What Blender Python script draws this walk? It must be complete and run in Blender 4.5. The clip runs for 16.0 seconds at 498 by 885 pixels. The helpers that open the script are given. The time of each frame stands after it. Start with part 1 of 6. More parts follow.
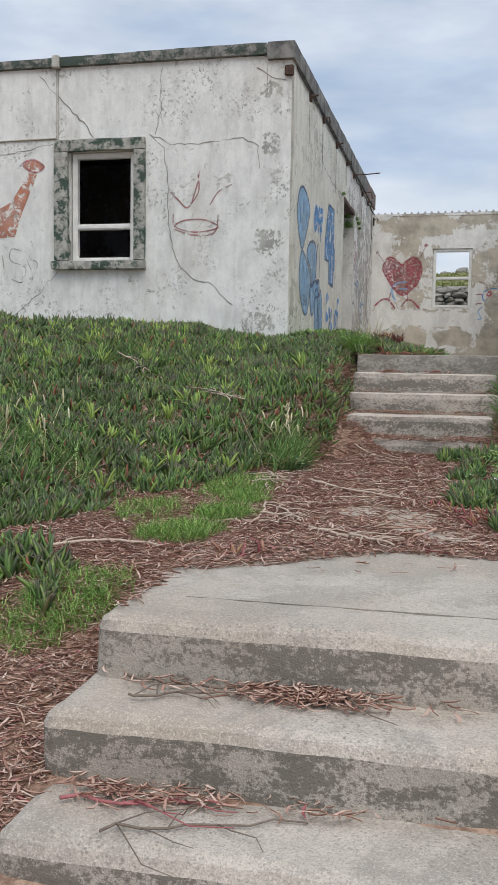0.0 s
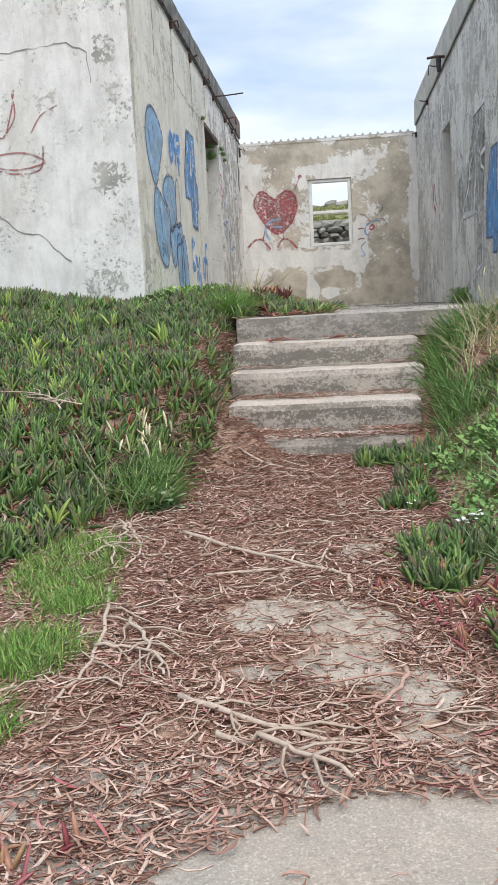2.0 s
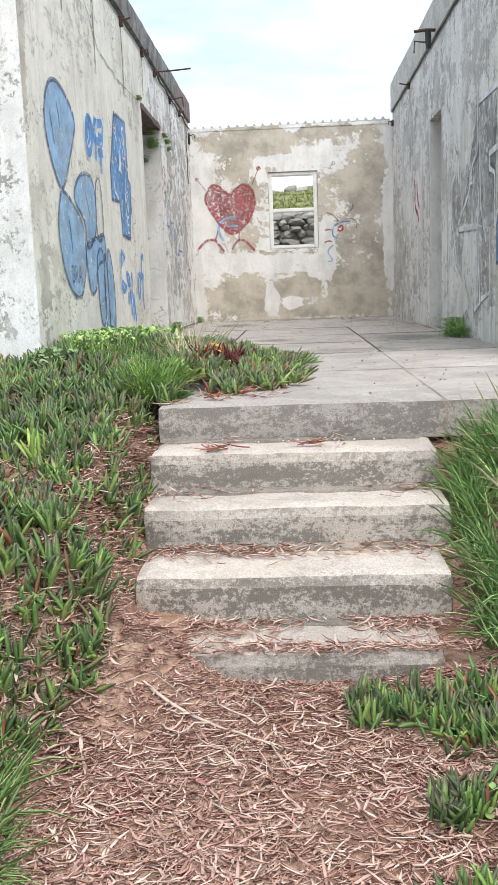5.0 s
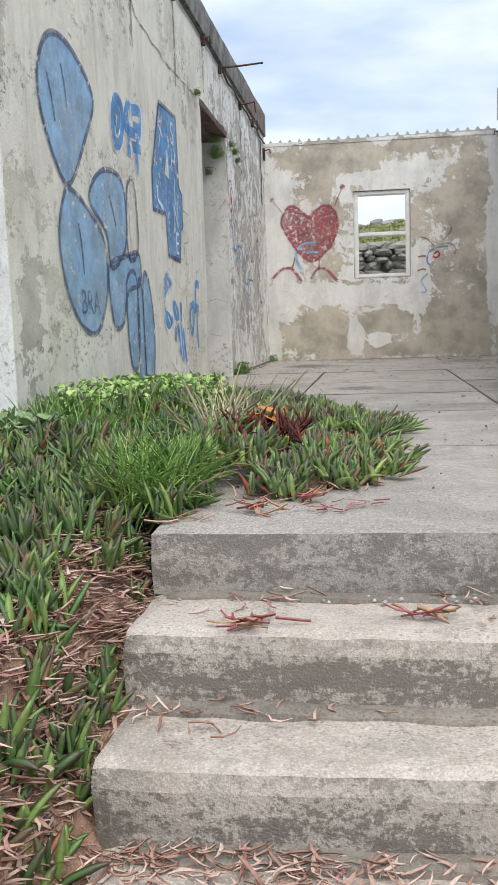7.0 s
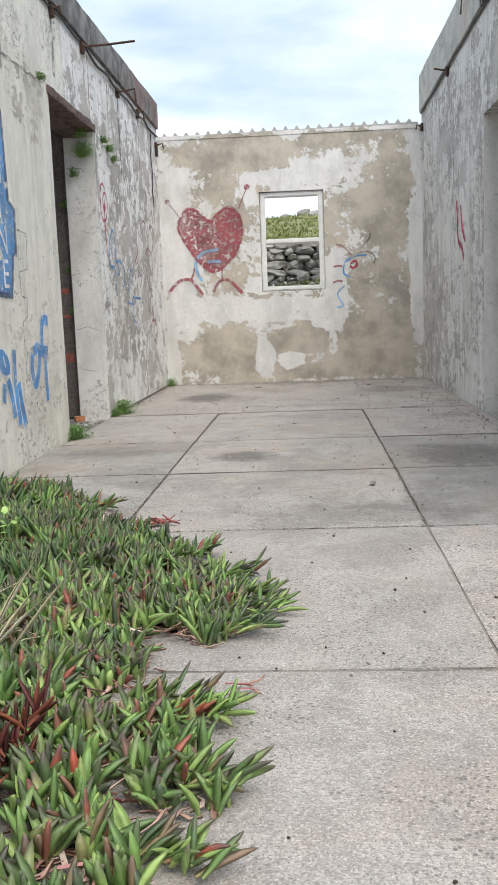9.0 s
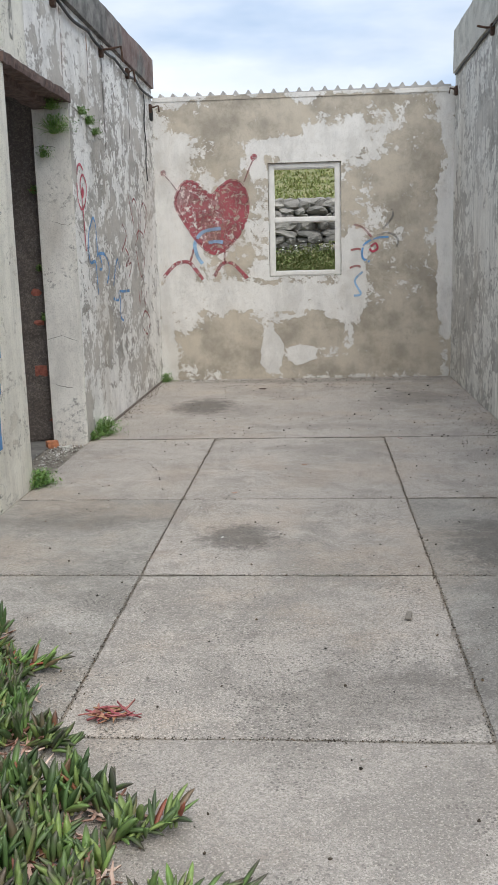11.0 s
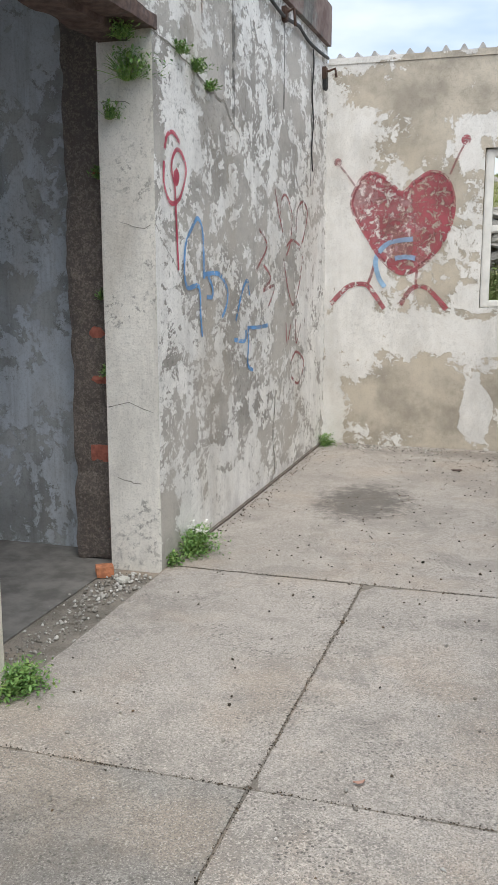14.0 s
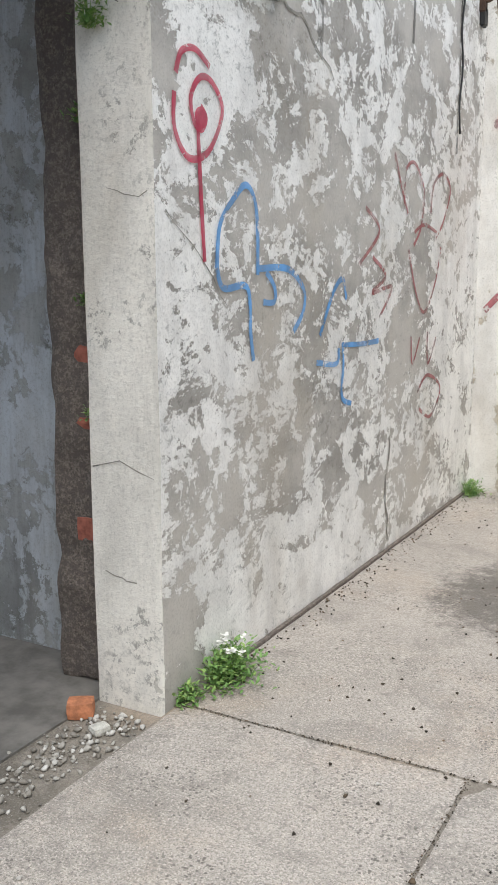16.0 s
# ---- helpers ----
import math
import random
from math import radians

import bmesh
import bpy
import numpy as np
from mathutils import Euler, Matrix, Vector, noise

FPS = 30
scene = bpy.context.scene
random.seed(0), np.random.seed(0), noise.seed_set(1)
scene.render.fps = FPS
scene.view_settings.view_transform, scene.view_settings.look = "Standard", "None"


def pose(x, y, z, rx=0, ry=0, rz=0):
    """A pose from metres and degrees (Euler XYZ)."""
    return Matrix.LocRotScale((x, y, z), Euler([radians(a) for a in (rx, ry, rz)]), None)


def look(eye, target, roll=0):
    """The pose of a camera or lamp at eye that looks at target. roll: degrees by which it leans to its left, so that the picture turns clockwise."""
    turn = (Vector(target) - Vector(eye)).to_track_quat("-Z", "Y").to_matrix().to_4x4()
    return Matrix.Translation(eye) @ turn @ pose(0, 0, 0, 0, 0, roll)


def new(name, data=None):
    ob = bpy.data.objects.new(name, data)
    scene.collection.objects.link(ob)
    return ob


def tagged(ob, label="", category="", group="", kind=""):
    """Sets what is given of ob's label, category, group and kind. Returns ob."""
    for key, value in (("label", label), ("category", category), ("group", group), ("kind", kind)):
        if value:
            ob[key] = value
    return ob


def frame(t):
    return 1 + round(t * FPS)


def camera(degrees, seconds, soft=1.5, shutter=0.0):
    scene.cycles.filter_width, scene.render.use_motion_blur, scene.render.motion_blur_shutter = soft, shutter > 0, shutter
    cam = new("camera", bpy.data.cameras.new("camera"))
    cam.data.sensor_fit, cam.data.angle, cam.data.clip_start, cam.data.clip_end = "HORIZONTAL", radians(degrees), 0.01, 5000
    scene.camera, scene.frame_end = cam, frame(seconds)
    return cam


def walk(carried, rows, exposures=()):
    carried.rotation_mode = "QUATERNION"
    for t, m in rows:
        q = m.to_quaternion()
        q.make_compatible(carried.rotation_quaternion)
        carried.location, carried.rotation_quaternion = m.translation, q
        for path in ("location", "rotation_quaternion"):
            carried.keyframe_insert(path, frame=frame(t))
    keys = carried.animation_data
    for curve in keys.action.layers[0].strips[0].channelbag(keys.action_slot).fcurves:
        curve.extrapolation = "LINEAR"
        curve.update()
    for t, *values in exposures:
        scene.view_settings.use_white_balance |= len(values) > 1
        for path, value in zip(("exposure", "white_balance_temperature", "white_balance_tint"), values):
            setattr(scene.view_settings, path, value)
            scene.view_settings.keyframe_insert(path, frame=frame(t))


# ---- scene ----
cam = camera(30.3, 16.0, 1.5)
PATH = [
    (0, (1.715, -8.129, -0.118), (1.274, -6.185, -0.283), 0.9),
    (0.5, (1.626, -7.675, -0.143), (1.223, -5.725, -0.325), -0.3),
    (1, (1.531, -7.175, -0.118), (1.18, -5.215, -0.3), -2.0),
    (1.5, (1.53, -6.637, -0.037), (1.237, -4.672, -0.26), -2.5),
    (2, (1.498, -6.276, 0.073), (1.305, -4.306, -0.218), -3.0),
    (2.5, (1.501, -6.022, 0.2), (1.419, -4.056, -0.161), -3.8),
    (3, (1.573, -5.756, 0.289), (1.529, -3.803, -0.138), -4.3),
    (3.5, (1.558, -5.439, 0.37), (1.513, -3.492, -0.086), -3.9),
    (4, (1.497, -5.105, 0.486), (1.437, -3.155, 0.044), -3.2),
    (4.5, (1.498, -4.651, 0.496), (1.412, -2.691, 0.109), -2.6),
    (5, (1.451, -4.152, 0.495), (1.35, -2.182, 0.163), -2.1),
    (5.2, (1.427, -3.959, 0.517), (1.312, -1.987, 0.205), -1.9),
    (7.3, (1.409, -2.101, 0.484), (1.128, -0.137, 0.232), -1.9),
    (7.5, (1.442, -1.913, 0.52), (1.177, 0.053, 0.267), -2.0),
    (8, (1.495, -1.431, 0.532), (1.309, 0.543, 0.27), -2.1),
    (8.5, (1.561, -1.08, 0.695), (1.423, 0.897, 0.424), -2.5),
    (9, (1.661, -0.81, 0.835), (1.527, 1.165, 0.552), -2.2),
    (9.2, (1.665, -0.715, 0.875), (1.54, 1.26, 0.584), -1.9),
    (11.3, (1.637, 0.571, 1.337), (1.47, 2.519, 0.916), -1.2),
    (11.5, (1.644, 0.686, 1.37), (1.459, 2.63, 0.939), -1.1),
    (12, (1.666, 1.114, 1.382), (1.423, 3.053, 0.955), -1.1),
    (12.5, (1.635, 1.587, 1.351), (1.332, 3.52, 0.94), -0.9),
    (13, (1.616, 2.054, 1.356), (1.214, 3.973, 0.96), -0.8),
    (13.5, (1.613, 2.539, 1.362), (1.092, 4.433, 0.988), -0.4),
    (14, (1.559, 3.032, 1.336), (0.976, 4.908, 0.965), -0.1),
    (14.5, (1.531, 3.441, 1.305), (0.875, 5.294, 0.937), -0.2),
    (15, (1.531, 3.866, 1.325), (0.798, 5.692, 0.966), 0.3),
    (15.5, (1.497, 4.267, 1.323), (0.688, 6.059, 0.96), 0.3),
    (16, (1.466, 4.593, 1.302), (0.515, 6.314, 0.936), -0.2),
]
EXPOSURES = [(0, 0.06), (1, 0.05), (1.5, 0.22), (2, 0.5), (2.5, 0.46), (3, 0.42), (3.5, 0.66), (4, 0.72), (4.5, 0.9), (5, 0.9), (7.5, 0.42), (8.5, 0.38), (9, 0.66), (11.5, 0.4), (12.5, 0.42), (13, 0.45), (14, 0.6), (15, 0.67), (16, 0.84)]
walk(cam, [(t, look(eye, target, roll)) for t, eye, target, roll in PATH], EXPOSURES)

# ==== body ====
rng = np.random.default_rng(7)
rnd = random.Random(11)

# ---------------------------------------------------------------- sky and sun
SUN_AZ, SUN_EL = radians(155), radians(58)
world = bpy.data.worlds.new("sky")
scene.world = world
world.use_nodes = True
wn, wl = world.node_tree.nodes, world.node_tree.links
wn.clear()
w_out = wn.new("ShaderNodeOutputWorld")
w_bg = wn.new("ShaderNodeBackground")
w_bg.inputs["Strength"].default_value = 0.105
w_sky = wn.new("ShaderNodeTexSky")
w_sky.sky_type = "NISHITA"
w_sky.sun_disc = False
w_sky.sun_elevation, w_sky.sun_rotation = SUN_EL, SUN_AZ
w_sky.dust_density = 2.0
w_co = wn.new("ShaderNodeTexCoord")
w_map = wn.new("ShaderNodeMapping")
w_map.inputs["Scale"].default_value = (1.0, 1.0, 3.2)
w_map.inputs["Location"].default_value = (0.3, 0.9, 0.2)
w_noise = wn.new("ShaderNodeTexNoise")
w_noise.inputs["Scale"].default_value = 2.1
w_noise.inputs["Detail"].default_value = 6
w_noise.inputs["Roughness"].default_value = 0.55
w_ramp = wn.new("ShaderNodeValToRGB")
w_ramp.color_ramp.elements[0].position = 0.38
w_ramp.color_ramp.elements[1].position = 0.60
w_ramp.color_ramp.elements[0].color = (0.62, 0.62, 0.62, 1)
w_ramp.color_ramp.elements[1].color = (0.97, 0.97, 0.97, 1)
w_noise2 = wn.new("ShaderNodeTexNoise")
w_noise2.inputs["Scale"].default_value = 3.3
w_noise2.inputs["Detail"].default_value = 5
w_cloud = wn.new("ShaderNodeMix")
w_cloud.data_type = "RGBA"
w_cloud.inputs["A"].default_value = (3.7, 4.9, 6.7, 1)
w_cloud.inputs["B"].default_value = (7.2, 7.75, 8.6, 1)
w_mix = wn.new("ShaderNodeMix")
w_mix.data_type = "RGBA"
wl.new(w_co.outputs["Generated"], w_map.inputs["Vector"])
wl.new(w_map.outputs["Vector"], w_noise.inputs["Vector"])
wl.new(w_map.outputs["Vector"], w_noise2.inputs["Vector"])
wl.new(w_noise.outputs["Fac"], w_ramp.inputs["Fac"])
w_part = wn.new("ShaderNodeMapRange")
w_part.inputs["From Min"].default_value, w_part.inputs["From Max"].default_value = 0.34, 0.60
wl.new(w_noise2.outputs["Fac"], w_part.inputs["Value"])
wl.new(w_part.outputs["Result"], w_cloud.inputs["Factor"])
wl.new(w_ramp.outputs["Color"], w_mix.inputs["Factor"])
wl.new(w_sky.outputs["Color"], w_mix.inputs["A"])
wl.new(w_cloud.outputs["Result"], w_mix.inputs["B"])
wl.new(w_mix.outputs["Result"], w_bg.inputs["Color"])
wl.new(w_bg.outputs["Background"], w_out.inputs["Surface"])

sun = new("sun", bpy.data.lights.new("sun", "SUN"))
sun.data.energy, sun.data.angle, sun.data.color = 1.85, radians(50), (1.0, 0.97, 0.92)
sun.matrix_world = look((math.sin(SUN_AZ) * math.cos(SUN_EL) * 40, math.cos(SUN_AZ) * math.cos(SUN_EL) * 40, math.sin(SUN_EL) * 40), (0, 0, 0))


# ---------------------------------------------------------------- materials
class Nodes:
    """A node material with short calls for its textures."""

    def __init__(self, name, rough=0.85):
        self.mat = bpy.data.materials.new(name)
        self.mat.use_nodes = True
        self.n, self.l = self.mat.node_tree.nodes, self.mat.node_tree.links
        self.p = self.n["Principled BSDF"]
        self.p.inputs["Roughness"].default_value = rough
        self.co = self.n.new("ShaderNodeTexCoord").outputs["Object"]

    def put(self, sock, v):
        if isinstance(v, bpy.types.NodeSocket):
            self.l.new(v, sock)
        elif isinstance(v, tuple) and len(v) == 3 and sock.type == "RGBA":
            sock.default_value = (*v, 1)
        else:
            sock.default_value = v

    def scaled(self, sx, sy, sz, loc=(0, 0, 0)):
        m = self.n.new("ShaderNodeMapping")
        self.l.new(self.co, m.inputs["Vector"])
        m.inputs["Scale"].default_value = (sx, sy, sz)
        m.inputs["Location"].default_value = loc
        return m.outputs["Vector"]

    def noise(self, scale, detail=4, rough=0.6, vec=None, distort=0.0):
        t = self.n.new("ShaderNodeTexNoise")
        self.l.new(vec or self.co, t.inputs["Vector"])
        t.inputs["Scale"].default_value, t.inputs["Detail"].default_value = scale, detail
        t.inputs["Roughness"].default_value, t.inputs["Distortion"].default_value = rough, distort
        return t.outputs["Fac"]

    def voronoi(self, scale, feature="F1", vec=None):
        t = self.n.new("ShaderNodeTexVoronoi")
        t.feature = feature
        self.l.new(vec or self.co, t.inputs["Vector"])
        t.inputs["Scale"].default_value = scale
        return t.outputs["Distance"]

    def step(self, v, a, b):
        m = self.n.new("ShaderNodeMapRange")
        m.interpolation_type = "SMOOTHSTEP"
        self.put(m.inputs["Value"], v)
        m.inputs["From Min"].default_value, m.inputs["From Max"].default_value = a, b
        return m.outputs["Result"]

    def math(self, op, a, b=0.0):
        m = self.n.new("ShaderNodeMath")
        m.operation = op
        self.put(m.inputs[0], a)
        self.put(m.inputs[1], b)
        return m.outputs[0]

    def mix(self, f, a, b, kind="MIX"):
        m = self.n.new("ShaderNodeMix")
        m.data_type, m.blend_type = "RGBA", kind
        self.put(m.inputs["Factor"], f)
        self.put(m.inputs["A"], a)
        self.put(m.inputs["B"], b)
        return m.outputs["Result"]

    def ramp(self, f, *stops):
        r = self.n.new("ShaderNodeValToRGB")
        self.put(r.inputs["Fac"], f)
        e = r.color_ramp.elements
        while len(e) < len(stops):
            e.new(0.5)
        for k, (pos, col) in zip(e, stops):
            k.position, k.color = pos, (*col, 1)
        return r.outputs["Color"]

    def axis(self, name):
        s = self.n.new("ShaderNodeSeparateXYZ")
        self.l.new(self.co, s.inputs[0])
        return s.outputs[name]

    def random(self):
        return self.n.new("ShaderNodeObjectInfo").outputs["Random"]

    def island(self):
        return self.n.new("ShaderNodeNewGeometry").outputs["Random Per Island"]

    def done(self, colour, height=None, strength=0.4, dist=0.01, rough=None):
        self.put(self.p.inputs["Base Color"], colour)
        if rough is not None:
            self.put(self.p.inputs["Roughness"], rough)
        if height is not None:
            b = self.n.new("ShaderNodeBump")
            b.inputs["Strength"].default_value, b.inputs["Distance"].default_value = strength, dist
            self.put(b.inputs["Height"], height)
            self.l.new(b.outputs["Normal"], self.p.inputs["Normal"])
        return self.mat


def plaster(name, paint, under, cover, streaks=0.3, fleck=7.0, mould=0.5, low=None, off=0.0, worn=None, flakes=(), stretch=1.0, drip=0.14):
    """Old limewash over render: paint flaked off in patches, run-off streaks, mould specks. cover is about the bare share;
    worn is a stretch of an axis where more has come off, flakes are single bald (or, below zero, sound) areas."""
    g = Nodes(name, 0.92)
    v = g.scaled(stretch, stretch, 1, (off, off * 1.7, off * 0.6))
    big = g.noise(1.3, 5, 0.62, v)
    mid = g.noise(fleck, 9, 0.72, v, 0.5)
    fine = g.noise(fleck * 4.2, 7, 0.75, v, 0.4)
    run = g.noise(3.0, 6, 0.65, g.scaled(3.4, 3.4, 0.5, (off, 0, off)))
    f = g.math("ADD", g.math("ADD", g.math("MULTIPLY", big, 0.28), g.math("MULTIPLY", mid, 0.48 - drip)), g.math("ADD", g.math("MULTIPLY", fine, 0.24), g.math("MULTIPLY", run, drip)))
    f = g.math("ADD", g.math("MULTIPLY", f, 3.0), -1.0)
    if low:
        f = g.math("ADD", f, g.math("MULTIPLY", g.math("SUBTRACT", g.step(g.axis("Z"), low[0], low[1]), 0.5), low[2]))
    for ax, a, b, k in worn or ():
        f = g.math("SUBTRACT", f, g.math("MULTIPLY", g.step(g.axis(ax), a, b), k))
    for ax, u, z, ru, rz, k in flakes:
        du = g.math("DIVIDE", g.math("SUBTRACT", g.axis(ax), u), ru)
        dz = g.math("DIVIDE", g.math("SUBTRACT", g.axis("Z"), z), rz)
        d = g.math("ADD", g.math("MULTIPLY", du, du), g.math("MULTIPLY", dz, dz))
        f = g.math("SUBTRACT", f, g.math("MULTIPLY", g.step(d, 1.25, 0.35), k))
    bare = g.step(f, cover - 0.016, cover + 0.016)
    u2, u3 = tuple(c * 0.70 for c in under), tuple(min(1, c * 1.18) for c in under)
    under_c = g.mix(g.step(g.noise(2.6, 6, 0.65, v), 0.36, 0.64), u3, u2)
    p2 = tuple(c * 0.82 for c in paint)
    paint_c = g.mix(g.step(g.noise(3.4, 7, 0.7, g.scaled(1.5, 1.5, 0.7, (off, 1, 2))), 0.40, 0.66), paint, p2)
    c = g.mix(bare, under_c, paint_c)
    veil = g.step(g.noise(11, 8, 0.75, v, 0.6), 0.47, 0.56)
    c = g.mix(g.math("MULTIPLY", veil, 0.14), c, tuple(a * 0.8 + 0.1 for a in under))
    dark = g.step(g.noise(2.2, 8, 0.72, g.scaled(6, 6, 0.32, (off, 3, 0))), 0.50, 0.68)
    c = g.mix(g.math("MULTIPLY", dark, streaks), c, (0.13, 0.125, 0.11))
    spots = g.math("MULTIPLY", g.step(g.noise(30, 7, 0.8, v), 0.53, 0.60), g.step(g.noise(1.7, 6, 0.7, v), 0.50, 0.60))
    c = g.mix(g.math("MULTIPLY", spots, mould), c, (0.085, 0.085, 0.07))
    warm = g.step(g.noise(1.5, 5, 0.65, g.scaled(1, 1, 0.55, (off + 9, 2, 5))), 0.50, 0.68)
    c = g.mix(g.math("MULTIPLY", warm, 0.25), c, (0.42, 0.35, 0.25))
    grain = g.noise(110, 4, 0.75)
    c = g.mix(g.math("MULTIPLY", g.step(grain, 0.50, 0.62), 0.22), c, (0.16, 0.15, 0.13))
    h = g.math("ADD", g.math("MULTIPLY", bare, 0.7), g.math("ADD", g.math("MULTIPLY", grain, 0.35), g.math("MULTIPLY", fine, 0.8)))
    return g.done(c, h, 0.6, 0.006)


FRONT_FLAKES = (("X", -0.22, 2.63, 0.14, 0.10, 0.22), ("X", -0.20, 2.12, 0.12, 0.14, 0.24), ("X", -0.22, 1.13, 0.20, 0.18, 0.24), ("X", -0.10, 0.85, 0.12, 0.16, 0.2), ("X", -0.32, 0.31, 0.2, 0.15, 0.2), ("X", -0.72, 1.75, 0.12, 0.2, 0.10))
BACK_FLAKES = (("X", 0.66, 0.36, 0.46, 0.30, 0.34), ("X", 1.56, 0.48, 0.44, 0.17, 0.30), ("X", 2.52, 0.85, 0.46, 0.85, 0.19), ("X", 2.5, 0.35, 0.62, 0.40, 0.17), ("X", 1.85, 0.12, 0.5, 0.10, 0.2),
               ("X", 2.6, 2.05, 0.42, 0.55, 0.16), ("X", 0.8, 2.62, 0.75, 0.22, 0.26), ("X", 2.1, 2.66, 0.85, 0.16, 0.2), ("X", 0.60, 2.28, 0.30, 0.16, 0.2),
               ("X", 1.15, 0.30, 0.13, 0.26, -0.34), ("X", 1.45, 0.25, 0.16, 0.12, -0.28), ("X", 1.45, 0.84, 0.65, 0.15, -0.24), ("X", 0.15, 1.35, 0.3, 0.75, -0.26), ("X", 0.65, 0.86, 0.7, 0.16, -0.22), ("X", 2.0, 1.05, 0.14, 0.5, -0.22), ("X", 2.93, 1.4, 0.09, 1.5, -0.26), ("X", 1.5, 2.33, 0.55, 0.10, -0.24), ("X", 0.07, 0.3, 0.10, 0.5, -0.2), ("X", 1.95, 0.42, 0.08, 0.14, -0.25), ("X", 1.04, 2.3, 0.1, 0.4, -0.2))
FAR_FLAKES = (("Y", 7.55, 2.0, 0.22, 0.35, 0.10), ("Y", 6.85, 0.85, 0.12, 0.5, 0.10), ("Y", 8.9, 1.15, 0.35, 0.45, 0.12), ("Y", 8.6, 0.3, 0.45, 0.3, 0.08), ("Y", 7.7, 0.22, 0.9, 0.26, -0.14), ("Y", 6.82, 0.1, 0.16, 0.24, 0.22), ("Y", 7.05, 1.95, 0.25, 0.35, -0.12), ("Y", 9.6, 0.25, 0.4, 0.3, -0.08))
M_FRONT = plaster("whitewashed_render", (0.84, 0.84, 0.80), (0.46, 0.455, 0.41), 0.30, 0.12, 6.0, 0.7, worn=(("X", -0.75, -0.1, 0.05),), flakes=FRONT_FLAKES)
M_FRONT_RIGHT = plaster("pale_washed_render", (0.71, 0.695, 0.65), (0.50, 0.485, 0.44), 0.25, 0.2, 5.0, 0.6, off=55.0)
M_LEFT = plaster("stained_cream_render", (0.85, 0.825, 0.725), (0.58, 0.55, 0.47), 0.34, 0.20, 6.0, 0.8, off=3.0, stretch=0.6, drip=0.08, flakes=(("Y", 1.15, 2.3, 0.13, 0.8, 0.34), ("Y", 1.3, 0.5, 0.14, 0.4, 0.16), ("Y", 1.5, 0.55, 0.3, 0.3, 0.12), ("Y", 2.3, 2.3, 0.9, 0.35, 0.07), ("Y", 4.9, 2.15, 0.35, 0.3, 0.12)))
M_FAR = plaster("flaking_render", (0.92, 0.905, 0.865), (0.46, 0.435, 0.395), 0.468, 0.07, 6.5, 0.45, off=6.0, flakes=FAR_FLAKES, stretch=0.72, drip=0.03)
M_BACK = plaster("patched_render", (0.82, 0.80, 0.755), (0.50, 0.445, 0.36), 0.50, 0.05, 3.6, 0.2, off=12.0, flakes=BACK_FLAKES, drip=0.04)
M_RIGHT = plaster("weathered_grey_render", (0.80, 0.785, 0.725), (0.47, 0.455, 0.415), 0.47, 0.40, 5.0, 0.85, off=20.0, stretch=0.7, drip=0.08)
M_PIER = plaster("pale_pier_render", (0.85, 0.82, 0.75), (0.50, 0.48, 0.43), 0.28, 0.16, 8.0, 0.6, (0.12, 0.42, 0.22), off=44.0)
M_INNER = plaster("mouldy_blue_plaster", (0.60, 0.64, 0.68), (0.40, 0.41, 0.41), 0.47, 0.30, 3.0, 0.6, off=31.0, drip=0.04)


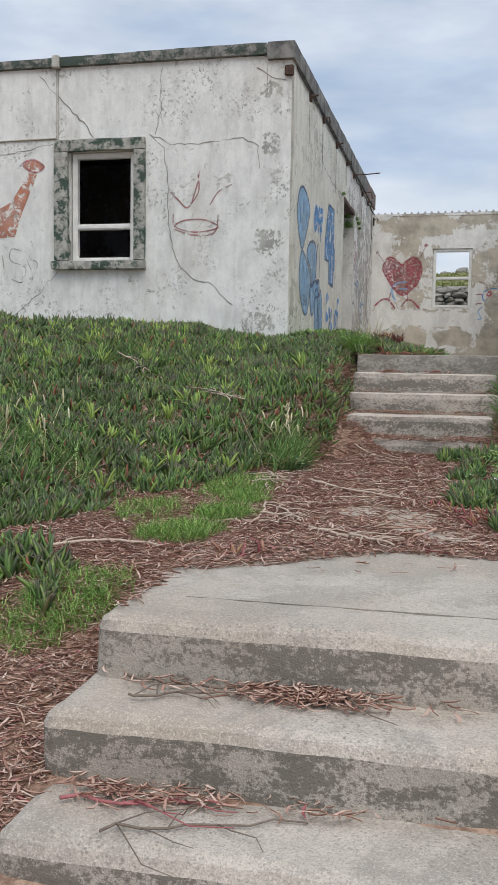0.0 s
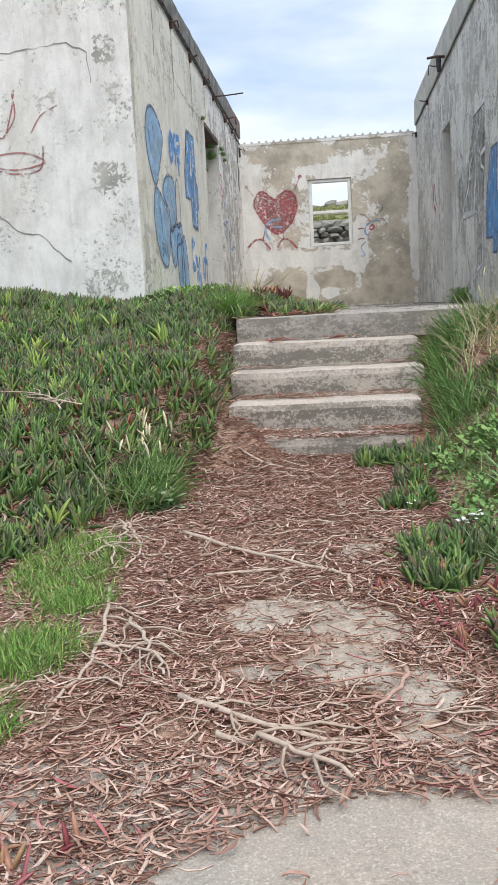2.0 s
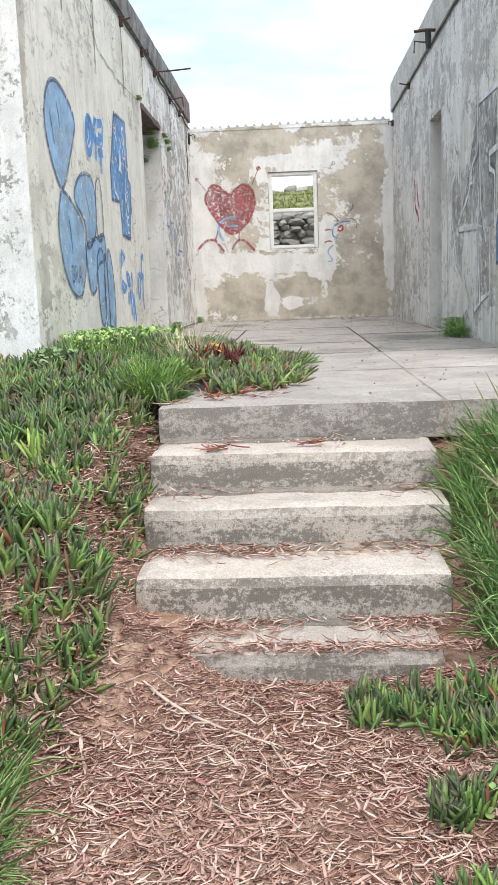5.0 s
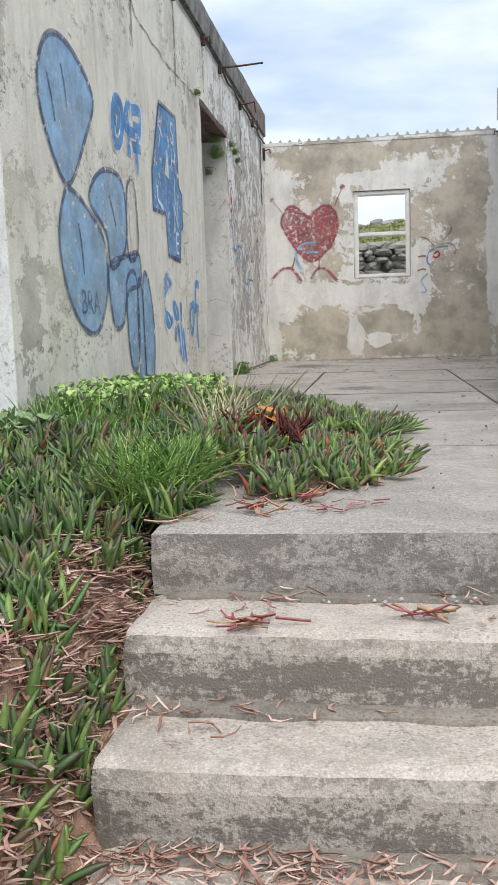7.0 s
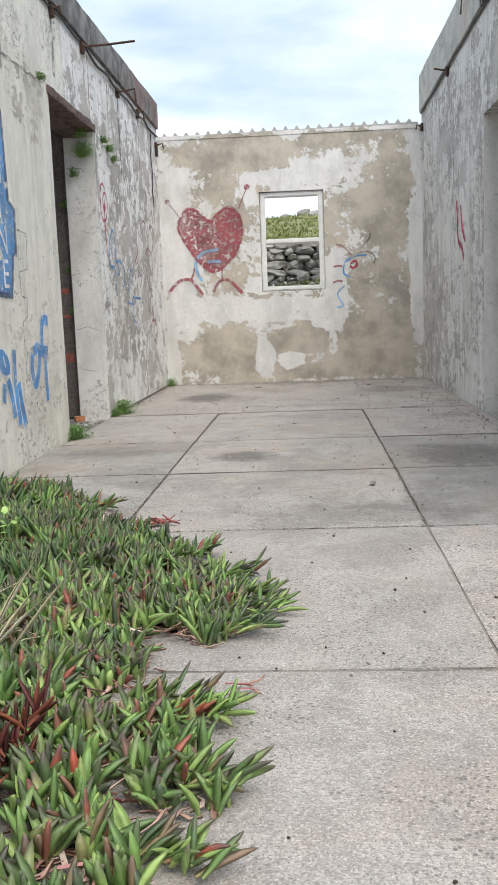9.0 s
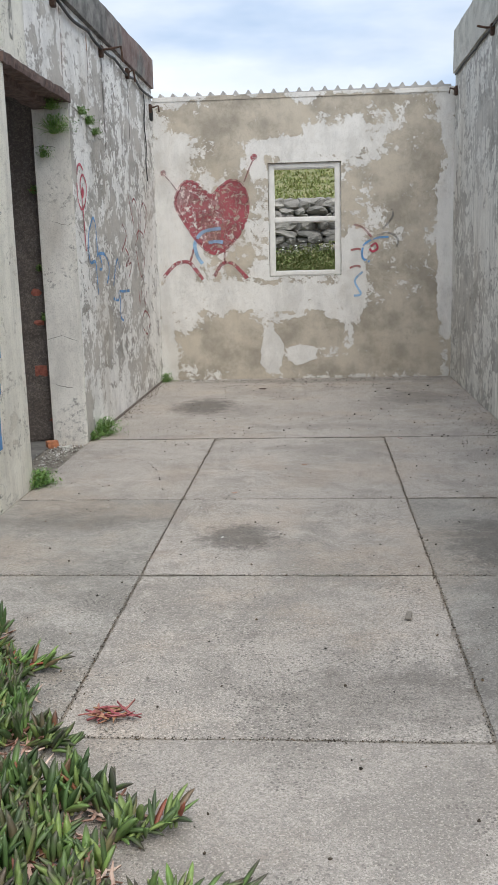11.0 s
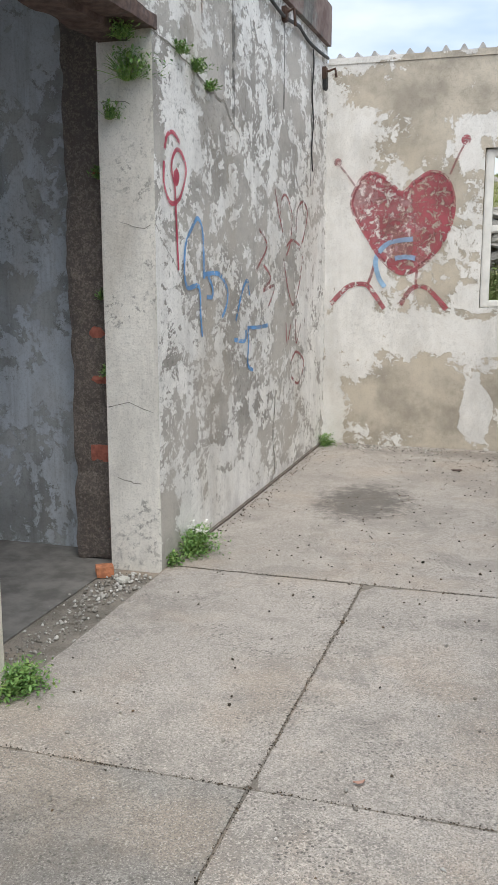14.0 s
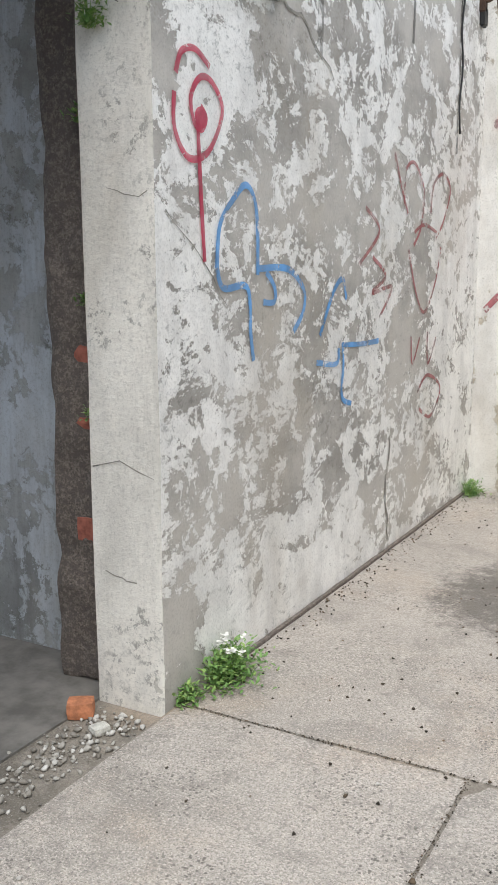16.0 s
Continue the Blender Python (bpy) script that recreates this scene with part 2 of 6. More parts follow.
def concrete(name, light, dark, pit=0.5, side_dark=0.0, per_piece=True, stains=()):
    g = Nodes(name, 0.93)
    big = g.noise(1.1, 7, 0.66)
    mid = g.noise(6.0, 8, 0.7)
    grain = g.noise(210, 3, 0.6)
    grit_ = g.noise(160, 2, 0.5, g.scaled(1, 1, 1, (7, 3, 2)))
    c = g.mix(g.step(big, 0.36, 0.62), light, tuple(0.45 * a + 0.55 * b for a, b in zip(light, dark)))
    c = g.mix(g.math("MULTIPLY", g.step(mid, 0.46, 0.62), 0.45), c, dark)
    c = g.mix(g.math("MULTIPLY", g.step(g.noise(2.4, 9, 0.78, g.scaled(1, 1, 1, (9, 1, 4)), 0.4), 0.46, 0.58), 0.62), c, tuple(a * 0.66 for a in dark))
    c = g.mix(g.math("MULTIPLY", g.step(g.noise(14, 8, 0.8), 0.50, 0.62), 0.22), c, tuple(a * 0.7 for a in dark))
    warm = g.step(g.noise(1.7, 6, 0.65, g.scaled(1, 1, 1, (4, 8, 1))), 0.48, 0.66)
    c = g.mix(g.math("MULTIPLY", warm, 0.42), c, (0.50, 0.39, 0.29))
    c = g.mix(g.math("MULTIPLY", g.step(grit_, 0.55, 0.62), pit * 0.55), c, tuple(min(1, a * 1.4) for a in light))
    c = g.mix(g.math("MULTIPLY", g.step(grain, 0.54, 0.61), pit * 0.8), c, tuple(a * 0.45 for a in dark))
    c = g.mix(g.math("MULTIPLY", g.step(g.noise(44, 7, 0.8), 0.57, 0.62), pit * 0.6), c, tuple(a * 0.42 for a in dark))
    pits = g.math("MULTIPLY", g.step(g.voronoi(70), 0.33, 0.22), g.step(g.noise(3.1, 6, 0.7, g.scaled(1, 1, 1, (1, 7, 3))), 0.46, 0.60))
    c = g.mix(g.math("MULTIPLY", pits, pit), c, tuple(a * 0.38 for a in dark))
    coarse = g.noise(85, 3, 0.7, g.scaled(1, 1, 1, (5, 5, 5)))
    c = g.mix(g.math("MULTIPLY", g.step(coarse, 0.52, 0.58), pit * 0.5), c, tuple(a * 0.6 for a in dark))
    for x, y, rx_, ry_, k in stains:
        vx = g.math("DIVIDE", g.math("SUBTRACT", g.axis("X"), x), rx_)
        vy = g.math("DIVIDE", g.math("SUBTRACT", g.axis("Y"), y), ry_)
        d = g.math("ADD", g.math("MULTIPLY", vx, vx), g.math("MULTIPLY", vy, vy))
        d = g.math("ADD", d, g.math("MULTIPLY", g.math("SUBTRACT", g.noise(13, 10, 0.9), 0.5), 7.0))
        c = g.mix(g.math("MULTIPLY", g.step(d, 1.5, 0.2), k), c, (0.06, 0.054, 0.046))
    if side_dark:
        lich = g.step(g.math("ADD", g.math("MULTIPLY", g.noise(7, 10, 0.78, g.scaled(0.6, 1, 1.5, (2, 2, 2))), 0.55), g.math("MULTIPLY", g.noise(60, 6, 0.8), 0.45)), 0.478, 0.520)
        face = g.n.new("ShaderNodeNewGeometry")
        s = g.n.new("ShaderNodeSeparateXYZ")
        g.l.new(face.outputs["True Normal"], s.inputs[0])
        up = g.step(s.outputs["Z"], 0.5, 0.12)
        # vertical faces get one even darker tint, then dark lichen mottling over it
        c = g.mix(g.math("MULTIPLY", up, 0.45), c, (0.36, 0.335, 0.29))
        c = g.mix(g.math("MULTIPLY", g.math("MULTIPLY", lich, up), side_dark), c, (0.10, 0.09, 0.072))
    if per_piece:
        c = g.mix(g.math("MULTIPLY", g.random(), 0.25), c, tuple(a * 0.8 for a in dark))
    h = g.math("ADD", g.math("MULTIPLY", grain, 0.9), g.math("ADD", g.math("MULTIPLY", grit_, 0.8), g.math("MULTIPLY", mid, 0.5)))
    return g.done(c, h, 0.55, 0.006)


STAINS = ((1.27, 4.45, 0.19, 0.20, 0.6), (0.65, 8.2, 0.27, 0.42, 0.8), (2.5, 4.35, 0.3, 0.4, 0.6), (1.9, 2.9, 0.45, 0.2, 0.35), (2.5, 8.6, 0.35, 0.4, 0.4), (1.5, 9.75, 1.2, 0.16, 0.4), (0.45, 4.75, 0.3, 0.25, 0.3))
M_SLAB = concrete("washed_concrete_paving", (0.545, 0.495, 0.44), (0.375, 0.34, 0.30), 1.0, 0.7, True, STAINS)
M_SLAB_GREY = concrete("grey_stained_concrete_paving", (0.49, 0.455, 0.41), (0.285, 0.265, 0.235), 1.0, 0.0, True, STAINS)
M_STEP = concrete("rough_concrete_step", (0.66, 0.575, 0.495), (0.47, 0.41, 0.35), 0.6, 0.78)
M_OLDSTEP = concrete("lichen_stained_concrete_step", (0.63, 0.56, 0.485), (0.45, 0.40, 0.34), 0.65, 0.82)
M_SANDY = concrete("sandy_worn_concrete", (0.56, 0.49, 0.41), (0.42, 0.34, 0.27), 0.7)
M_COPING = concrete("dark_concrete_coping", (0.30, 0.29, 0.27), (0.14, 0.135, 0.12), 0.4, 0.0, False)
M_TRIM = concrete("pale_cement_trim", (0.66, 0.645, 0.585), (0.47, 0.455, 0.40), 0.35, 0.0, False)
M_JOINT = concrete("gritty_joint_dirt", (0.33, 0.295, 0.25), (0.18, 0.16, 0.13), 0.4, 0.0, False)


def soil():
    g = Nodes("reddish_soil_with_litter", 0.97)
    a = g.noise(1.4, 6, 0.65)
    b = g.noise(22, 6, 0.7)
    c = g.mix(g.step(a, 0.38, 0.62), (0.37, 0.21, 0.145), (0.54, 0.38, 0.28))
    c = g.mix(g.math("MULTIPLY", g.step(b, 0.45, 0.60), 0.75), c, (0.175, 0.10, 0.065))
    c = g.mix(g.math("MULTIPLY", g.step(g.voronoi(48), 0.25, 0.10), 0.5), c, (0.50, 0.38, 0.28))
    far = g.step(g.axis("Y"), 10.5, 13)
    turf = g.mix(g.step(g.noise(0.8, 8, 0.75), 0.35, 0.65), (0.16, 0.20, 0.065), (0.32, 0.28, 0.14))
    turf = g.mix(g.step(g.noise(5, 6, 0.7), 0.5, 0.7), turf, (0.06, 0.075, 0.025))
    c = g.mix(far, c, turf)
    return g.done(c, g.math("ADD", b, g.math("MULTIPLY", g.noise(90, 4, 0.7), 0.6)), 0.8, 0.02)


M_SOIL = soil()


def simple(name, col, var=0.25, rough=0.7, scale=14, metal=0.0, bump=0.25, island=False, second=None):
    g = Nodes(name, rough)
    g.p.inputs["Metallic"].default_value = metal
    n = g.noise(scale, 6, 0.65)
    c = g.mix(g.step(n, 0.3, 0.7), tuple(a * (1 - var) for a in col), tuple(min(1, a * (1 + var)) for a in col))
    if second:
        c = g.mix(g.step(g.noise(scale * 0.4, 7, 0.7, g.scaled(1, 1, 1, (3, 3, 3))), 0.47, 0.56), c, second)
    return g.done(c, n, bump, 0.004)


M_RUST = simple("rusty_iron", (0.085, 0.05, 0.035), 0.4, 0.8, 30, 0.3)
M_CABLE = simple("black_cable_sheath", (0.02, 0.02, 0.02), 0.2, 0.55)
M_UPVC = simple("weathered_white_frame", (0.76, 0.745, 0.70), 0.10, 0.45, 8)
M_OLDPAINT = simple("flaked_green_paint_on_cement", (0.36, 0.35, 0.31), 0.3, 0.85, 16, 0, 0.5, False, (0.045, 0.075, 0.055))
M_ROOFSHEET = simple("fibre_cement_sheet", (0.42, 0.41, 0.39), 0.2, 0.9, 12)
M_WOOD = simple("rotten_reddish_timber", (0.12, 0.08, 0.068), 0.4, 0.9, 24, 0, 0.6)
M_BRICK = simple("red_brick", (0.34, 0.115, 0.08), 0.3, 0.9, 30, 0, 0.5)
M_MORTAR = simple("crumbling_mortar", (0.17, 0.142, 0.122), 0.5, 0.95, 120, 0, 1.0, False, (0.12, 0.10, 0.088))
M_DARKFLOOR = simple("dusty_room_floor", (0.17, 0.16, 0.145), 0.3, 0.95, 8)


def paint(name, col, wear=0.47, opacity=0.9, scale=12):
    """Sprayed paint, thin in places and worn away where the wall flakes."""
    g = Nodes(name, 0.75)
    n = g.noise(scale, 9, 0.76, None, 0.5)
    c = g.mix(g.step(g.noise(5, 6, 0.7), 0.35, 0.65), tuple(a * 0.75 for a in col), tuple(min(1, a * 1.25) for a in col))
    g.done(c)
    tr = g.n.new("ShaderNodeBsdfTransparent")
    sh = g.n.new("ShaderNodeMixShader")
    thin = g.math("ADD", 0.62 * opacity, g.math("MULTIPLY", g.step(g.noise(3.5, 7, 0.7, g.scaled(1, 1, 1, (2, 5, 1))), 0.35, 0.65), 0.38 * opacity))
    g.l.new(g.math("MULTIPLY", g.step(n, wear - 0.03, wear + 0.04), thin), sh.inputs["Fac"])
    g.l.new(tr.outputs["BSDF"], sh.inputs[1])
    g.l.new(g.p.outputs["BSDF"], sh.inputs[2])
    g.l.new(sh.outputs["Shader"], g.n["Material Output"].inputs["Surface"])
    return g.mat


P_RED = paint("faded_red_spray", (0.35, 0.07, 0.09), 0.45, 0.84, 20)
P_CRIMSON = paint("crimson_spray", (0.50, 0.03, 0.08), 0.38, 0.9)
P_MAROON = paint("maroon_spray", (0.34, 0.10, 0.10), 0.42, 0.78)
P_BLUE = paint("pale_blue_spray", (0.29, 0.49, 0.72), 0.40, 0.86)
P_SKY = paint("bright_blue_spray", (0.10, 0.32, 0.66), 0.42, 0.88)
P_NAVY = paint("navy_outline_spray", (0.08, 0.11, 0.20), 0.43, 0.8)
P_ORANGE = paint("rusty_orange_spray", (0.50, 0.19, 0.11), 0.46, 0.85)
P_BLACK = paint("black_spray", (0.03, 0.03, 0.035), 0.38, 0.95)
P_GREY = paint("grey_spray", (0.20, 0.20, 0.20), 0.45, 0.6)
P_ASH = paint("ash_grey_spray", (0.30, 0.30, 0.29), 0.46, 0.5, 8)
P_WHITE = paint("white_spray", (0.82, 0.82, 0.82), 0.37, 0.95)
P_RUSTRUN = paint("rust_run", (0.42, 0.20, 0.08), 0.46, 0.55, 20)
P_SOOT = paint("dark_water_run", (0.10, 0.095, 0.085), 0.46, 0.6, 9)
P_PINK = paint("pink_haze_spray", (0.52, 0.40, 0.48), 0.47, 0.32, 4)


# ---------------------------------------------------------------- building helpers
def link(name, bm, material, parent=None, label="", smooth=False):
    me = bpy.data.meshes.new(name)
    bm.to_mesh(me)
    bm.free()
    for m in material if isinstance(material, (list, tuple)) else [material]:
        me.materials.append(m)
    if smooth:
        me.shade_smooth()
    ob = new(name, me)
    ob.parent = parent
    if label:
        ob["label"] = label
    return ob


def part(name, bm, material, parent, label="", smooth=False):
    return link(name, bm, material, parent, label, smooth)


def thing(name, label, category, group="", kind="", at=(0, 0, 0)):
    e = new(name)
    e.location = at
    return tagged(e, label, category, group, kind)


def box(bm, x0, x1, y0, y1, z0, z1, bevel=0.0):
    r = bmesh.ops.create_cube(bm, size=1, matrix=Matrix.Translation(((x0 + x1) / 2, (y0 + y1) / 2, (z0 + z1) / 2)) @ Matrix.Diagonal((x1 - x0, y1 - y0, z1 - z0, 1)))
    if bevel:
        es = list({e for v in r["verts"] for e in v.link_edges})
        bmesh.ops.bevel(bm, geom=es, offset=bevel, segments=2, affect="EDGES")
    return r["verts"]


def rough_box(x0, x1, y0, y1, z0, z1, cell=0.07, wobble=0.008, round_=0.02, seed=0.0):
    """A cast block: rounded arrises, uneven faces."""
    nx, ny, nz = (max(2, round((b - a) / cell)) for a, b in ((x0, x1), (y0, y1), (z0, z1)))
    grid = bmesh.new()

    def spaced(n):
        return [-1 + 2 * i / n for i in range(n + 1)]
    cache = {}

    def vert(x, y, z):
        k = (round(x, 5), round(y, 5), round(z, 5))
        if k not in cache:
            cache[k] = grid.verts.new(k)
        return cache[k]
    sx, sy, sz = spaced(nx), spaced(ny), spaced(nz)
    for s in (-1, 1):
        for p, q, f in ((sx, sy, lambda u, v: (u, v, s)), (sx, sz, lambda u, v: (u, s, v)), (sy, sz, lambda u, v: (s, u, v))):
            for a, b in zip(p, p[1:]):
                for c, d in zip(q, q[1:]):
                    grid.faces.new([vert(*f(*uv)) for uv in ((a, c), (b, c), (b, d), (a, d))])
    h = Vector(((x1 - x0) / 2, (y1 - y0) / 2, (z1 - z0) / 2))
    mid = Vector(((x0 + x1) / 2, (y0 + y1) / 2, (z0 + z1) / 2))
    inner = Vector([max(a - round_, 0.001) for a in h])
    for v in grid.verts:
        p = Vector([v.co[i] * h[i] for i in range(3)])
        core = Vector([max(-inner[i], min(inner[i], p[i])) for i in range(3)])
        d = p - core
        if d.length > 1e-6:
            p = core + d.normalized() * round_
        w = p + mid
        n = noise.noise_vector(w * 2.3 + Vector((seed, seed, seed))) * wobble * 0.5 + noise.noise_vector(w * 11 + Vector((seed, 0, 0))) * wobble * 0.4
        v.co = w + n
    bmesh.ops.recalc_face_normals(grid, faces=grid.faces)
    return grid


def wall(axis, at0, at1, u0, u1, z0, z1, holes=(), cell=0.3, wobble=0.004, seed=0.0):
    """A wall with thickness and through openings (u0, u1, z0, z1). axis 'x': it stands on x = at0..at1 and runs along y."""
    us, zs = {u0, u1}, {z0, z1}
    for a, b, c, d in holes:
        us |= {a, b}
        zs |= {c, d}

    def fine(vals):
        vals, out = sorted(vals), []
        for a, b in zip(vals, vals[1:]):
            k = max(1, math.ceil((b - a) / cell))
            out += [a + (b - a) * i / k for i in range(k)]
        return out + [vals[-1]]
    us, zs = fine(us), fine([z for z in zs if z0 <= z <= z1])

    def solid(i, j):
        if not (0 <= i < len(us) - 1 and 0 <= j < len(zs) - 1):
            return False
        u, z = (us[i] + us[i + 1]) / 2, (zs[j] + zs[j + 1]) / 2
        return not any(a < u < b and c < z < d for a, b, c, d in holes)
    bm = bmesh.new()
    cache = {}

    def vert(i, j, s):
        k = (i, j, s)
        if k not in cache:
            p = (at0 if s == 0 else at1)
            co = Vector((p, us[i], zs[j]) if axis == "x" else (us[i], p, zs[j]))
            off = noise.noise(co * 1.7 + Vector((seed, seed, 0))) * wobble
            edge = noise.noise(co * 6 + Vector((0, seed, seed))) * wobble * 0.8
            co += Vector((off * 0.18, edge, 0) if axis == "x" else (edge, off * 0.18, 0))
            cache[k] = bm.verts.new(co)
        return cache[k]
    for i in range(len(us) - 1):
        for j in range(len(zs) - 1):
            if not solid(i, j):
                continue
            for s in (0, 1):
                bm.faces.new([vert(i, j, s), vert(i + 1, j, s), vert(i + 1, j + 1, s), vert(i, j + 1, s)])
            for di, dj, e in ((-1, 0, ((i, j), (i, j + 1))), (1, 0, ((i + 1, j), (i + 1, j + 1))), (0, -1, ((i, j), (i + 1, j))), (0, 1, ((i, j + 1), (i + 1, j + 1)))):
                if not solid(i + di, j + dj):
                    (a, b), (c, d) = e
                    bm.faces.new([vert(a, b, 0), vert(c, d, 0), vert(c, d, 1), vert(a, b, 1)])
    bmesh.ops.recalc_face_normals(bm, faces=bm.faces)
    return bm


def tube(points, radius, sides=6, taper=1.0):
    bm = bmesh.new()
    pts = [Vector(p) for p in points]
    rings = []
    for i, p in enumerate(pts):
        d = (pts[min(i + 1, len(pts) - 1)] - pts[max(i - 1, 0)]).normalized()
        side = d.cross(Vector((0, 0, 1)) if abs(d.z) < 0.9 else Vector((1, 0, 0))).normalized()
        up = side.cross(d)
        r = radius * (1 + (taper - 1) * i / (len(pts) - 1))
        rings.append([bm.verts.new(p + (side * math.cos(a) + up * math.sin(a)) * r) for a in (2 * math.pi * k / sides for k in range(sides))])
    for a, b in zip(rings, rings[1:]):
        for k in range(sides):
            bm.faces.new((a[k], a[(k + 1) % sides], b[(k + 1) % sides], b[k]))
    bm.faces.new(rings[0][::-1])
    bm.faces.new(rings[-1])
    bmesh.ops.recalc_face_normals(bm, faces=bm.faces)
    return bm


def lerp_table(t, rows):
    if t <= rows[0][0]:
        return rows[0][1]
    for (a, p), (b, q) in zip(rows, rows[1:]):
        if t <= b:
            k = (t - a) / (b - a)
            return p + (q - p) * k
    return rows[-1][1]


def smooth(a, b, v):
    k = max(0.0, min(1.0, (v - a) / (b - a)))
    return k * k * (3 - 2 * k)


# ---------------------------------------------------------------- the lie of the land
PATH_Z = ((-7.3, -1.52), (-5.2, -0.87), (-4.6, -0.83), (-1.75, -0.765), (-1.3, -0.72), (-0.2, -0.18), (0.2, -0.14))
LEFT_X = ((-7.5, 0.72), (-5.6, 0.68), (-4.6, 0.05), (-3.6, 0.1), (-3.0, 0.5), (-2.4, 0.62), (-1.8, 0.80), (-1.4, 0.90), (-1.0, 0.84), (2, 0.84))
LEFT_Z = ((-8, -1.6), (-6.4, -1.35), (-5.0, -0.98), (-4.0, -0.82), (-3.0, -0.66), (-2.0, -0.44), (-1.0, -0.2), (0.0, 0.0), (1.2, 0.06))
RIGHT_X = ((-7, 2.75), (-4.6, 2.5), (-4.2, 1.95), (-3.5, 1.75), (-2.5, 1.76), (-1.6, 1.92), (-1.2, 2.06), (2, 2.06))
RIGHT_Z = ((-8, -1.5), (-6.0, -1.2), (-4.5, -0.85), (-3.5, -0.72), (-2.5, -0.56), (-1.5, -0.36), (-0.8, -0.2), (-0.3, -0.12))


def ground_z(x, y):
    if y > 1.25 and (y < 10.3):
        return -0.2
    if y >= 10.3:
        base = lerp_table(y, ((10.3, 0.0), (13, 0.25), (22, 1.25), (22.6, 1.3), (23.3, 2.1), (26, 2.4), (48, 4.85), (74, 8.05), (82, 8.15), (110, 5.0), (400, 3.0)))
        far = smooth(24, 60, y)
        return base + far * (1.1 * noise.noise(Vector((x * 0.045, y * 0.03, 3))) + 0.45 * noise.noise(Vector((x * 0.15, y * 0.12, 7)))) + 0.12 * noise.noise(Vector((x * 0.5, y * 0.5, 1))) - smooth(-4, -40, x) * far * 3
    p = lerp_table(y, PATH_Z)
    lx, rx = lerp_table(y, LEFT_X), lerp_table(y, RIGHT_X)
    if x < lx:
        top = lerp_table(y, LEFT_Z) + 0.19 * smooth(0.2, -1.3, x) + 0.06 * noise.noise(Vector((x * 0.9, y * 0.9, 5)))
        p = p + (top - p) * smooth(lx + 0.05, lx - lerp_table(y, ((-3.2, 0.75), (-1.6, 0.30), (-1.0, 0.16))), x)
    elif x > rx:
        top = lerp_table(y, RIGHT_Z) + 0.05 * noise.noise(Vector((x * 0.9, y * 0.9, 9)))
        p = p + (top - p) * smooth(rx - 0.02, rx + lerp_table(y, ((-3.2, 0.75), (-1.5, 0.5), (-1.0, 0.25))), x)
    p += 0.21 * math.exp(-((x - 0.95) ** 2 / 0.035 + (y + 1.42) ** 2 / 0.05)) + 0.05 * math.exp(-((x - 1.9) ** 2 / 0.02 + (y + 1.5) ** 2 / 0.05))
    return p + 0.018 * noise.noise(Vector((x * 2.2, y * 2.2, 0)))


def spread(vals):
    out = []
    for a, b, s in vals:
        k = max(1, round((b - a) / s))
        out += [a + (b - a) * i / k for i in range(k)]
    return out + [vals[-1][1]]


gx = spread(((-900, -100, 100), (-100, -20, 10), (-20, -5, 1.5), (-5, -1, 0.25), (-1, 4, 0.1), (4, 8, 0.4), (8, 20, 1.5), (20, 100, 8), (100, 900, 100)))
gy = spread(((-900, -100, 100), (-100, -20, 10), (-20, -8, 1.2), (-8, 1.1, 0.1), (1.1, 10.5, 0.9), (10.5, 24, 0.4), (24, 80, 1.6), (80, 160, 8), (160, 900, 80)))
me = bpy.data.meshes.new("ground")
nx_, ny_ = len(gx), len(gy)
me.from_pydata([(x, y, ground_z(x, y)) for y in gy for x in gx], [], [(j * nx_ + i, j * nx_ + i + 1, (j + 1) * nx_ + i + 1, (j + 1) * nx_ + i) for j in range(ny_ - 1) for i in range(nx_ - 1)])
me.materials.append(M_SOIL)
me.shade_smooth()
ground = tagged(new("ground", me), "reddish soil path rising to turf hillside", "ground", kind="structure")

# ---------------------------------------------------------------- walls of the two ruined houses
LD = (5.42, 6.72, -0.3, 2.33)      # doorway in the courtyard's left wall: y0, y1, z0, z1
RD = (5.55, 6.34, -0.3, 2.2)
w = wall("x", -0.25, 0.0, 1.11, 10.0, -0.3, 2.92, [LD], 0.22, 0.008, 1)
for f in w.faces:
    f.material_index = 1 if f.normal.y < -0.9 and f.calc_center_median().y < 1.2 else (2 if f.calc_center_median().y > 5.9 else 0)
wall_left = tagged(link("wall_left", w, [M_LEFT, M_FRONT, M_FAR]), "stained courtyard wall with graffiti and peeling limewash", "wall", kind="structure")
FW = (-2.37, -1.64, 0.95, 2.10)    # front window: x0, x1, z0, z1
w = wall("y", 1.11, 1.36, -7.0, -0.25, -0.3, 2.97, [FW], 0.22, 0.008, 2)
wall_front = tagged(link("wall_front", w, M_FRONT), "cracked whitewashed front wall of a ruined house", "wall", kind="structure")
BW = (1.15, 1.885, 1.05, 2.175)
w = wall("y", 10.0, 10.22, -0.25, 3.25, -0.3, 2.81, [BW], 0.2, 0.008, 3)
wall_back = tagged(link("wall_back", w, M_BACK), "patchy end wall with flaking paint", "wall", kind="structure")
w = wall("x", 3.0, 3.25, 1.8, 10.0, -0.3, 2.95, [RD], 0.22, 0.008, 4)
for f in w.faces:
    f.material_index = 1 if f.normal.y < -0.9 and f.calc_center_median().y < 1.9 else 0
wall_right = tagged(link("wall_right", w, [M_RIGHT, M_FRONT_RIGHT]), "grey streaked courtyard wall", "wall", kind="structure")
w = wall("y", 1.8, 2.05, 3.25, 8.0, -0.3, 2.95, [], 0.3, 0.008, 5)
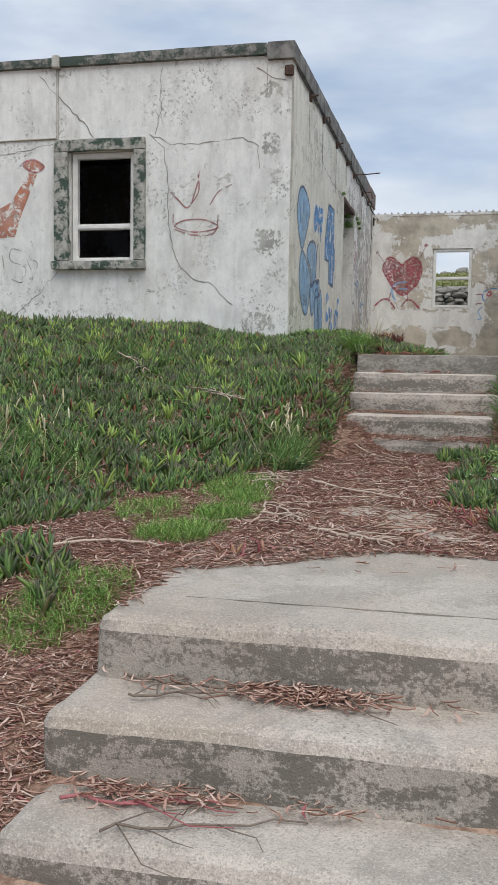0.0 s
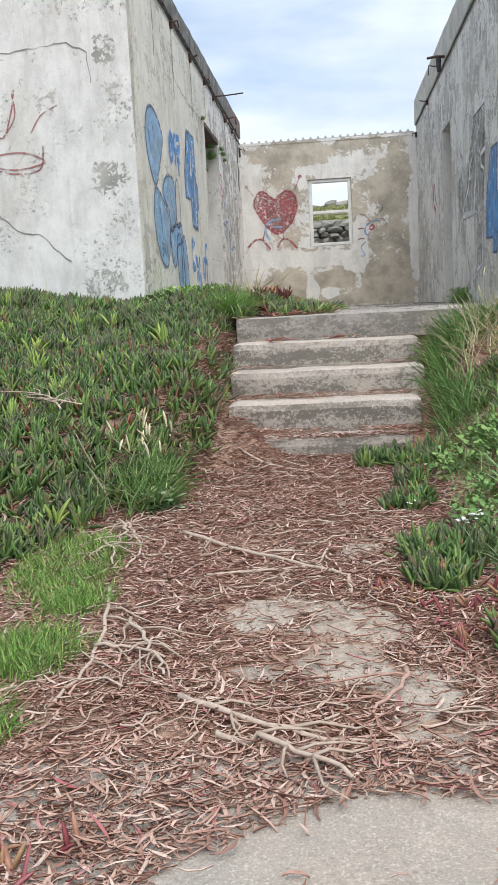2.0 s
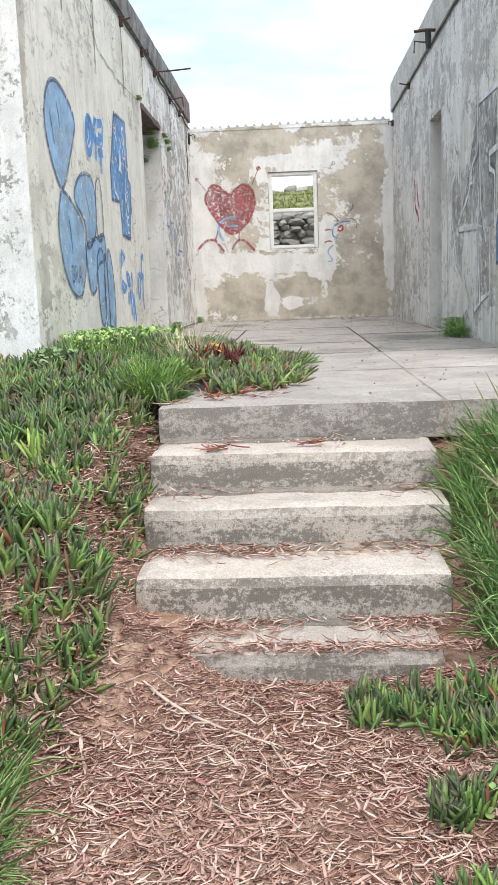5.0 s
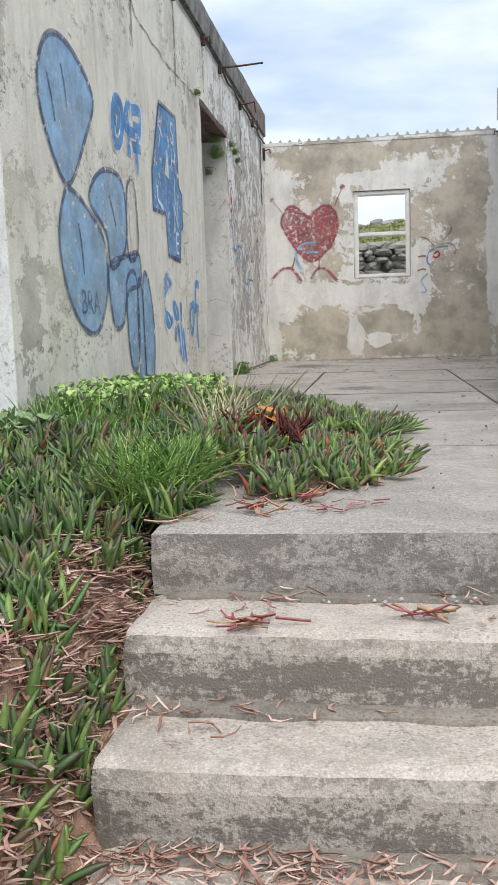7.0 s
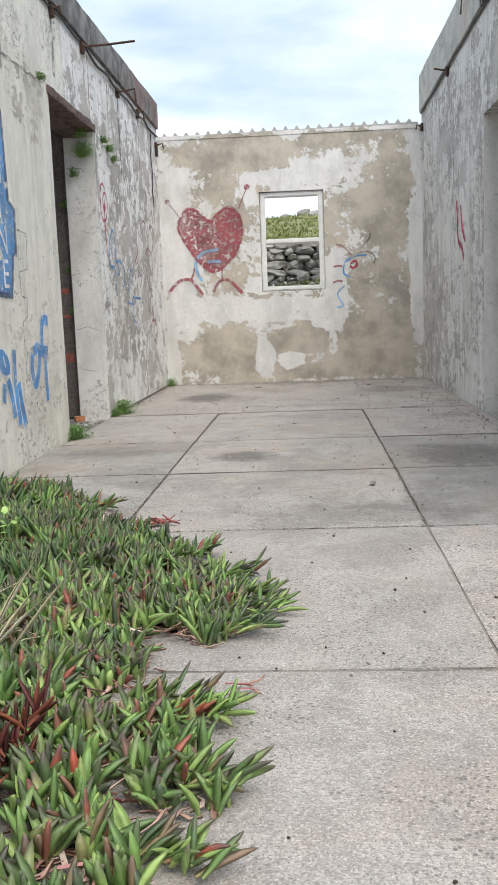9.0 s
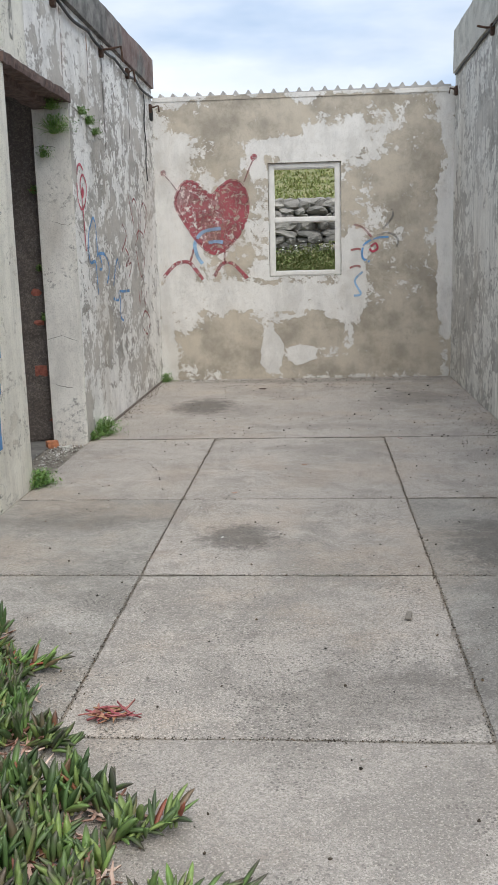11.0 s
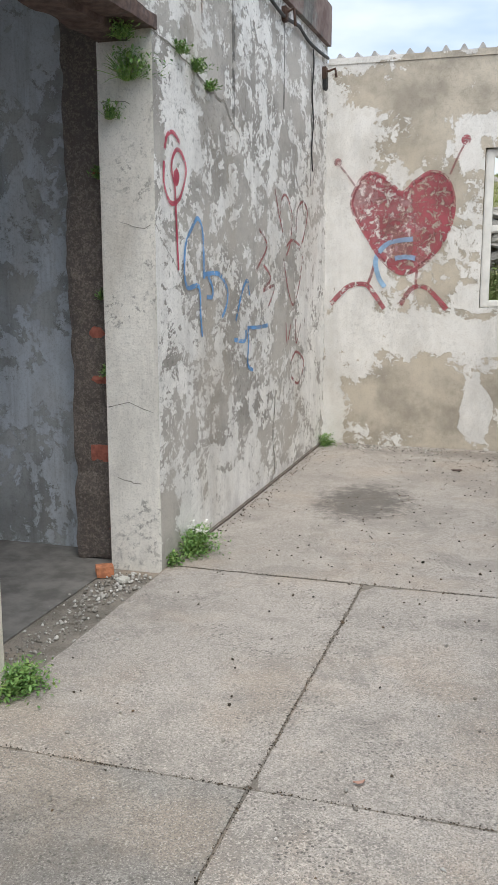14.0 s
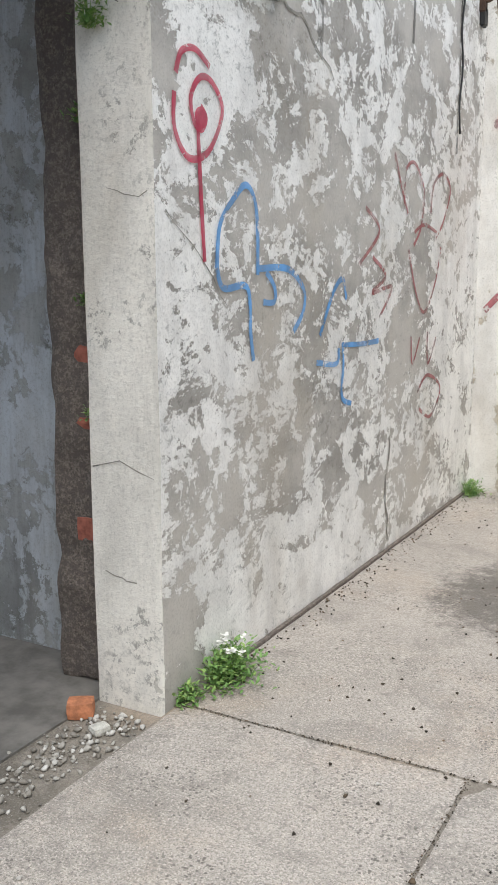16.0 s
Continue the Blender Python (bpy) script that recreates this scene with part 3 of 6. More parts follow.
wall_front_right = tagged(link("wall_front_right", w, M_FRONT_RIGHT), "pale front wall of the second house", "wall", kind="structure")

# rooms behind the openings
# unseen wall; its openings are added so that daylight reaches the room
w = wall("x", -4.7, -4.5, 1.36, 10.0, -0.3, 2.74, [(4.95, 6.8, 0.4, 2.5), (7.6, 9.2, 0.8, 2.2)], 0.5, 0.006, 12)
tagged(link("wall_room_back", w, M_INNER), "mouldy room wall with openings added to let light in", "wall", kind="structure")
# unseen partition, added to keep the front room dark
w = wall("y", 4.6, 4.75, -4.5, -0.25, -0.3, 2.74, [], 0.6, 0.006, 14)
tagged(link("wall_room_partition", w, M_INNER), "added partition that keeps light out of the front room", "wall", kind="structure")
for nm, lab, args in (
        ("wall_room_end", "mouldy blue-grey room wall", ("y", 6.95, 7.1, -4.5, -0.25)),
        ("wall_room_side", "outer side wall of the house", ("x", -7.0, -6.8, 1.36, 10.2)),
        ("wall_room_rear", "outer rear wall of the house", ("y", 10.0, 10.2, -6.8, -0.25)),
        ("wall_right_room_end", "grey room wall", ("y", 7.4, 7.55, 3.25, 7.8)),
        ("wall_right_room_partition", "grey room wall", ("y", 4.9, 5.05, 3.25, 7.8)),
        ("wall_right_room_back", "grey room wall", ("x", 7.8, 8.0, 2.05, 10.2)),
        ("wall_right_room_rear", "outer rear wall", ("y", 10.0, 10.2, 3.25, 7.8))):
    link_ob = tagged(link(nm, wall(*args, -0.3, 2.74, [], 0.6, 0.006, 8), M_INNER), lab, "wall", kind="structure")
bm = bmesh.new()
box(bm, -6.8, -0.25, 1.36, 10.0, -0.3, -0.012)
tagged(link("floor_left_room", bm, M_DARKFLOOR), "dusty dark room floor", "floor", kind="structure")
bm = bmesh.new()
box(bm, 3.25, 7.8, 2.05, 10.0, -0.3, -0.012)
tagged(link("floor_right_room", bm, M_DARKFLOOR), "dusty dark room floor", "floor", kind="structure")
bm = bmesh.new()
box(bm, -4.7, -0.25, 1.36, 4.75, 2.745, 2.9)
# rear roof is cut off at x = -1.7 to let sky light in
box(bm, -1.7, -0.25, 4.75, 10.0, 2.745, 2.9)
tagged(link("ceiling_left_house", bm, M_COPING), "concrete roof slab", "ceiling", kind="structure")
bm = bmesh.new()
box(bm, 3.25, 7.95, 2.05, 10.1, 2.745, 2.9)
tagged(link("ceiling_right_house", bm, M_COPING), "concrete roof slab", "ceiling", kind="structure")


def coping(name, x0, x1, y0, y1, z0, z1a, z1b, along, label, seed, mats):
    """A parapet band whose top runs from z1a to z1b along its length."""
    g = rough_box(x0, x1, y0, y1, z0, max(z1a, z1b), 0.11, 0.012, 0.015, seed)
    zt = max(z1a, z1b)
    for v in g.verts:
        k = (v.co.y - y0) / (y1 - y0) if along == "y" else (v.co.x - x0) / (x1 - x0)
        f = (v.co.z - z0) / (zt - z0)
        v.co.z = z0 + f * (z1a + (z1b - z1a) * k - z0)
    ob = link(name, g, mats)
    return tagged(ob, label, "parapet", kind="structure")


def coping_red():
    g = Nodes("dark_coping_with_red_wash", 0.92)
    n = g.noise(5, 7, 0.7)
    c = g.mix(g.step(n, 0.35, 0.65), (0.085, 0.083, 0.078), (0.27, 0.26, 0.24))
    red = g.math("MULTIPLY", g.step(g.noise(2.0, 6, 0.7), 0.42, 0.52), g.step(g.axis("Y"), 7.6, 8.6))
    c = g.mix(g.math("MULTIPLY", red, 0.4), c, (0.23, 0.10, 0.08))
    return g.done(c, g.noise(60, 4, 0.7), 0.5, 0.006)


coping("coping_left", -0.25, 0.035, 1.06, 10.0, 2.92, 3.09, 3.2, "y", "dark weathered parapet band washed with red", 1, coping_red())
coping("coping_front", -7.0, -0.25, 1.06, 1.36, 2.97, 3.02, 3.09, "x", "dark lichened parapet edge with flaked paint", 2, simple("lichened_dark_coping", (0.21, 0.205, 0.185), 0.45, 0.92, 18, 0, 0.5, False, (0.06, 0.08, 0.066)))
coping("coping_right", 2.97, 3.25, 1.76, 10.0, 2.95, 3.28, 3.35, "y", "pale weathered parapet band", 3, M_TRIM)
coping("coping_front_right", 3.25, 8.0, 1.76, 2.05, 2.95, 3.28, 3.28, "x", "pale weathered parapet band", 4, M_TRIM)

# sheet edge along the top of the end wall
bm = bmesh.new()
N = 368
cols = []
for i in range(N + 1):
    x = 0.06 + (2.9) * i / N
    zc = 2.832 + 0.040 * max(0, math.sin(i / N * math.pi * 2 * 23)) ** 1.8 + 0.03 * i / N
    cols.append([bm.verts.new((x, yy, zz)) for yy, zz in ((10.0, zc), (10.3, zc + 0.02), (10.3, 2.80), (10.0, 2.80))])
for a, b in zip(cols, cols[1:]):
    for k in range(4):
        bm.faces.new((a[k], a[(k + 1) % 4], b[(k + 1) % 4], b[k]))
bm.faces.new(cols[0]); bm.faces.new(cols[-1])
bmesh.ops.recalc_face_normals(bm, faces=bm.faces)
tagged(link("corrugated_sheet", bm, M_ROOFSHEET), "broken edge of corrugated fibre-cement roof on the end wall", "roof sheet", kind="structure")
bm = wall("y", 9.992, 10.0, 0.01, 2.99, 2.795, 2.838, [], 0.12, 0.02, 6)
tagged(link("wall_back_mortar_bed", bm, M_BACK), "mortar bed on top of the end wall", "wall", kind="structure")

# ---------------------------------------------------------------- windows
def window(name, x0, x1, z0, z1, y, mid, label, fw=0.058):
    e = thing(name, label, "window", kind="structure")
    for nm, a, b, c, d, yo in (("window_frame", x0, x0 + fw, z0, z1, 0), ("window_frame", x1 - fw, x1, z0, z1, 0), ("window_frame", x0 + fw, x1 - fw, z1 - fw, z1, 0), ("window_sill", x0 + fw, x1 - fw, z0, z0 + fw * 0.9, -0.01), ("crossbar", x0 + fw, x1 - fw, mid - fw * 0.5, mid + fw * 0.5, -0.004)):
        b_ = bmesh.new()
        box(b_, a, b, y + yo, y + 0.07, c, d, 0.006)
        part(nm, b_, M_UPVC, e)
        b_ = bmesh.new()
        box(b_, a + 0.012, b - 0.012, y + yo - 0.006, y + yo, c + 0.012 if d - c > 0.04 else c, d - 0.012, 0.002)
        part("bead", b_, M_UPVC, e)
    return e


window("window_1", 1.155, 1.88, 1.055, 2.17, 10.03, 1.615, "weathered white frame without glass in the end wall")
window("window_2", -2.36, -1.65, 0.955, 2.095, 1.16, 1.33, "white sash frame without glass in the front wall")
sur = thing("window_surround", "raised cement surround with flaked dark green paint", "window surround", kind="structure")
for a, b, c, d in ((-2.53, -2.37, 0.97, 2.10), (-1.64, -1.52, 0.97, 2.10), (-2.53, -1.52, 2.10, 2.22)):
    part("surround_jamb", rough_box(a, b, 1.055, 1.15, c, d, 0.05, 0.008, 0.01, a), M_OLDPAINT, sur)
part("surround_sill", rough_box(-2.55, -1.51, 1.02, 1.16, 0.875, 0.965, 0.06, 0.008, 0.012, 5), M_OLDPAINT, sur)

# ---------------------------------------------------------------- paving of the courtyard
bm = bmesh.new()
box(bm, 0.0, 3.0, 1.3, 10.0, -0.16, -0.006)
box(bm, 0.9, 6.0, -0.252, 1.3, -0.16, -0.006)
box(bm, 3.0, 7.0, 1.3, 1.8, -0.16, -0.006)
floor = tagged(link("floor", bm, M_JOINT), "jointed concrete paving of the roofless courtyard", "floor", kind="structure")
XS, YS = (0.004, 0.905, 2.095, 2.996), (-0.26, 1.25, 2.65, 3.94, 5.13, 6.79)
SLABS = [(XS[i], XS[i + 1], YS[j], YS[j + 1], i, j) for j in range(5) for i in range(3) if (i, j) != (0, 0)] + [(0.004, 2.996, 6.79, 9.996, 1, 5)]
for x0, x1, y0, y1, i, j in SLABS:
    if j == 1 and i == 0:
        y0 = 1.3
    if j == 0 and i == 1:
        x0 = 0.86
    g = 0.0022 if j > 1 else 0.0014
    b_ = rough_box(x0 + g, x1 - g, y0 + g, y1 - g, -0.16 if j == 0 else -0.09, rnd.uniform(-0.002, 0.002), 0.07, 0.006, 0.009 if j else 0.016, i * 3.1 + j)
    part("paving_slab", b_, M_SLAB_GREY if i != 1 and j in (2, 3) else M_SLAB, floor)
part("paving_slab", rough_box(3.002, 3.294, -0.26, 1.282, -0.16, 0.0, 0.1, 0.004, 0.016, 9), M_SLAB, floor)
for a, b in ((3.3, 4.6), (4.6, 6.0)):
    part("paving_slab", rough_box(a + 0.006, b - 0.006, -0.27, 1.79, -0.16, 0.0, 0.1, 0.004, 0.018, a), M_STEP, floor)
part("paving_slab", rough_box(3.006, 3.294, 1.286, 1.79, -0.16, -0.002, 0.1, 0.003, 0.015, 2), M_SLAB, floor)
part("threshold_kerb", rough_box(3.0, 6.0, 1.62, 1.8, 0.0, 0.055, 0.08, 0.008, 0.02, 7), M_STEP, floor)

# ---------------------------------------------------------------- steps
up = thing("steps_upper", "worn concrete steps with leaf litter", "steps", kind="structure")
for n, (x0, x1, yf, z) in enumerate(((0.86, 2.02, -0.545, -0.155), (0.87, 2.02, -0.825, -0.31), (0.88, 1.97, -1.16, -0.467), (0.98, 1.9, -1.44, -0.632))):
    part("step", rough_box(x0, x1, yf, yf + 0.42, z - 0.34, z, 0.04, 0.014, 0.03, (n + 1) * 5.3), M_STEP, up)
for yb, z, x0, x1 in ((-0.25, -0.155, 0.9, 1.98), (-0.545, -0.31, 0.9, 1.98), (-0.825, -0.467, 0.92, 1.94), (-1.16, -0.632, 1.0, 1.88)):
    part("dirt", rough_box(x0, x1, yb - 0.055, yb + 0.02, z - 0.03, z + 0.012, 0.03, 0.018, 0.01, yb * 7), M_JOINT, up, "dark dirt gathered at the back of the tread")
low = thing("steps_lower", "broad rounded concrete steps stained with lichen", "steps", kind="structure")
for n, (x0, yf, yb, z) in enumerate(((0.76, -5.82, -4.55, -0.80), (0.73, -6.09, -5.6, -0.97), (0.745, -6.375, -5.95, -1.14), (0.75, -6.68, -6.25, -1.31), (0.74, -7.0, -6.55, -1.48))):
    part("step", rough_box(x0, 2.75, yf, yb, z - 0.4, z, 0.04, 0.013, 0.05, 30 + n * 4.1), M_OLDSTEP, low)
part("joint", rough_box(0.95, 2.70, -5.561, -5.559, -0.83, -0.7985, 0.06, 0.002, 0.001, 3.3), M_JOINT, low, "dark joint across the landing")

# ---------------------------------------------------------------- the doorway, cables and iron
for f_ob, face_mat in ((wall_left, M_PIER), (wall_right, M_PIER)):
    f_ob.data.materials.append(face_mat)
    k = len(f_ob.data.materials) - 1
    for poly in f_ob.data.polygons:
        if abs(poly.normal.y) > 0.8 and 5.2 < poly.center.y < 7.2 and poly.center.z < 2.6:
            poly.material_index = k
bm = bmesh.new()
box(bm, -0.25, 0.003, LD[0] + 0.002, LD[1] - 0.002, -0.2, -0.02)
part("threshold", bm, M_JOINT, wall_left, "gritty threshold")

jamb = thing("broken_jamb", "crumbling brick and mortar edge inside the doorway", "door jamb", kind="structure")
part("mortar_core", rough_box(-0.47, -0.255, 6.80, 6.95, -0.012, 2.55, 0.03, 0.034, 0.02, 3), M_MORTAR, jamb)
for z in (0.12, 0.46, 0.82, 1.02, 1.74):
    part("brick", rough_box(-0.40 + rnd.uniform(-0.03, 0.05), -0.27 + rnd.uniform(-0.02, 0.01), 6.797 + rnd.uniform(-0.004, 0.01), 6.9, z, z + rnd.uniform(0.04, 0.12), 0.04, 0.008, 0.01, z), M_BRICK, jamb)
lintel = thing("lintel", "rotten reddish timber lintel sagging over the doorway", "lintel", kind="structure")
for k, (a, b, z0, z1) in enumerate(((-0.24, -0.10, 2.26, 2.33), (-0.10, 0.016, 2.295, 2.355))):
    part("lintel_board", rough_box(a, b, 5.38, 6.76, z0, z1, 0.05, 0.03, 0.006, k * 7), M_WOOD, lintel)


def brick_piece(at, rot, size, mat, label):
    g = rough_box(-size[0] / 2, size[0] / 2, -size[1] / 2, size[1] / 2, 0, size[2], 0.03, 0.012, 0.012, at[0])
    ob = tagged(link("brick_fragment", g, mat), label, "brick")
    ob.matrix_world = pose(*at, 0, 0, rot)


brick_piece((-0.235, 6.61, -0.018), 35, (0.085, 0.07, 0.055), simple("orange_brick", (0.50, 0.20, 0.10), 0.3, 0.9, 30), "broken orange brick lying at the door jamb")
brick_piece((-0.12, 6.55, -0.018), 70, (0.06, 0.05, 0.03), M_TRIM, "broken grey mortar lump on the threshold")


def bracket(y, z, reach, drop, side, label, bend=0.0):
    """An iron stub that stands out of a wall; side +1 points to +x."""
    x0 = 0.0 if side > 0 else 3.0
    e = thing("iron_bracket", label, "bracket", "iron stubs along the parapets", at=(x0, y, z))
    pts = [(-0.04 * side, 0, 0), (reach * 0.5 * side, 0, 0.006), (reach * side, bend, 0.02)]
    if drop:
        pts += [(reach * side + 0.01 * side, bend, -drop)]
    part("rod", tube(pts, 0.009, 6), M_RUST, e)
    b_ = bmesh.new()
    box(b_, -0.01 if side > 0 else -0.03, 0.03 if side > 0 else 0.01, -0.03, 0.03, -0.05, 0.035, 0.006)
    part("wall_plate", b_, M_RUST, e)


for y, z, r, d in ((2.2, 2.86, 0.10, 0.0), (3.2, 2.88, 0.08, 0.05), (4.42, 2.86, 0.10, 0.0), (5.6, 2.88, 0.07, 0.04), (6.45, 2.87, 0.42, 0.0), (7.75, 2.83, 0.17, 0.09), (8.75, 2.85, 0.07, 0.08), (9.85, 2.72, 0.09, 0.04)):
    bracket(y, z, r, d, 1, "rusty iron rod standing out of the parapet" if r > 0.3 else "short rusty iron stub below the parapet")
for y, z, r, d in ((6.3, 3.0, 0.16, 0.1), (8.0, 2.92, 0.13, 0.0), (9.85, 2.78, 0.07, 0.03)):
    bracket(y, z, r, d, -1, "rusty iron hook below the pale parapet")

e = thing("lamp_arm", "rusty wall arm with a dark hanging stub under the parapet", "bracket", at=(3.0, 5.75, 2.98))
part("arm", tube(((0.03, 0, 0), (-0.12, 0, 0.01), (-0.24, 0.01, 0.0)), 0.016, 6), M_RUST, e)
part("stub", tube(((-0.10, 0, 0.01), (-0.10, 0, -0.09), (-0.095, 0, -0.17)), 0.032, 8, 0.85), M_CABLE, e)

pts = [(0.02 + 0.004 * math.sin(i * 1.3), 6.45 + 3.5 * i / 28, 2.885 - 0.03 * abs(math.sin(i * 0.45)) - 0.05 * (i / 28)) for i in range(29)]
tagged(link("cable", tube(pts, 0.011, 6), M_CABLE, smooth=True), "black cable sagging along the stained wall", "cable", "old wiring")
pts = [(0.014, 1.3 + 5.1 * i / 30, 2.895 - 0.012 * abs(math.sin(i * 0.7))) for i in range(31)]
tagged(link("cable", tube(pts, 0.007, 6), M_CABLE, smooth=True), "thin black cable below the parapet", "cable", "old wiring")
pts = [(0.012 + 0.003 * math.sin(i), 9.5 + 0.01 * math.sin(i * 0.9), 2.8 - 0.8 * i / 14) for i in range(15)]
tagged(link("cable", tube(pts, 0.005, 6), M_CABLE, smooth=True), "black cable hanging down the wall near the corner", "cable", "old wiring")
pts = [(2.985, 3.0 + 6.9 * i / 30, 2.94 - 0.012 * abs(math.sin(i * 0.8))) for i in range(31)]
tagged(link("cable", tube(pts, 0.009, 6), M_CABLE, smooth=True), "black cable along the pale parapet", "cable", "old wiring")
b_ = bmesh.new()
box(b_, 0.0, 0.03, 9.83, 9.9, 2.6, 2.7, 0.008)
tagged(link("junction_box", b_, M_CABLE), "small black junction box on the wall near the corner", "junction box")
pts = [(-2.50, 1.098, 2.95 - 0.75 * i / 12) for i in range(13)]
tagged(link("conduit", tube(pts, 0.012, 6), M_TRIM, smooth=True), "painted pipe down the front wall to the window", "pipe")
pts = [(-6.9 + 4.4 * i / 12, 1.1, 2.2 + 0.004 * i) for i in range(13)]
tagged(link("conduit", tube(pts, 0.010, 6), M_TRIM, smooth=True), "painted pipe across the front wall", "pipe")
b_ = bmesh.new()
box(b_, -2.54, -2.46, 1.03, 1.12, 2.95, 3.08, 0.01)
tagged(link("pipe_bracket", b_, M_TRIM), "small cement box at the parapet edge", "bracket")
e = thing("gutter_hook", "rusty iron plate at the house corner", "bracket", at=(-0.02, 1.1, 2.82))
b_ = bmesh.new()
box(b_, -0.05, 0.04, -0.03, 0.02, -0.06, 0.04, 0.008)
part("plate", b_, M_RUST, e)

# ---------------------------------------------------------------- paint on the walls
FACES = {"left": lambda u, z, d: (d, u, z), "right": lambda u, z, d: (3.0 - d, u, z), "back": lambda u, z, d: (u, 10.0 - d, z),
         "front": lambda u, z, d: (u, 1.11 - d, z), "reveal": lambda u, z, d: (u, 6.72 - d, z), "front_right": lambda u, z, d: (u, 1.8 - d, z)}


LAYER = [0]


def curve(pts, closed=False, steps=7):
    """Catmull-Rom through the points."""
    p = [Vector((*q, 0)) for q in pts]
    n = len(p)
    out = []
    for i in range(n if closed else n - 1):
        a, b, c, d = (p[(i + k) % n] if closed else p[max(0, min(n - 1, i + k))] for k in (-1, 0, 1, 2))
        for s in range(steps):
            t = s / steps
            out.append(0.5 * (2 * b + (c - a) * t + (2 * a - 5 * b + 4 * c - d) * t * t + (3 * b - a - 3 * c + d) * t ** 3))
    return out + ([] if closed else [p[-1]])


def stroke(side, pts, width, depth=0.004, closed=False, steps=7, jitter=0.2):
    bm = bmesh.new()
    c = curve(pts, closed, steps) if steps > 1 else [Vector((*q, 0)) for q in pts]
    rows = []
    n = len(c)
    LAYER[0] += 1
    depth += 0.00012 * (LAYER[0] % 9)
    for i, p in enumerate(c):
        a, b = (c[i - 1], c[(i + 1) % n]) if closed else (c[max(0, i - 1)], c[min(n - 1, i + 1)])
        d = (b - a).normalized()
        s = Vector((-d.y, d.x, 0)) * width * 0.5 * (1 + jitter * noise.noise(Vector((p.x * 9, p.y * 9, width))))
        rows.append([bm.verts.new(FACES[side](*(p + s)[:2], depth + i * 0.00002)), bm.verts.new(FACES[side](*(p - s)[:2], depth + i * 0.00002))])
    for a, b in zip(rows, rows[1:] + (rows[:1] if closed else [])):
        bm.faces.new((a[0], a[1], b[1], b[0]))
    return bm


def patch(side, pts, depth=0.003, rounded=True):
    bm = bmesh.new()
    c = curve(pts, True, 5) if rounded else [Vector((*q, 0)) for q in pts]
    f = bm.faces.new([bm.verts.new(FACES[side](p.x, p.y, depth)) for p in c])
    bmesh.ops.triangulate(bm, faces=[f])
    return bm


def graffito(label):
    return thing("graffiti", label, "graffiti", "graffiti on the walls")


def lettering(txt, side, u, z, size, material, parent, mirror=1):
    cu = bpy.data.curves.new("letters", "FONT")
    cu.body, cu.size, cu.align_x, cu.align_y = txt, size, "CENTER", "CENTER"
    tmp = new("letters", cu)
    me_ = bpy.data.meshes.new_from_object(tmp.evaluated_get(bpy.context.evaluated_depsgraph_get()))
    bpy.data.objects.remove(tmp)
    for v in me_.vertices:
        v.co = FACES[side](u + v.co.x * mirror, z + v.co.y, 0.0062)
    me_.materials.append(material)
    ob = new("lettering", me_)
    ob.parent = parent


# the blue balloon letters on the left wall
g_ = graffito("large faded blue balloon letters outlined in navy")
for n_, pts in enumerate((((1.70, 1.26), (1.54, 1.50), (1.62, 1.72), (1.82, 1.82), (2.10, 1.79), (2.34, 1.65), (2.17, 1.42), (1.9, 1.17)),
                          ((1.89, 1.15), (2.15, 1.09), (2.43, 0.94), (2.43, 0.68), (2.23, 0.48), (1.98, 0.51), (1.78, 0.68), (1.71, 0.91), (1.79, 1.09)),
                          ((2.19, 1.14), (2.42, 1.31), (2.78, 1.33), (2.89, 1.15), (2.82, 0.93), (2.54, 0.82), (2.46, 1.0)),
                          ((2.93, 1.29), (3.10, 1.34), (3.13, 0.97), (2.90, 0.91)),
                          ((2.48, 0.81), (2.83, 0.90), (3.14, 0.93), (3.14, 0.76), (2.86, 0.70), (2.72, 0.52), (2.54, 0.52)),
                          ((2.82, 0.74), (3.05, 0.79), (3.05, 0.32), (2.86, 0.29)),
                          ((3.07, 0.72), (3.17, 0.72), (3.18, 0.18), (3.05, 0.19)),
                          ((3.20, 0.76), (3.34, 0.79), (3.45, 0.47), (3.36, 0.12), (3.20, 0.18)))):
    if n_ != 3:
        part("fill", patch("left", pts, 0.003 + 0.0001 * n_), P_BLUE, g_)
    part("outline", stroke("left", pts, 0.03, 0.0045, True), P_NAVY, g_)
part("stroke", stroke("left", ((2.98, 1.22), (2.99, 1.0)), 0.05, 0.0045), P_WHITE, g_)
for a, b in (((1.86, 1.70), (1.92, 1.52)), ((2.0, 1.0), (2.05, 0.76)), ((2.55, 1.2), (2.66, 1.05)), ((1.66, 1.62), (1.74, 1.42))):
    part("stroke", stroke("left", (a, ((a[0] + b[0]) / 2 + 0.01, (a[1] + b[1]) / 2), b), 0.022, 0.0045), P_NAVY, g_)
lettering("BRA", "left", 2.13, 0.62, 0.17, P_NAVY, g_)
g_ = graffito("small blue block characters with pale edges on the courtyard wall")
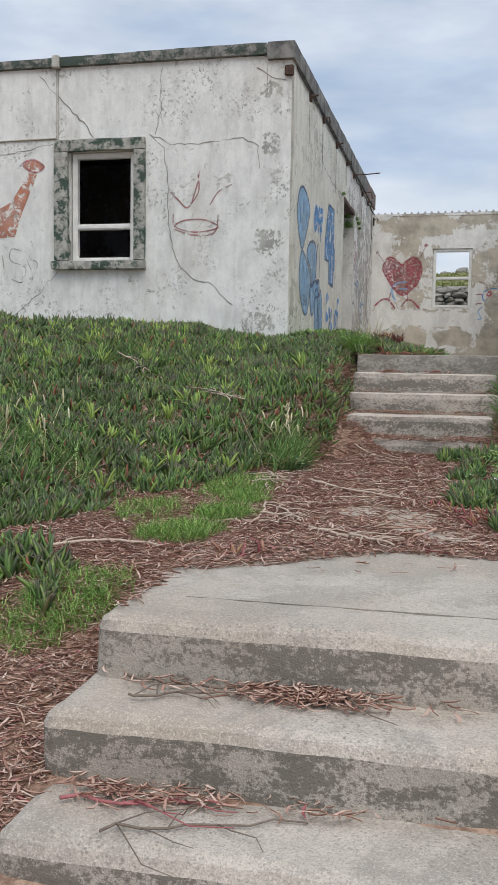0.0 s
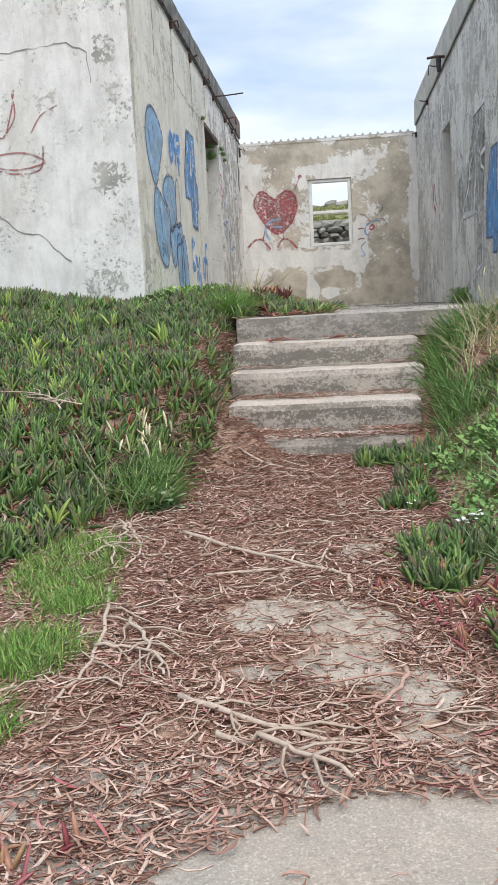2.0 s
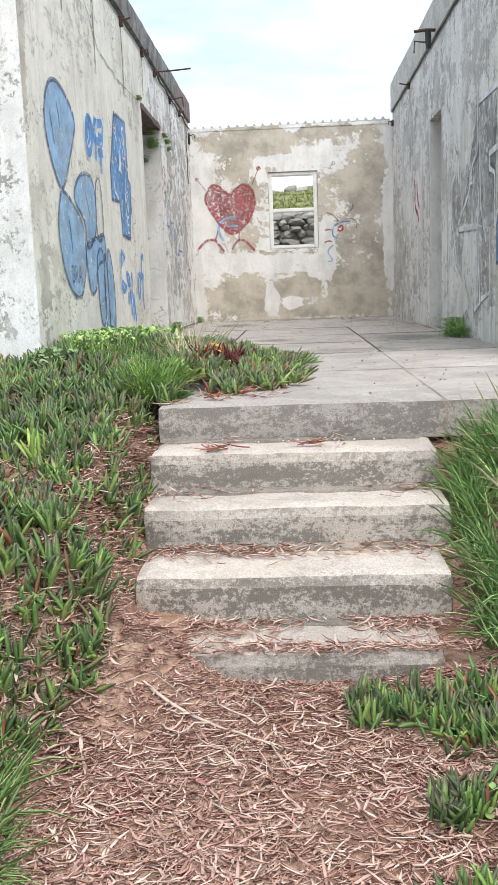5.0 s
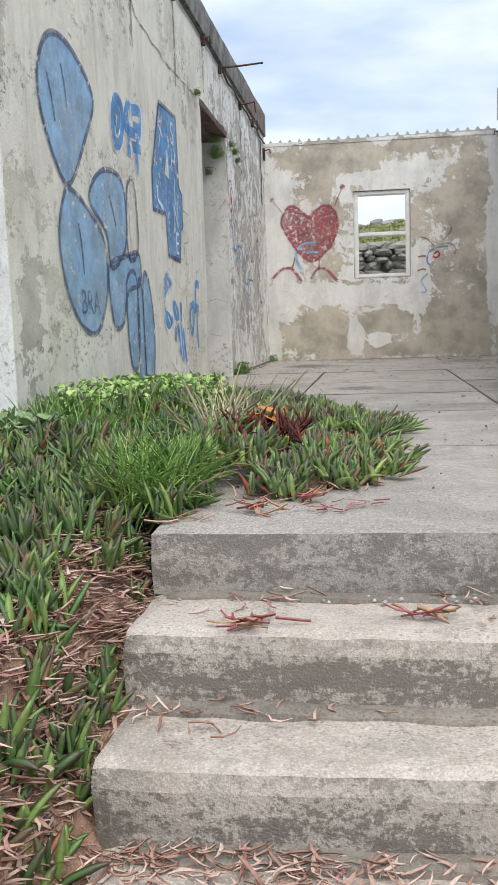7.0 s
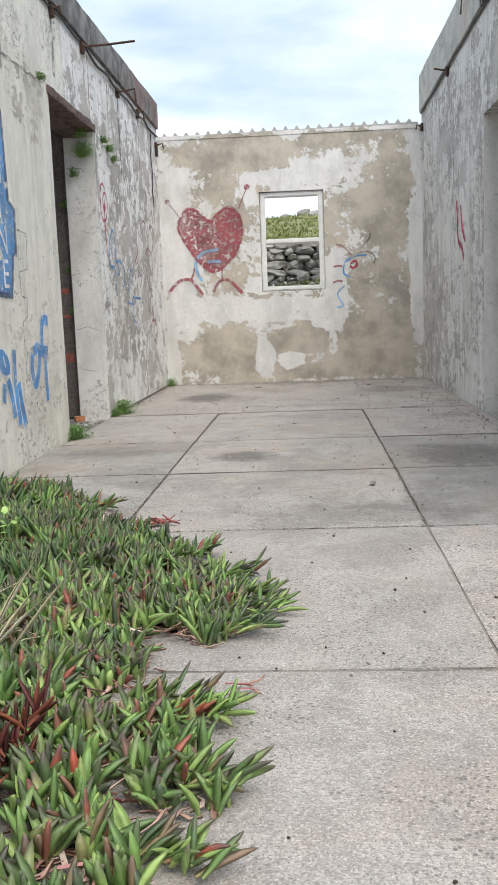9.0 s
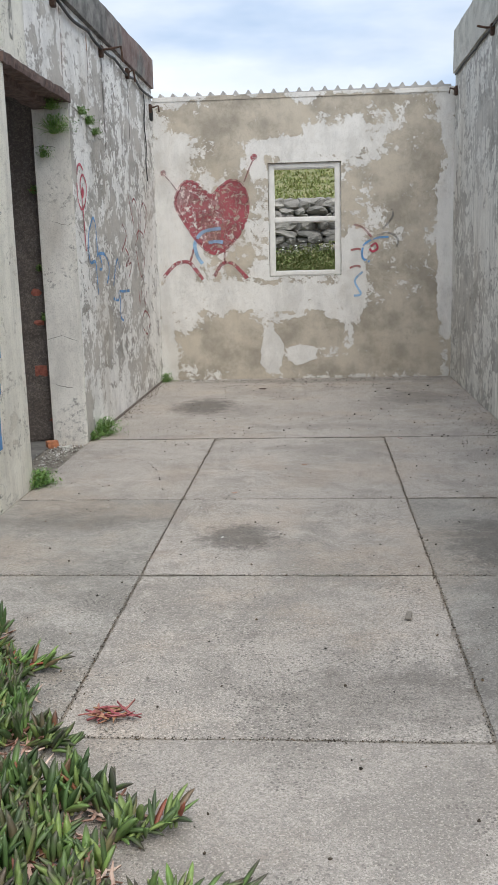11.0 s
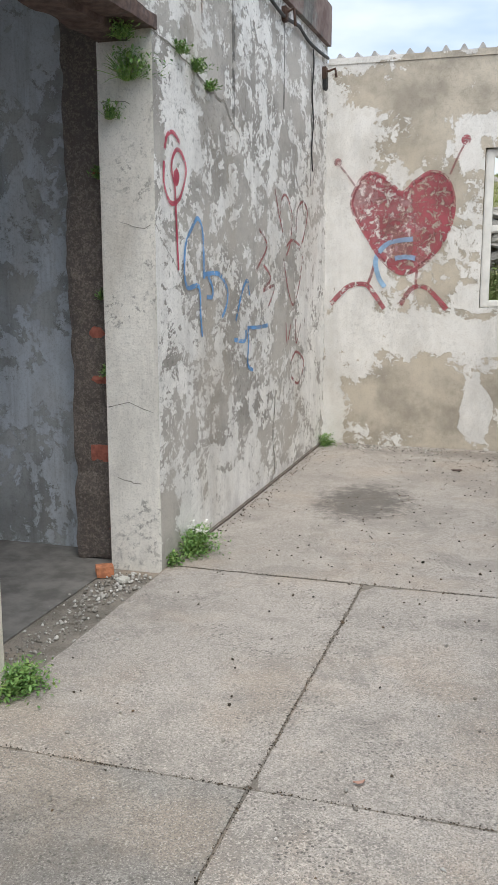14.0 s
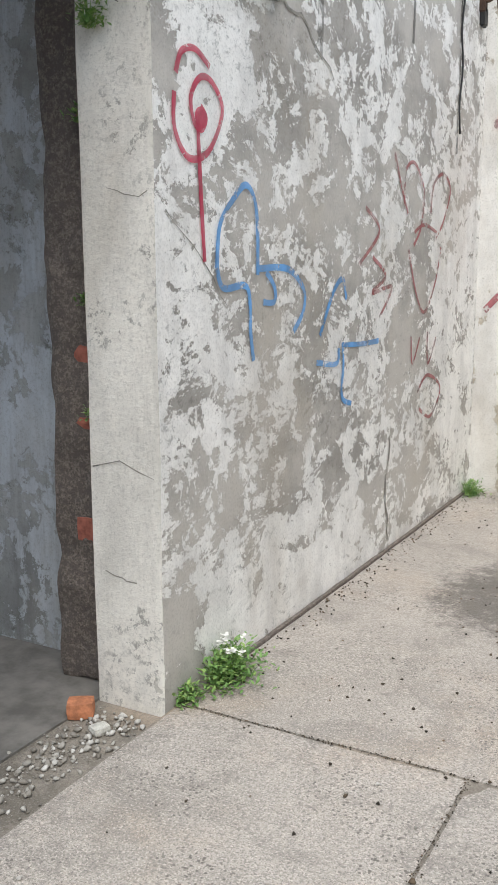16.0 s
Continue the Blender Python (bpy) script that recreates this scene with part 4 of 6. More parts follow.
for pts, closed in ((((2.69, 1.61), (2.73, 1.72), (2.80, 1.76), (2.89, 1.73), (2.89, 1.61), (2.81, 1.52), (2.72, 1.52)), True), (((3.04, 1.80), (2.96, 1.69), (2.97, 1.64), (3.18, 1.64)), False), (((3.08, 1.81), (3.04, 1.66), (3.02, 1.49)), False),
                    (((3.12, 1.77), (3.31, 1.79), (3.28, 1.64)), False), (((3.15, 1.68), (3.30, 1.69)), False), (((3.25, 1.64), (3.20, 1.53), (3.20, 1.41)), False), (((3.12, 1.56), (3.30, 1.57)), False)):
    part("outline", stroke("left", pts, 0.10, 0.003, closed), P_WHITE, g_)
    part("stroke", stroke("left", pts, 0.065, 0.0045, closed), P_SKY, g_)
part("fill", patch("left", ((2.72, 1.61), (2.75, 1.70), (2.80, 1.73), (2.86, 1.70), (2.86, 1.61), (2.80, 1.55)), 0.0042), P_SKY, g_)
part("stroke", stroke("left", ((2.77, 1.67), (2.77, 1.60)), 0.018, 0.006), P_WHITE, g_)
g_ = graffito("bright blue stepped panel with pale vertical lettering and a navy outline")
SIGN = ((3.85, 1.98), (4.38, 1.99), (4.40, 1.50), (4.50, 1.46), (4.48, 1.20), (4.42, 1.20), (4.36, 0.97), (3.97, 0.98), (3.93, 1.26), (3.57, 1.25), (3.58, 1.50))
part("fill", patch("left", SIGN, 0.003, False), P_SKY, g_)
part("outline", stroke("left", SIGN + SIGN[:1], 0.035, 0.0045, False, 1), P_NAVY, g_)
for k, ch in enumerate("SHINE"):
    lettering(ch, "left", 4.22 + 0.012 * k, 1.84 - 0.19 * k, 0.23, P_WHITE, g_)
part("stroke", stroke("left", ((3.70, 1.42), (3.71, 1.33), (3.87, 1.28)), 0.028, 0.005, False, 1), P_WHITE, g_)
part("triangle", patch("left", ((3.94, 1.53), (4.06, 1.74), (4.08, 1.51)), 0.005, False), P_WHITE, g_)
for pts in (((3.91, 1.88), (3.87, 1.80), (3.79, 1.68)), ((3.80, 1.83), (3.92, 1.77))):
    part("stroke", stroke("left", pts, 0.016, 0.005), P_WHITE, g_)
g_ = graffito("thin grey unfinished outline beside the blue panel")
part("stroke", stroke("left", ((4.52, 1.35), (4.70, 1.34), (4.67, 1.13), (4.51, 1.11), (4.53, 0.97), (4.63, 0.96), (4.61, 0.85), (4.52, 0.82), (4.52, 0.44)), 0.012, 0.004, False, 1), P_GREY, g_)
g_ = graffito("loose blue sprayed tag with pale edges near the doorway")
for pts in (((3.77, 0.79), (3.89, 0.86), (4.05, 0.79), (3.89, 0.72), (3.78, 0.66)), ((3.78, 0.62), (3.93, 0.60), (4.05, 0.55), (3.92, 0.46), (3.78, 0.50)), ((4.03, 0.65), (4.11, 0.68), (4.21, 0.62), (4.21, 0.54), (4.08, 0.55))):
    part("outline", stroke("left", pts, 0.035, 0.003, True), P_WHITE, g_)
    part("fill", patch("left", pts, 0.004), P_SKY, g_)
for pts in (((3.88, 0.81), (3.85, 0.74)), ((3.86, 0.57), (3.92, 0.52)), ((4.11, 0.64), (4.14, 0.58))):
    part("stroke", stroke("left", pts, 0.014, 0.006), P_WHITE, g_)
for pts in (((4.11, 0.49), (4.08, 0.39)), ((4.17, 0.51), (4.22, 0.41), (4.25, 0.29)), ((4.31, 0.67), (4.30, 0.45), (4.34, 0.24)), ((4.36, 0.48), (4.39, 0.34), (4.44, 0.22)), ((4.66, 0.63), (4.63, 0.54), (4.68, 0.44), (4.77, 0.53), (4.79, 0.66), (4.68, 0.64)), ((5.03, 0.82), (4.90, 0.81), (4.86, 0.60)), ((4.79, 0.65), (4.99, 0.63)), ((4.93, 0.60), (4.92, 0.45), (4.92, 0.32))):
    part("outline", stroke("left", pts, 0.09, 0.003), P_WHITE, g_)
    part("stroke", stroke("left", pts, 0.06, 0.0045), P_SKY, g_)

# marks beyond the doorway
g_ = graffito("crimson sprayed spiral on a stem beside the doorway")
for pts in (((6.83, 1.84), (6.86, 1.90), (6.93, 1.92), (7.01, 1.885)), ((6.82, 1.79), (6.82, 1.69), (6.89, 1.62), (7.0, 1.65), (7.08, 1.77), (7.03, 1.84), (6.96, 1.85), (6.905, 1.79), (6.92, 1.72), (6.96, 1.705), (6.985, 1.74), (6.955, 1.77)), ((6.94, 1.73), (6.955, 1.5), (6.97, 1.33))):
    part("stroke", stroke("left", pts, 0.019, 0.004), P_CRIMSON, g_)
part("dot", patch("left", [(6.958 + 0.034 * math.cos(a), 1.738 + 0.03 * math.sin(a)) for a in (k * math.pi / 4 for k in range(8))], 0.0052), P_CRIMSON, g_)
g_ = graffito("bright blue sprayed squiggle on flaking wall")
for pts in (((7.04, 1.31), (7.06, 1.44), (7.14, 1.52), (7.22, 1.57), (7.28, 1.53), (7.30, 1.43), (7.30, 1.29)), ((7.04, 1.31), (7.08, 1.25), (7.23, 1.25), (7.25, 1.11), (7.27, 1.01)), ((7.30, 1.31), (7.52, 1.31), (7.65, 1.24), (7.65, 1.16), (7.57, 1.09)), ((7.34, 1.20), (7.42, 1.20), (7.42, 1.25), (7.36, 1.3)), ((8.02, 1.01), (8.22, 1.0), (8.42, 1.0)), ((8.02, 1.02), (8.03, 0.93), (8.02, 0.8), (8.12, 0.76)), ((7.80, 1.06), (7.92, 1.22), (8.01, 1.27), (8.05, 1.19)), ((7.77, 0.96), (7.96, 0.94), (7.98, 1.0))):
    part("stroke", stroke("left", pts, 0.022, 0.004), P_SKY, g_)
g_ = graffito("faded maroon looping scrawl near the corner")
for pts in (((8.57, 1.81), (8.66, 1.68), (8.76, 1.56)), ((8.71, 1.60), (8.72, 1.75), (8.84, 1.79), (8.98, 1.68), (8.95, 1.51), (8.85, 1.42)), ((9.09, 1.57), (9.13, 1.72), (9.28, 1.78), (9.40, 1.71), (9.30, 1.55), (9.18, 1.46)), ((8.78, 1.40), (8.9, 1.2), (9.04, 1.10), (9.2, 1.25), (9.27, 1.42)), ((8.24, 1.56), (8.40, 1.47), (8.18, 1.33)), ((8.33, 1.36), (8.49, 1.28), (8.33, 1.21), (8.57, 1.23), (8.42, 1.1)), ((8.97, 0.71), (9.12, 0.78), (9.34, 0.69), (9.19, 0.56), (9.0, 0.62)), ((8.86, 1.48), (9.0, 1.52), (9.2, 1.49)), ((8.85, 1.0), (8.88, 0.86), (8.98, 0.98)), ((9.1, 1.0), (9.12, 0.84), (9.24, 0.96))):
    part("stroke", stroke("left", pts, 0.018, 0.004), P_MAROON, g_)

# the heart with feet on the end wall
g_ = graffito("large faded red heart with feelers and bent legs")
HEART = ((0.22, 1.90), (0.31, 2.02), (0.44, 1.99), (0.565, 1.88), (0.67, 1.96), (0.78, 2.02), (0.89, 1.97), (0.945, 1.80), (0.90, 1.58), (0.77, 1.40), (0.60, 1.30), (0.44, 1.40), (0.29, 1.62), (0.205, 1.78))
part("fill", patch("back", HEART, 0.003), P_RED, g_)
part("outline", stroke("back", HEART, 0.03, 0.0045, True), P_RED, g_)
for pts, wd in ((((0.05, 1.07), (0.18, 1.20), (0.31, 1.22), (0.38, 1.15), (0.46, 1.04)), 0.036), (((0.58, 1.07), (0.66, 1.19), (0.76, 1.20), (0.85, 1.12), (0.92, 1.04)), 0.036), (((0.39, 1.42), (0.36, 1.3), (0.33, 1.22)), 0.02), (((0.7, 1.34), (0.69, 1.27), (0.69, 1.2)), 0.02), (((0.11, 2.08), (0.16, 2.02), (0.22, 1.94)), 0.014), (((1.0, 2.2), (0.96, 2.12), (0.91, 2.0)), 0.014)):
    part("stroke", stroke("back", pts, wd, 0.0045), P_MAROON if wd < 0.03 else P_RED, g_)
for u, z, r in ((0.09, 2.11, 0.03), (1.015, 2.235, 0.035)):
    part("dot", patch("back", [(u + r * math.cos(a), z + r * math.sin(a)) for a in (k * math.pi / 4 for k in range(8))], 0.0045), P_RED, g_)
for pts in (((0.66, 1.55), (0.48, 1.52), (0.39, 1.41), (0.41, 1.28), (0.46, 1.2)), ((0.53, 1.41), (0.6, 1.42), (0.68, 1.41))):
    part("stroke", stroke("back", pts, 0.035, 0.006), P_BLUE, g_)
g_ = graffito("small blue and red sprayed eye beside the window")
for pts, m in ((((2.36, 1.42), (2.22, 1.41), (2.11, 1.34), (2.10, 1.22), (2.17, 1.18)), P_SKY), (((2.10, 1.08), (2.02, 0.99), (2.08, 0.86), (2.01, 0.84)), P_BLUE), (((2.01, 1.55), (2.10, 1.52), (2.20, 1.41)), P_MAROON), (((2.18, 1.33), (2.23, 1.36), (2.25, 1.31), (2.2, 1.28), (2.17, 1.31)), P_CRIMSON), (((2.2, 1.42), (2.35, 1.46), (2.45, 1.4), (2.44, 1.3)), P_GREY), (((2.3, 1.5), (2.4, 1.62), (2.38, 1.72)), P_GREY), (((1.98, 1.3), (2.05, 1.31), (2.08, 1.3)), P_MAROON), (((1.97, 1.12), (2.03, 1.14), (2.08, 1.13)), P_MAROON)):
    part("stroke", stroke("back", pts, 0.021, 0.004), m, g_)

# the right wall
g_ = graffito("tall bright blue figure four on the grey wall")
FOUR = ((2.68, 1.40), (2.34, 1.40), (2.36, 0.99), (2.14, 0.97), (2.17, 0.66), (2.36, 0.62), (2.38, 0.45), (2.60, 0.46), (2.60, 0.60), (2.97, 0.61), (2.97, 0.88))
part("fill", patch("right", FOUR, 0.003, False), P_SKY, g_)
part("outline", stroke("right", FOUR + FOUR[:1], 0.03, 0.0045, False, 1), P_NAVY, g_)
g_ = graffito("pale and grey interlocking outline letters on the grey wall")
for pts in (((2.98, 1.88), (3.68, 1.88), (3.68, 1.5), (4.02, 1.2), (4.5, 1.0), (3.66, 0.94), (3.22, 0.88), (3.05, 0.94), (3.06, 1.26), (3.2, 1.4)), ((3.66, 0.92), (3.22, 0.88), (3.22, 0.4), (3.58, 0.32)), ((4.64, 1.48), (4.9, 1.36), (4.9, 1.08), (4.64, 0.68), (4.4, 0.56), (4.3, 0.9))):
    part("fill", patch("right", pts, 0.0022, False), P_ASH, g_)
for pts in (((2.96, 1.90), (3.71, 1.90), (3.70, 1.52), (3.92, 1.44), (4.06, 1.23), (4.55, 1.00), (4.52, 0.95), (3.7, 0.93)), ((3.99, 1.39), (4.06, 1.30), (3.91, 1.30), (3.99, 1.39)), ((4.64, 1.50), (4.92, 1.38), (4.92, 1.06), (4.64, 0.66), (4.38, 0.54)),
            ((2.94, 1.46), (3.24, 1.44), (3.23, 1.33), (3.05, 1.28), (3.04, 0.93)), ((3.65, 1.19), (3.68, 0.86), (3.57, 0.30), (3.81, 0.24)), ((3.22, 0.89), (3.20, 0.39), (3.53, 0.33)), ((3.63, 1.62), (3.55, 1.07), (3.34, 0.79)), ((4.73, 1.75), (4.5, 1.6), (4.42, 1.2)), ((4.2, 0.5), (4.0, 0.3), (4.3, 0.2))):
    part("stroke", stroke("right", pts, 0.045, 0.0045, False, 1), P_WHITE, g_)
    part("shade", stroke("right", [(u + 0.035, z - 0.025) for u, z in pts], 0.03, 0.003, False, 1), P_GREY, g_)
g_ = graffito("small faded red scrawl beside the far doorway")
for pts in (((7.55, 1.72), (7.5, 1.4), (7.3, 1.3), (7.2, 1.2)), ((7.35, 1.66), (7.3, 1.5), (7.15, 1.35))):
    part("stroke", stroke("right", pts, 0.055, 0.004), P_CRIMSON, g_)
g_ = graffito("white star with black edge and pink haze")
STAR = ((3.34, 2.3), (3.34, 1.76), (3.49, 1.75), (3.49, 1.58), (3.28, 1.48), (3.35, 1.23), (3.50, 1.32), (3.55, 1.0), (4.1, 0.9), (4.4, 1.3), (4.8, 1.7), (4.4, 2.2))
part("haze", patch("front_right", ((3.2, 2.2), (3.14, 1.5), (3.3, 1.05), (3.5, 0.6), (4.2, 0.5), (4.8, 1.2), (4.9, 2.2), (4.0, 2.5)), 0.0025), P_PINK, g_)
part("fill", patch("front_right", STAR, 0.0035, False), P_WHITE, g_)
part("outline", stroke("front_right", STAR + STAR[:1], 0.07, 0.005, False, 1), P_BLACK, g_)

# the front wall
g_ = graffito("thin maroon sprayed crown on the whitewashed wall")
for pts in (((-1.25, 1.66), (-1.17, 1.58), (-1.06, 1.50), (-0.98, 1.68), (-0.94, 1.86)), ((-0.96, 1.84), (-0.95, 1.66), (-1.04, 1.52)), ((-0.83, 1.52), (-0.74, 1.65), (-0.60, 1.72)), ((-1.22, 1.44), (-1.2, 1.31), (-1.0, 1.25), (-0.8, 1.27), (-0.74, 1.31), (-0.9, 1.375), (-1.1, 1.37), (-1.21, 1.32)), ((-1.2, 1.28), (-1.0, 1.22), (-0.78, 1.24), (-0.74, 1.42))):
    part("stroke", stroke("front", pts, 0.014, 0.004), P_MAROON, g_)
g_ = graffito("rusty orange sprayed crown with a ball tip on the whitewashed wall")
ORANGE = ((-2.84, 1.90), (-2.74, 1.88), (-2.93, 1.45), (-3.0, 1.23), (-3.6, 1.2), (-3.7, 1.5), (-3.35, 1.45), (-3.04, 1.6))
part("fill", patch("front", ORANGE, 0.003, False), P_ORANGE, g_)
part("ball", patch("front", ((-2.91, 1.99), (-2.78, 2.035), (-2.66, 1.96), (-2.77, 1.90)), 0.003), P_ORANGE, g_)
part("outline", stroke("front", ((-2.91, 1.99), (-2.78, 2.035), (-2.66, 1.96), (-2.77, 1.90)), 0.02, 0.0045, True), P_RED, g_)
g_ = graffito("grey handwritten scrawl on the whitewashed wall")
for pts in (((-3.3, 1.1), (-3.22, 0.85), (-3.16, 1.05), (-3.12, 0.82)), ((-2.92, 1.08), (-3.04, 1.1), (-3.05, 0.98), (-2.88, 0.9), (-2.92, 0.75), (-3.04, 0.78)), ((-2.95, 0.74), (-2.8, 0.8), (-2.74, 0.95), (-2.85, 0.98), (-2.8, 0.86))):
    part("stroke", stroke("front", pts, 0.012, 0.004), P_GREY, g_)

# cracks
M_CRACK = simple("open_crack", (0.25, 0.235, 0.205), 0.4, 1.0, 30)


def crack(side, pts, width, parent):
    j = []
    for (a, b), (c, d) in zip(pts, pts[1:]):
        n = max(2, int(math.hypot(c - a, d - b) / 0.05))
        j += [(a + (c - a) * i / n + rnd.uniform(-0.012, 0.012), b + (d - b) * i / n + rnd.uniform(-0.012, 0.012)) for i in range(n)]
    part("crack", stroke(side, j + [pts[-1]], width * 0.6, 0.0028, False, 1, 1.4), M_CRACK, parent)


for pts, wd in ((((-2.70, 2.88), (-2.55, 2.73), (-2.33, 2.51), (-2.17, 2.36), (-2.10, 2.24)), 0.013), (((-1.48, 2.25), (-1.33, 2.12), (-1.28, 1.73), (-1.27, 1.32), (-1.20, 0.98), (-1.01, 0.77), (-0.83, 0.74), (-0.58, 0.51)), 0.012), (((-1.48, 2.25), (-1.27, 2.15), (-0.91, 2.14), (-0.49, 2.18), (-0.34, 2.09), (-0.32, 1.87)), 0.012), (((-3.3, 2.08), (-2.9, 2.13), (-2.53, 2.2)), 0.012), (((-0.36, 2.85), (-0.2, 2.76), (-0.05, 2.72)), 0.012), (((-2.5, 0.86), (-2.75, 0.6), (-3.0, 0.4)), 0.007), (((-1.36, 2.9), (-1.36, 2.5), (-1.42, 2.25)), 0.008)):
    crack("front", pts, wd, wall_front)
for pts, wd in ((((2.9, 2.6), (3.32, 2.36), (3.86, 2.32), (4.20, 2.30), (5.07, 2.33), (5.45, 2.36)), 0.014), (((6.72, 2.30), (7.0, 2.27), (7.38, 2.18), (7.63, 2.16), (7.9, 2.0)), 0.011), (((8.6, 0.55), (8.55, 0.3), (8.6, 0.05)), 0.02), (((6.76, 1.47), (6.95, 1.35), (7.1, 1.2)), 0.006)):
    crack("left", pts, wd, wall_left)
crack("front_right", ((3.0, 0.38), (3.2, 0.38), (3.6, 0.41), (4.2, 0.4)), 0.016, wall_front_right)
for z_, a_, b_ in ((2.03, -0.23, -0.1), (1.52, -0.16, -0.02), (0.74, -0.24, -0.02), (0.41, -0.2, -0.09)):
    crack("reveal", ((a_, z_), ((a_ + b_) / 2, z_ + rnd.uniform(-0.03, 0.01)), (b_, z_ + rnd.uniform(-0.03, 0.0))), 0.005, wall_left)
for y_, z_, L_, w_, m_ in ((6.62, 2.91, 0.5, 0.03, P_RUSTRUN), (7.32, 2.9, 0.4, 0.025, P_RUSTRUN), (7.78, 2.8, 0.75, 0.05, P_SOOT), (8.78, 2.8, 0.5, 0.03, P_SOOT), (4.45, 2.82, 0.6, 0.05, P_SOOT), (3.2, 2.85, 0.7, 0.07, P_SOOT), (2.2, 2.82, 0.5, 0.05, P_SOOT), (9.5, 2.7, 0.8, 0.03, P_SOOT), (5.6, 2.85, 0.4, 0.05, P_SOOT)):
    part("water_run", stroke("left", ((y_, z_), (y_ + 0.01, z_ - L_ * 0.5), (y_ - 0.006, z_ - L_)), w_, 0.002), m_, wall_left)
# solid strip at the wall's foot; its dark colour stands in for a gap
part("gap", rough_box(0.002, 0.02, 6.95, 9.98, -0.005, 0.012, 0.08, 0.008, 0.004, 1), M_MORTAR, wall_left)

# ---------------------------------------------------------------- scattered leaves, litter and grass
def foliage(name, stops, rough=0.5, grain=60, sheen=0.0, tip=None):
    g = Nodes(name, rough)
    c = g.ramp(g.island(), *stops)
    c = g.mix(g.math("MULTIPLY", g.step(g.noise(grain, 3, 0.6), 0.4, 0.7), 0.3), c, tuple(a * 0.5 for a in stops[0][1]))
    if sheen:
        at = g.n.new("ShaderNodeAttribute")
        at.attribute_name = "along"
        c = g.mix(g.math("MULTIPLY", g.step(at.outputs["Fac"], 0.45, 0.98), g.math("MULTIPLY", g.step(g.noise(9, 3, 0.6), 0.40, 0.60), sheen)), c, (0.115, 0.075, 0.075))
        c = g.mix(g.math("MULTIPLY", g.step(at.outputs["Fac"], 0.30, 0.0), 0.5), c, (0.33, 0.34, 0.13))
    if tip:
        c = g.mix(g.math("MULTIPLY", g.step(g.noise(1.3, 4, 0.6), 0.45, 0.65), 0.45), c, tip)
    g.p.inputs["Specular IOR Level"].default_value = 0.35 if rough < 0.7 else 0.1
    return g.done(c)


F_ICE = foliage("ice_plant_leaf", ((0.0, (0.068, 0.12, 0.048)), (0.35, (0.11, 0.20, 0.06)), (0.6, (0.17, 0.295, 0.08)), (0.88, (0.29, 0.40, 0.105)), (0.955, (0.22, 0.17, 0.10)), (1.0, (0.42, 0.12, 0.07))), 0.40, 60, 0.8, (0.075, 0.11, 0.052))
F_BRONZE = foliage("bronzed_ice_plant_leaf", ((0.0, (0.08, 0.11, 0.06)), (0.3, (0.14, 0.23, 0.07)), (0.6, (0.22, 0.36, 0.095)), (0.86, (0.38, 0.50, 0.15)), (0.94, (0.27, 0.16, 0.11)), (1.0, (0.45, 0.10, 0.06))), 0.40, 45, 0.85, (0.06, 0.075, 0.05))
F_GRASS = foliage("fresh_grass", ((0.0, (0.15, 0.29, 0.07)), (0.5, (0.25, 0.44, 0.10)), (0.85, (0.36, 0.54, 0.15)), (1.0, (0.6, 0.528, 0.264))), 0.55)
F_TALL = foliage("tall_grass", ((0.0, (0.145, 0.259, 0.082)), (0.5, (0.244, 0.421, 0.13)), (0.85, (0.373, 0.566, 0.211)), (1.0, (0.745, 0.664, 0.389))), 0.55)
F_STRAW = foliage("dry_straw", ((0.0, (0.60, 0.53, 0.32)), (0.6, (0.76, 0.68, 0.45)), (1.0, (0.85, 0.79, 0.58))), 0.7)
F_LITTER = foliage("dead_leaf_litter", ((0.0, (0.30, 0.165, 0.125)), (0.28, (0.43, 0.26, 0.20)), (0.62, (0.57, 0.39, 0.315)), (0.93, (0.70, 0.56, 0.47)), (1.0, (0.44, 0.15, 0.16))), 0.85)
F_TWIG = foliage("bleached_twig", ((0.0, (0.36, 0.27, 0.21)), (0.5, (0.56, 0.45, 0.36)), (1.0, (0.76, 0.67, 0.57))), 0.85)
F_OLDTWIG = foliage("grey_brown_twig", ((0.0, (0.14, 0.11, 0.09)), (1.0, (0.32, 0.26, 0.21))), 0.9)
F_HERB = foliage("broad_herb_leaf", ((0.0, (0.108, 0.216, 0.06)), (0.6, (0.192, 0.348, 0.096)), (1.0, (0.312, 0.432, 0.132))), 0.5)
F_SAGE = foliage("grey_green_herb_leaf", ((0.0, (0.16, 0.24, 0.11)), (1.0, (0.30, 0.40, 0.19))), 0.6)
F_RED = foliage("red_ice_plant_leaf", ((0.0, (0.28, 0.06, 0.07)), (0.5, (0.42, 0.15, 0.15)), (1.0, (0.48, 0.32, 0.16))), 0.6)
F_FLOWER = foliage("white_petal", ((0.0, (0.75, 0.75, 0.70)), (1.0, (0.85, 0.84, 0.78))), 0.6)


def finger(bend, fat=1.0):
    """A fleshy three-sided leaf along +z, one unit long and one wide."""
    v, f = [], []
    for t, r in ((0.0, 0.28), (0.38, 0.5 * fat), (0.70, 0.46 * fat), (0.90, 0.24 * fat)):
        for k in range(3):
            a = 2 * math.pi * k / 3
            v.append((r * math.cos(a) + bend * t * t * 8, r * math.sin(a), t))
    v.append((bend * 8, 0, 1.0))
    for s in (0, 3, 6):
        for k in range(3):
            f += [(s + k, s + (k + 1) % 3, s + 3 + (k + 1) % 3), (s + k, s + 3 + (k + 1) % 3, s + 3 + k)]
    f += [(9, 10, 12), (10, 11, 12), (11, 9, 12)]
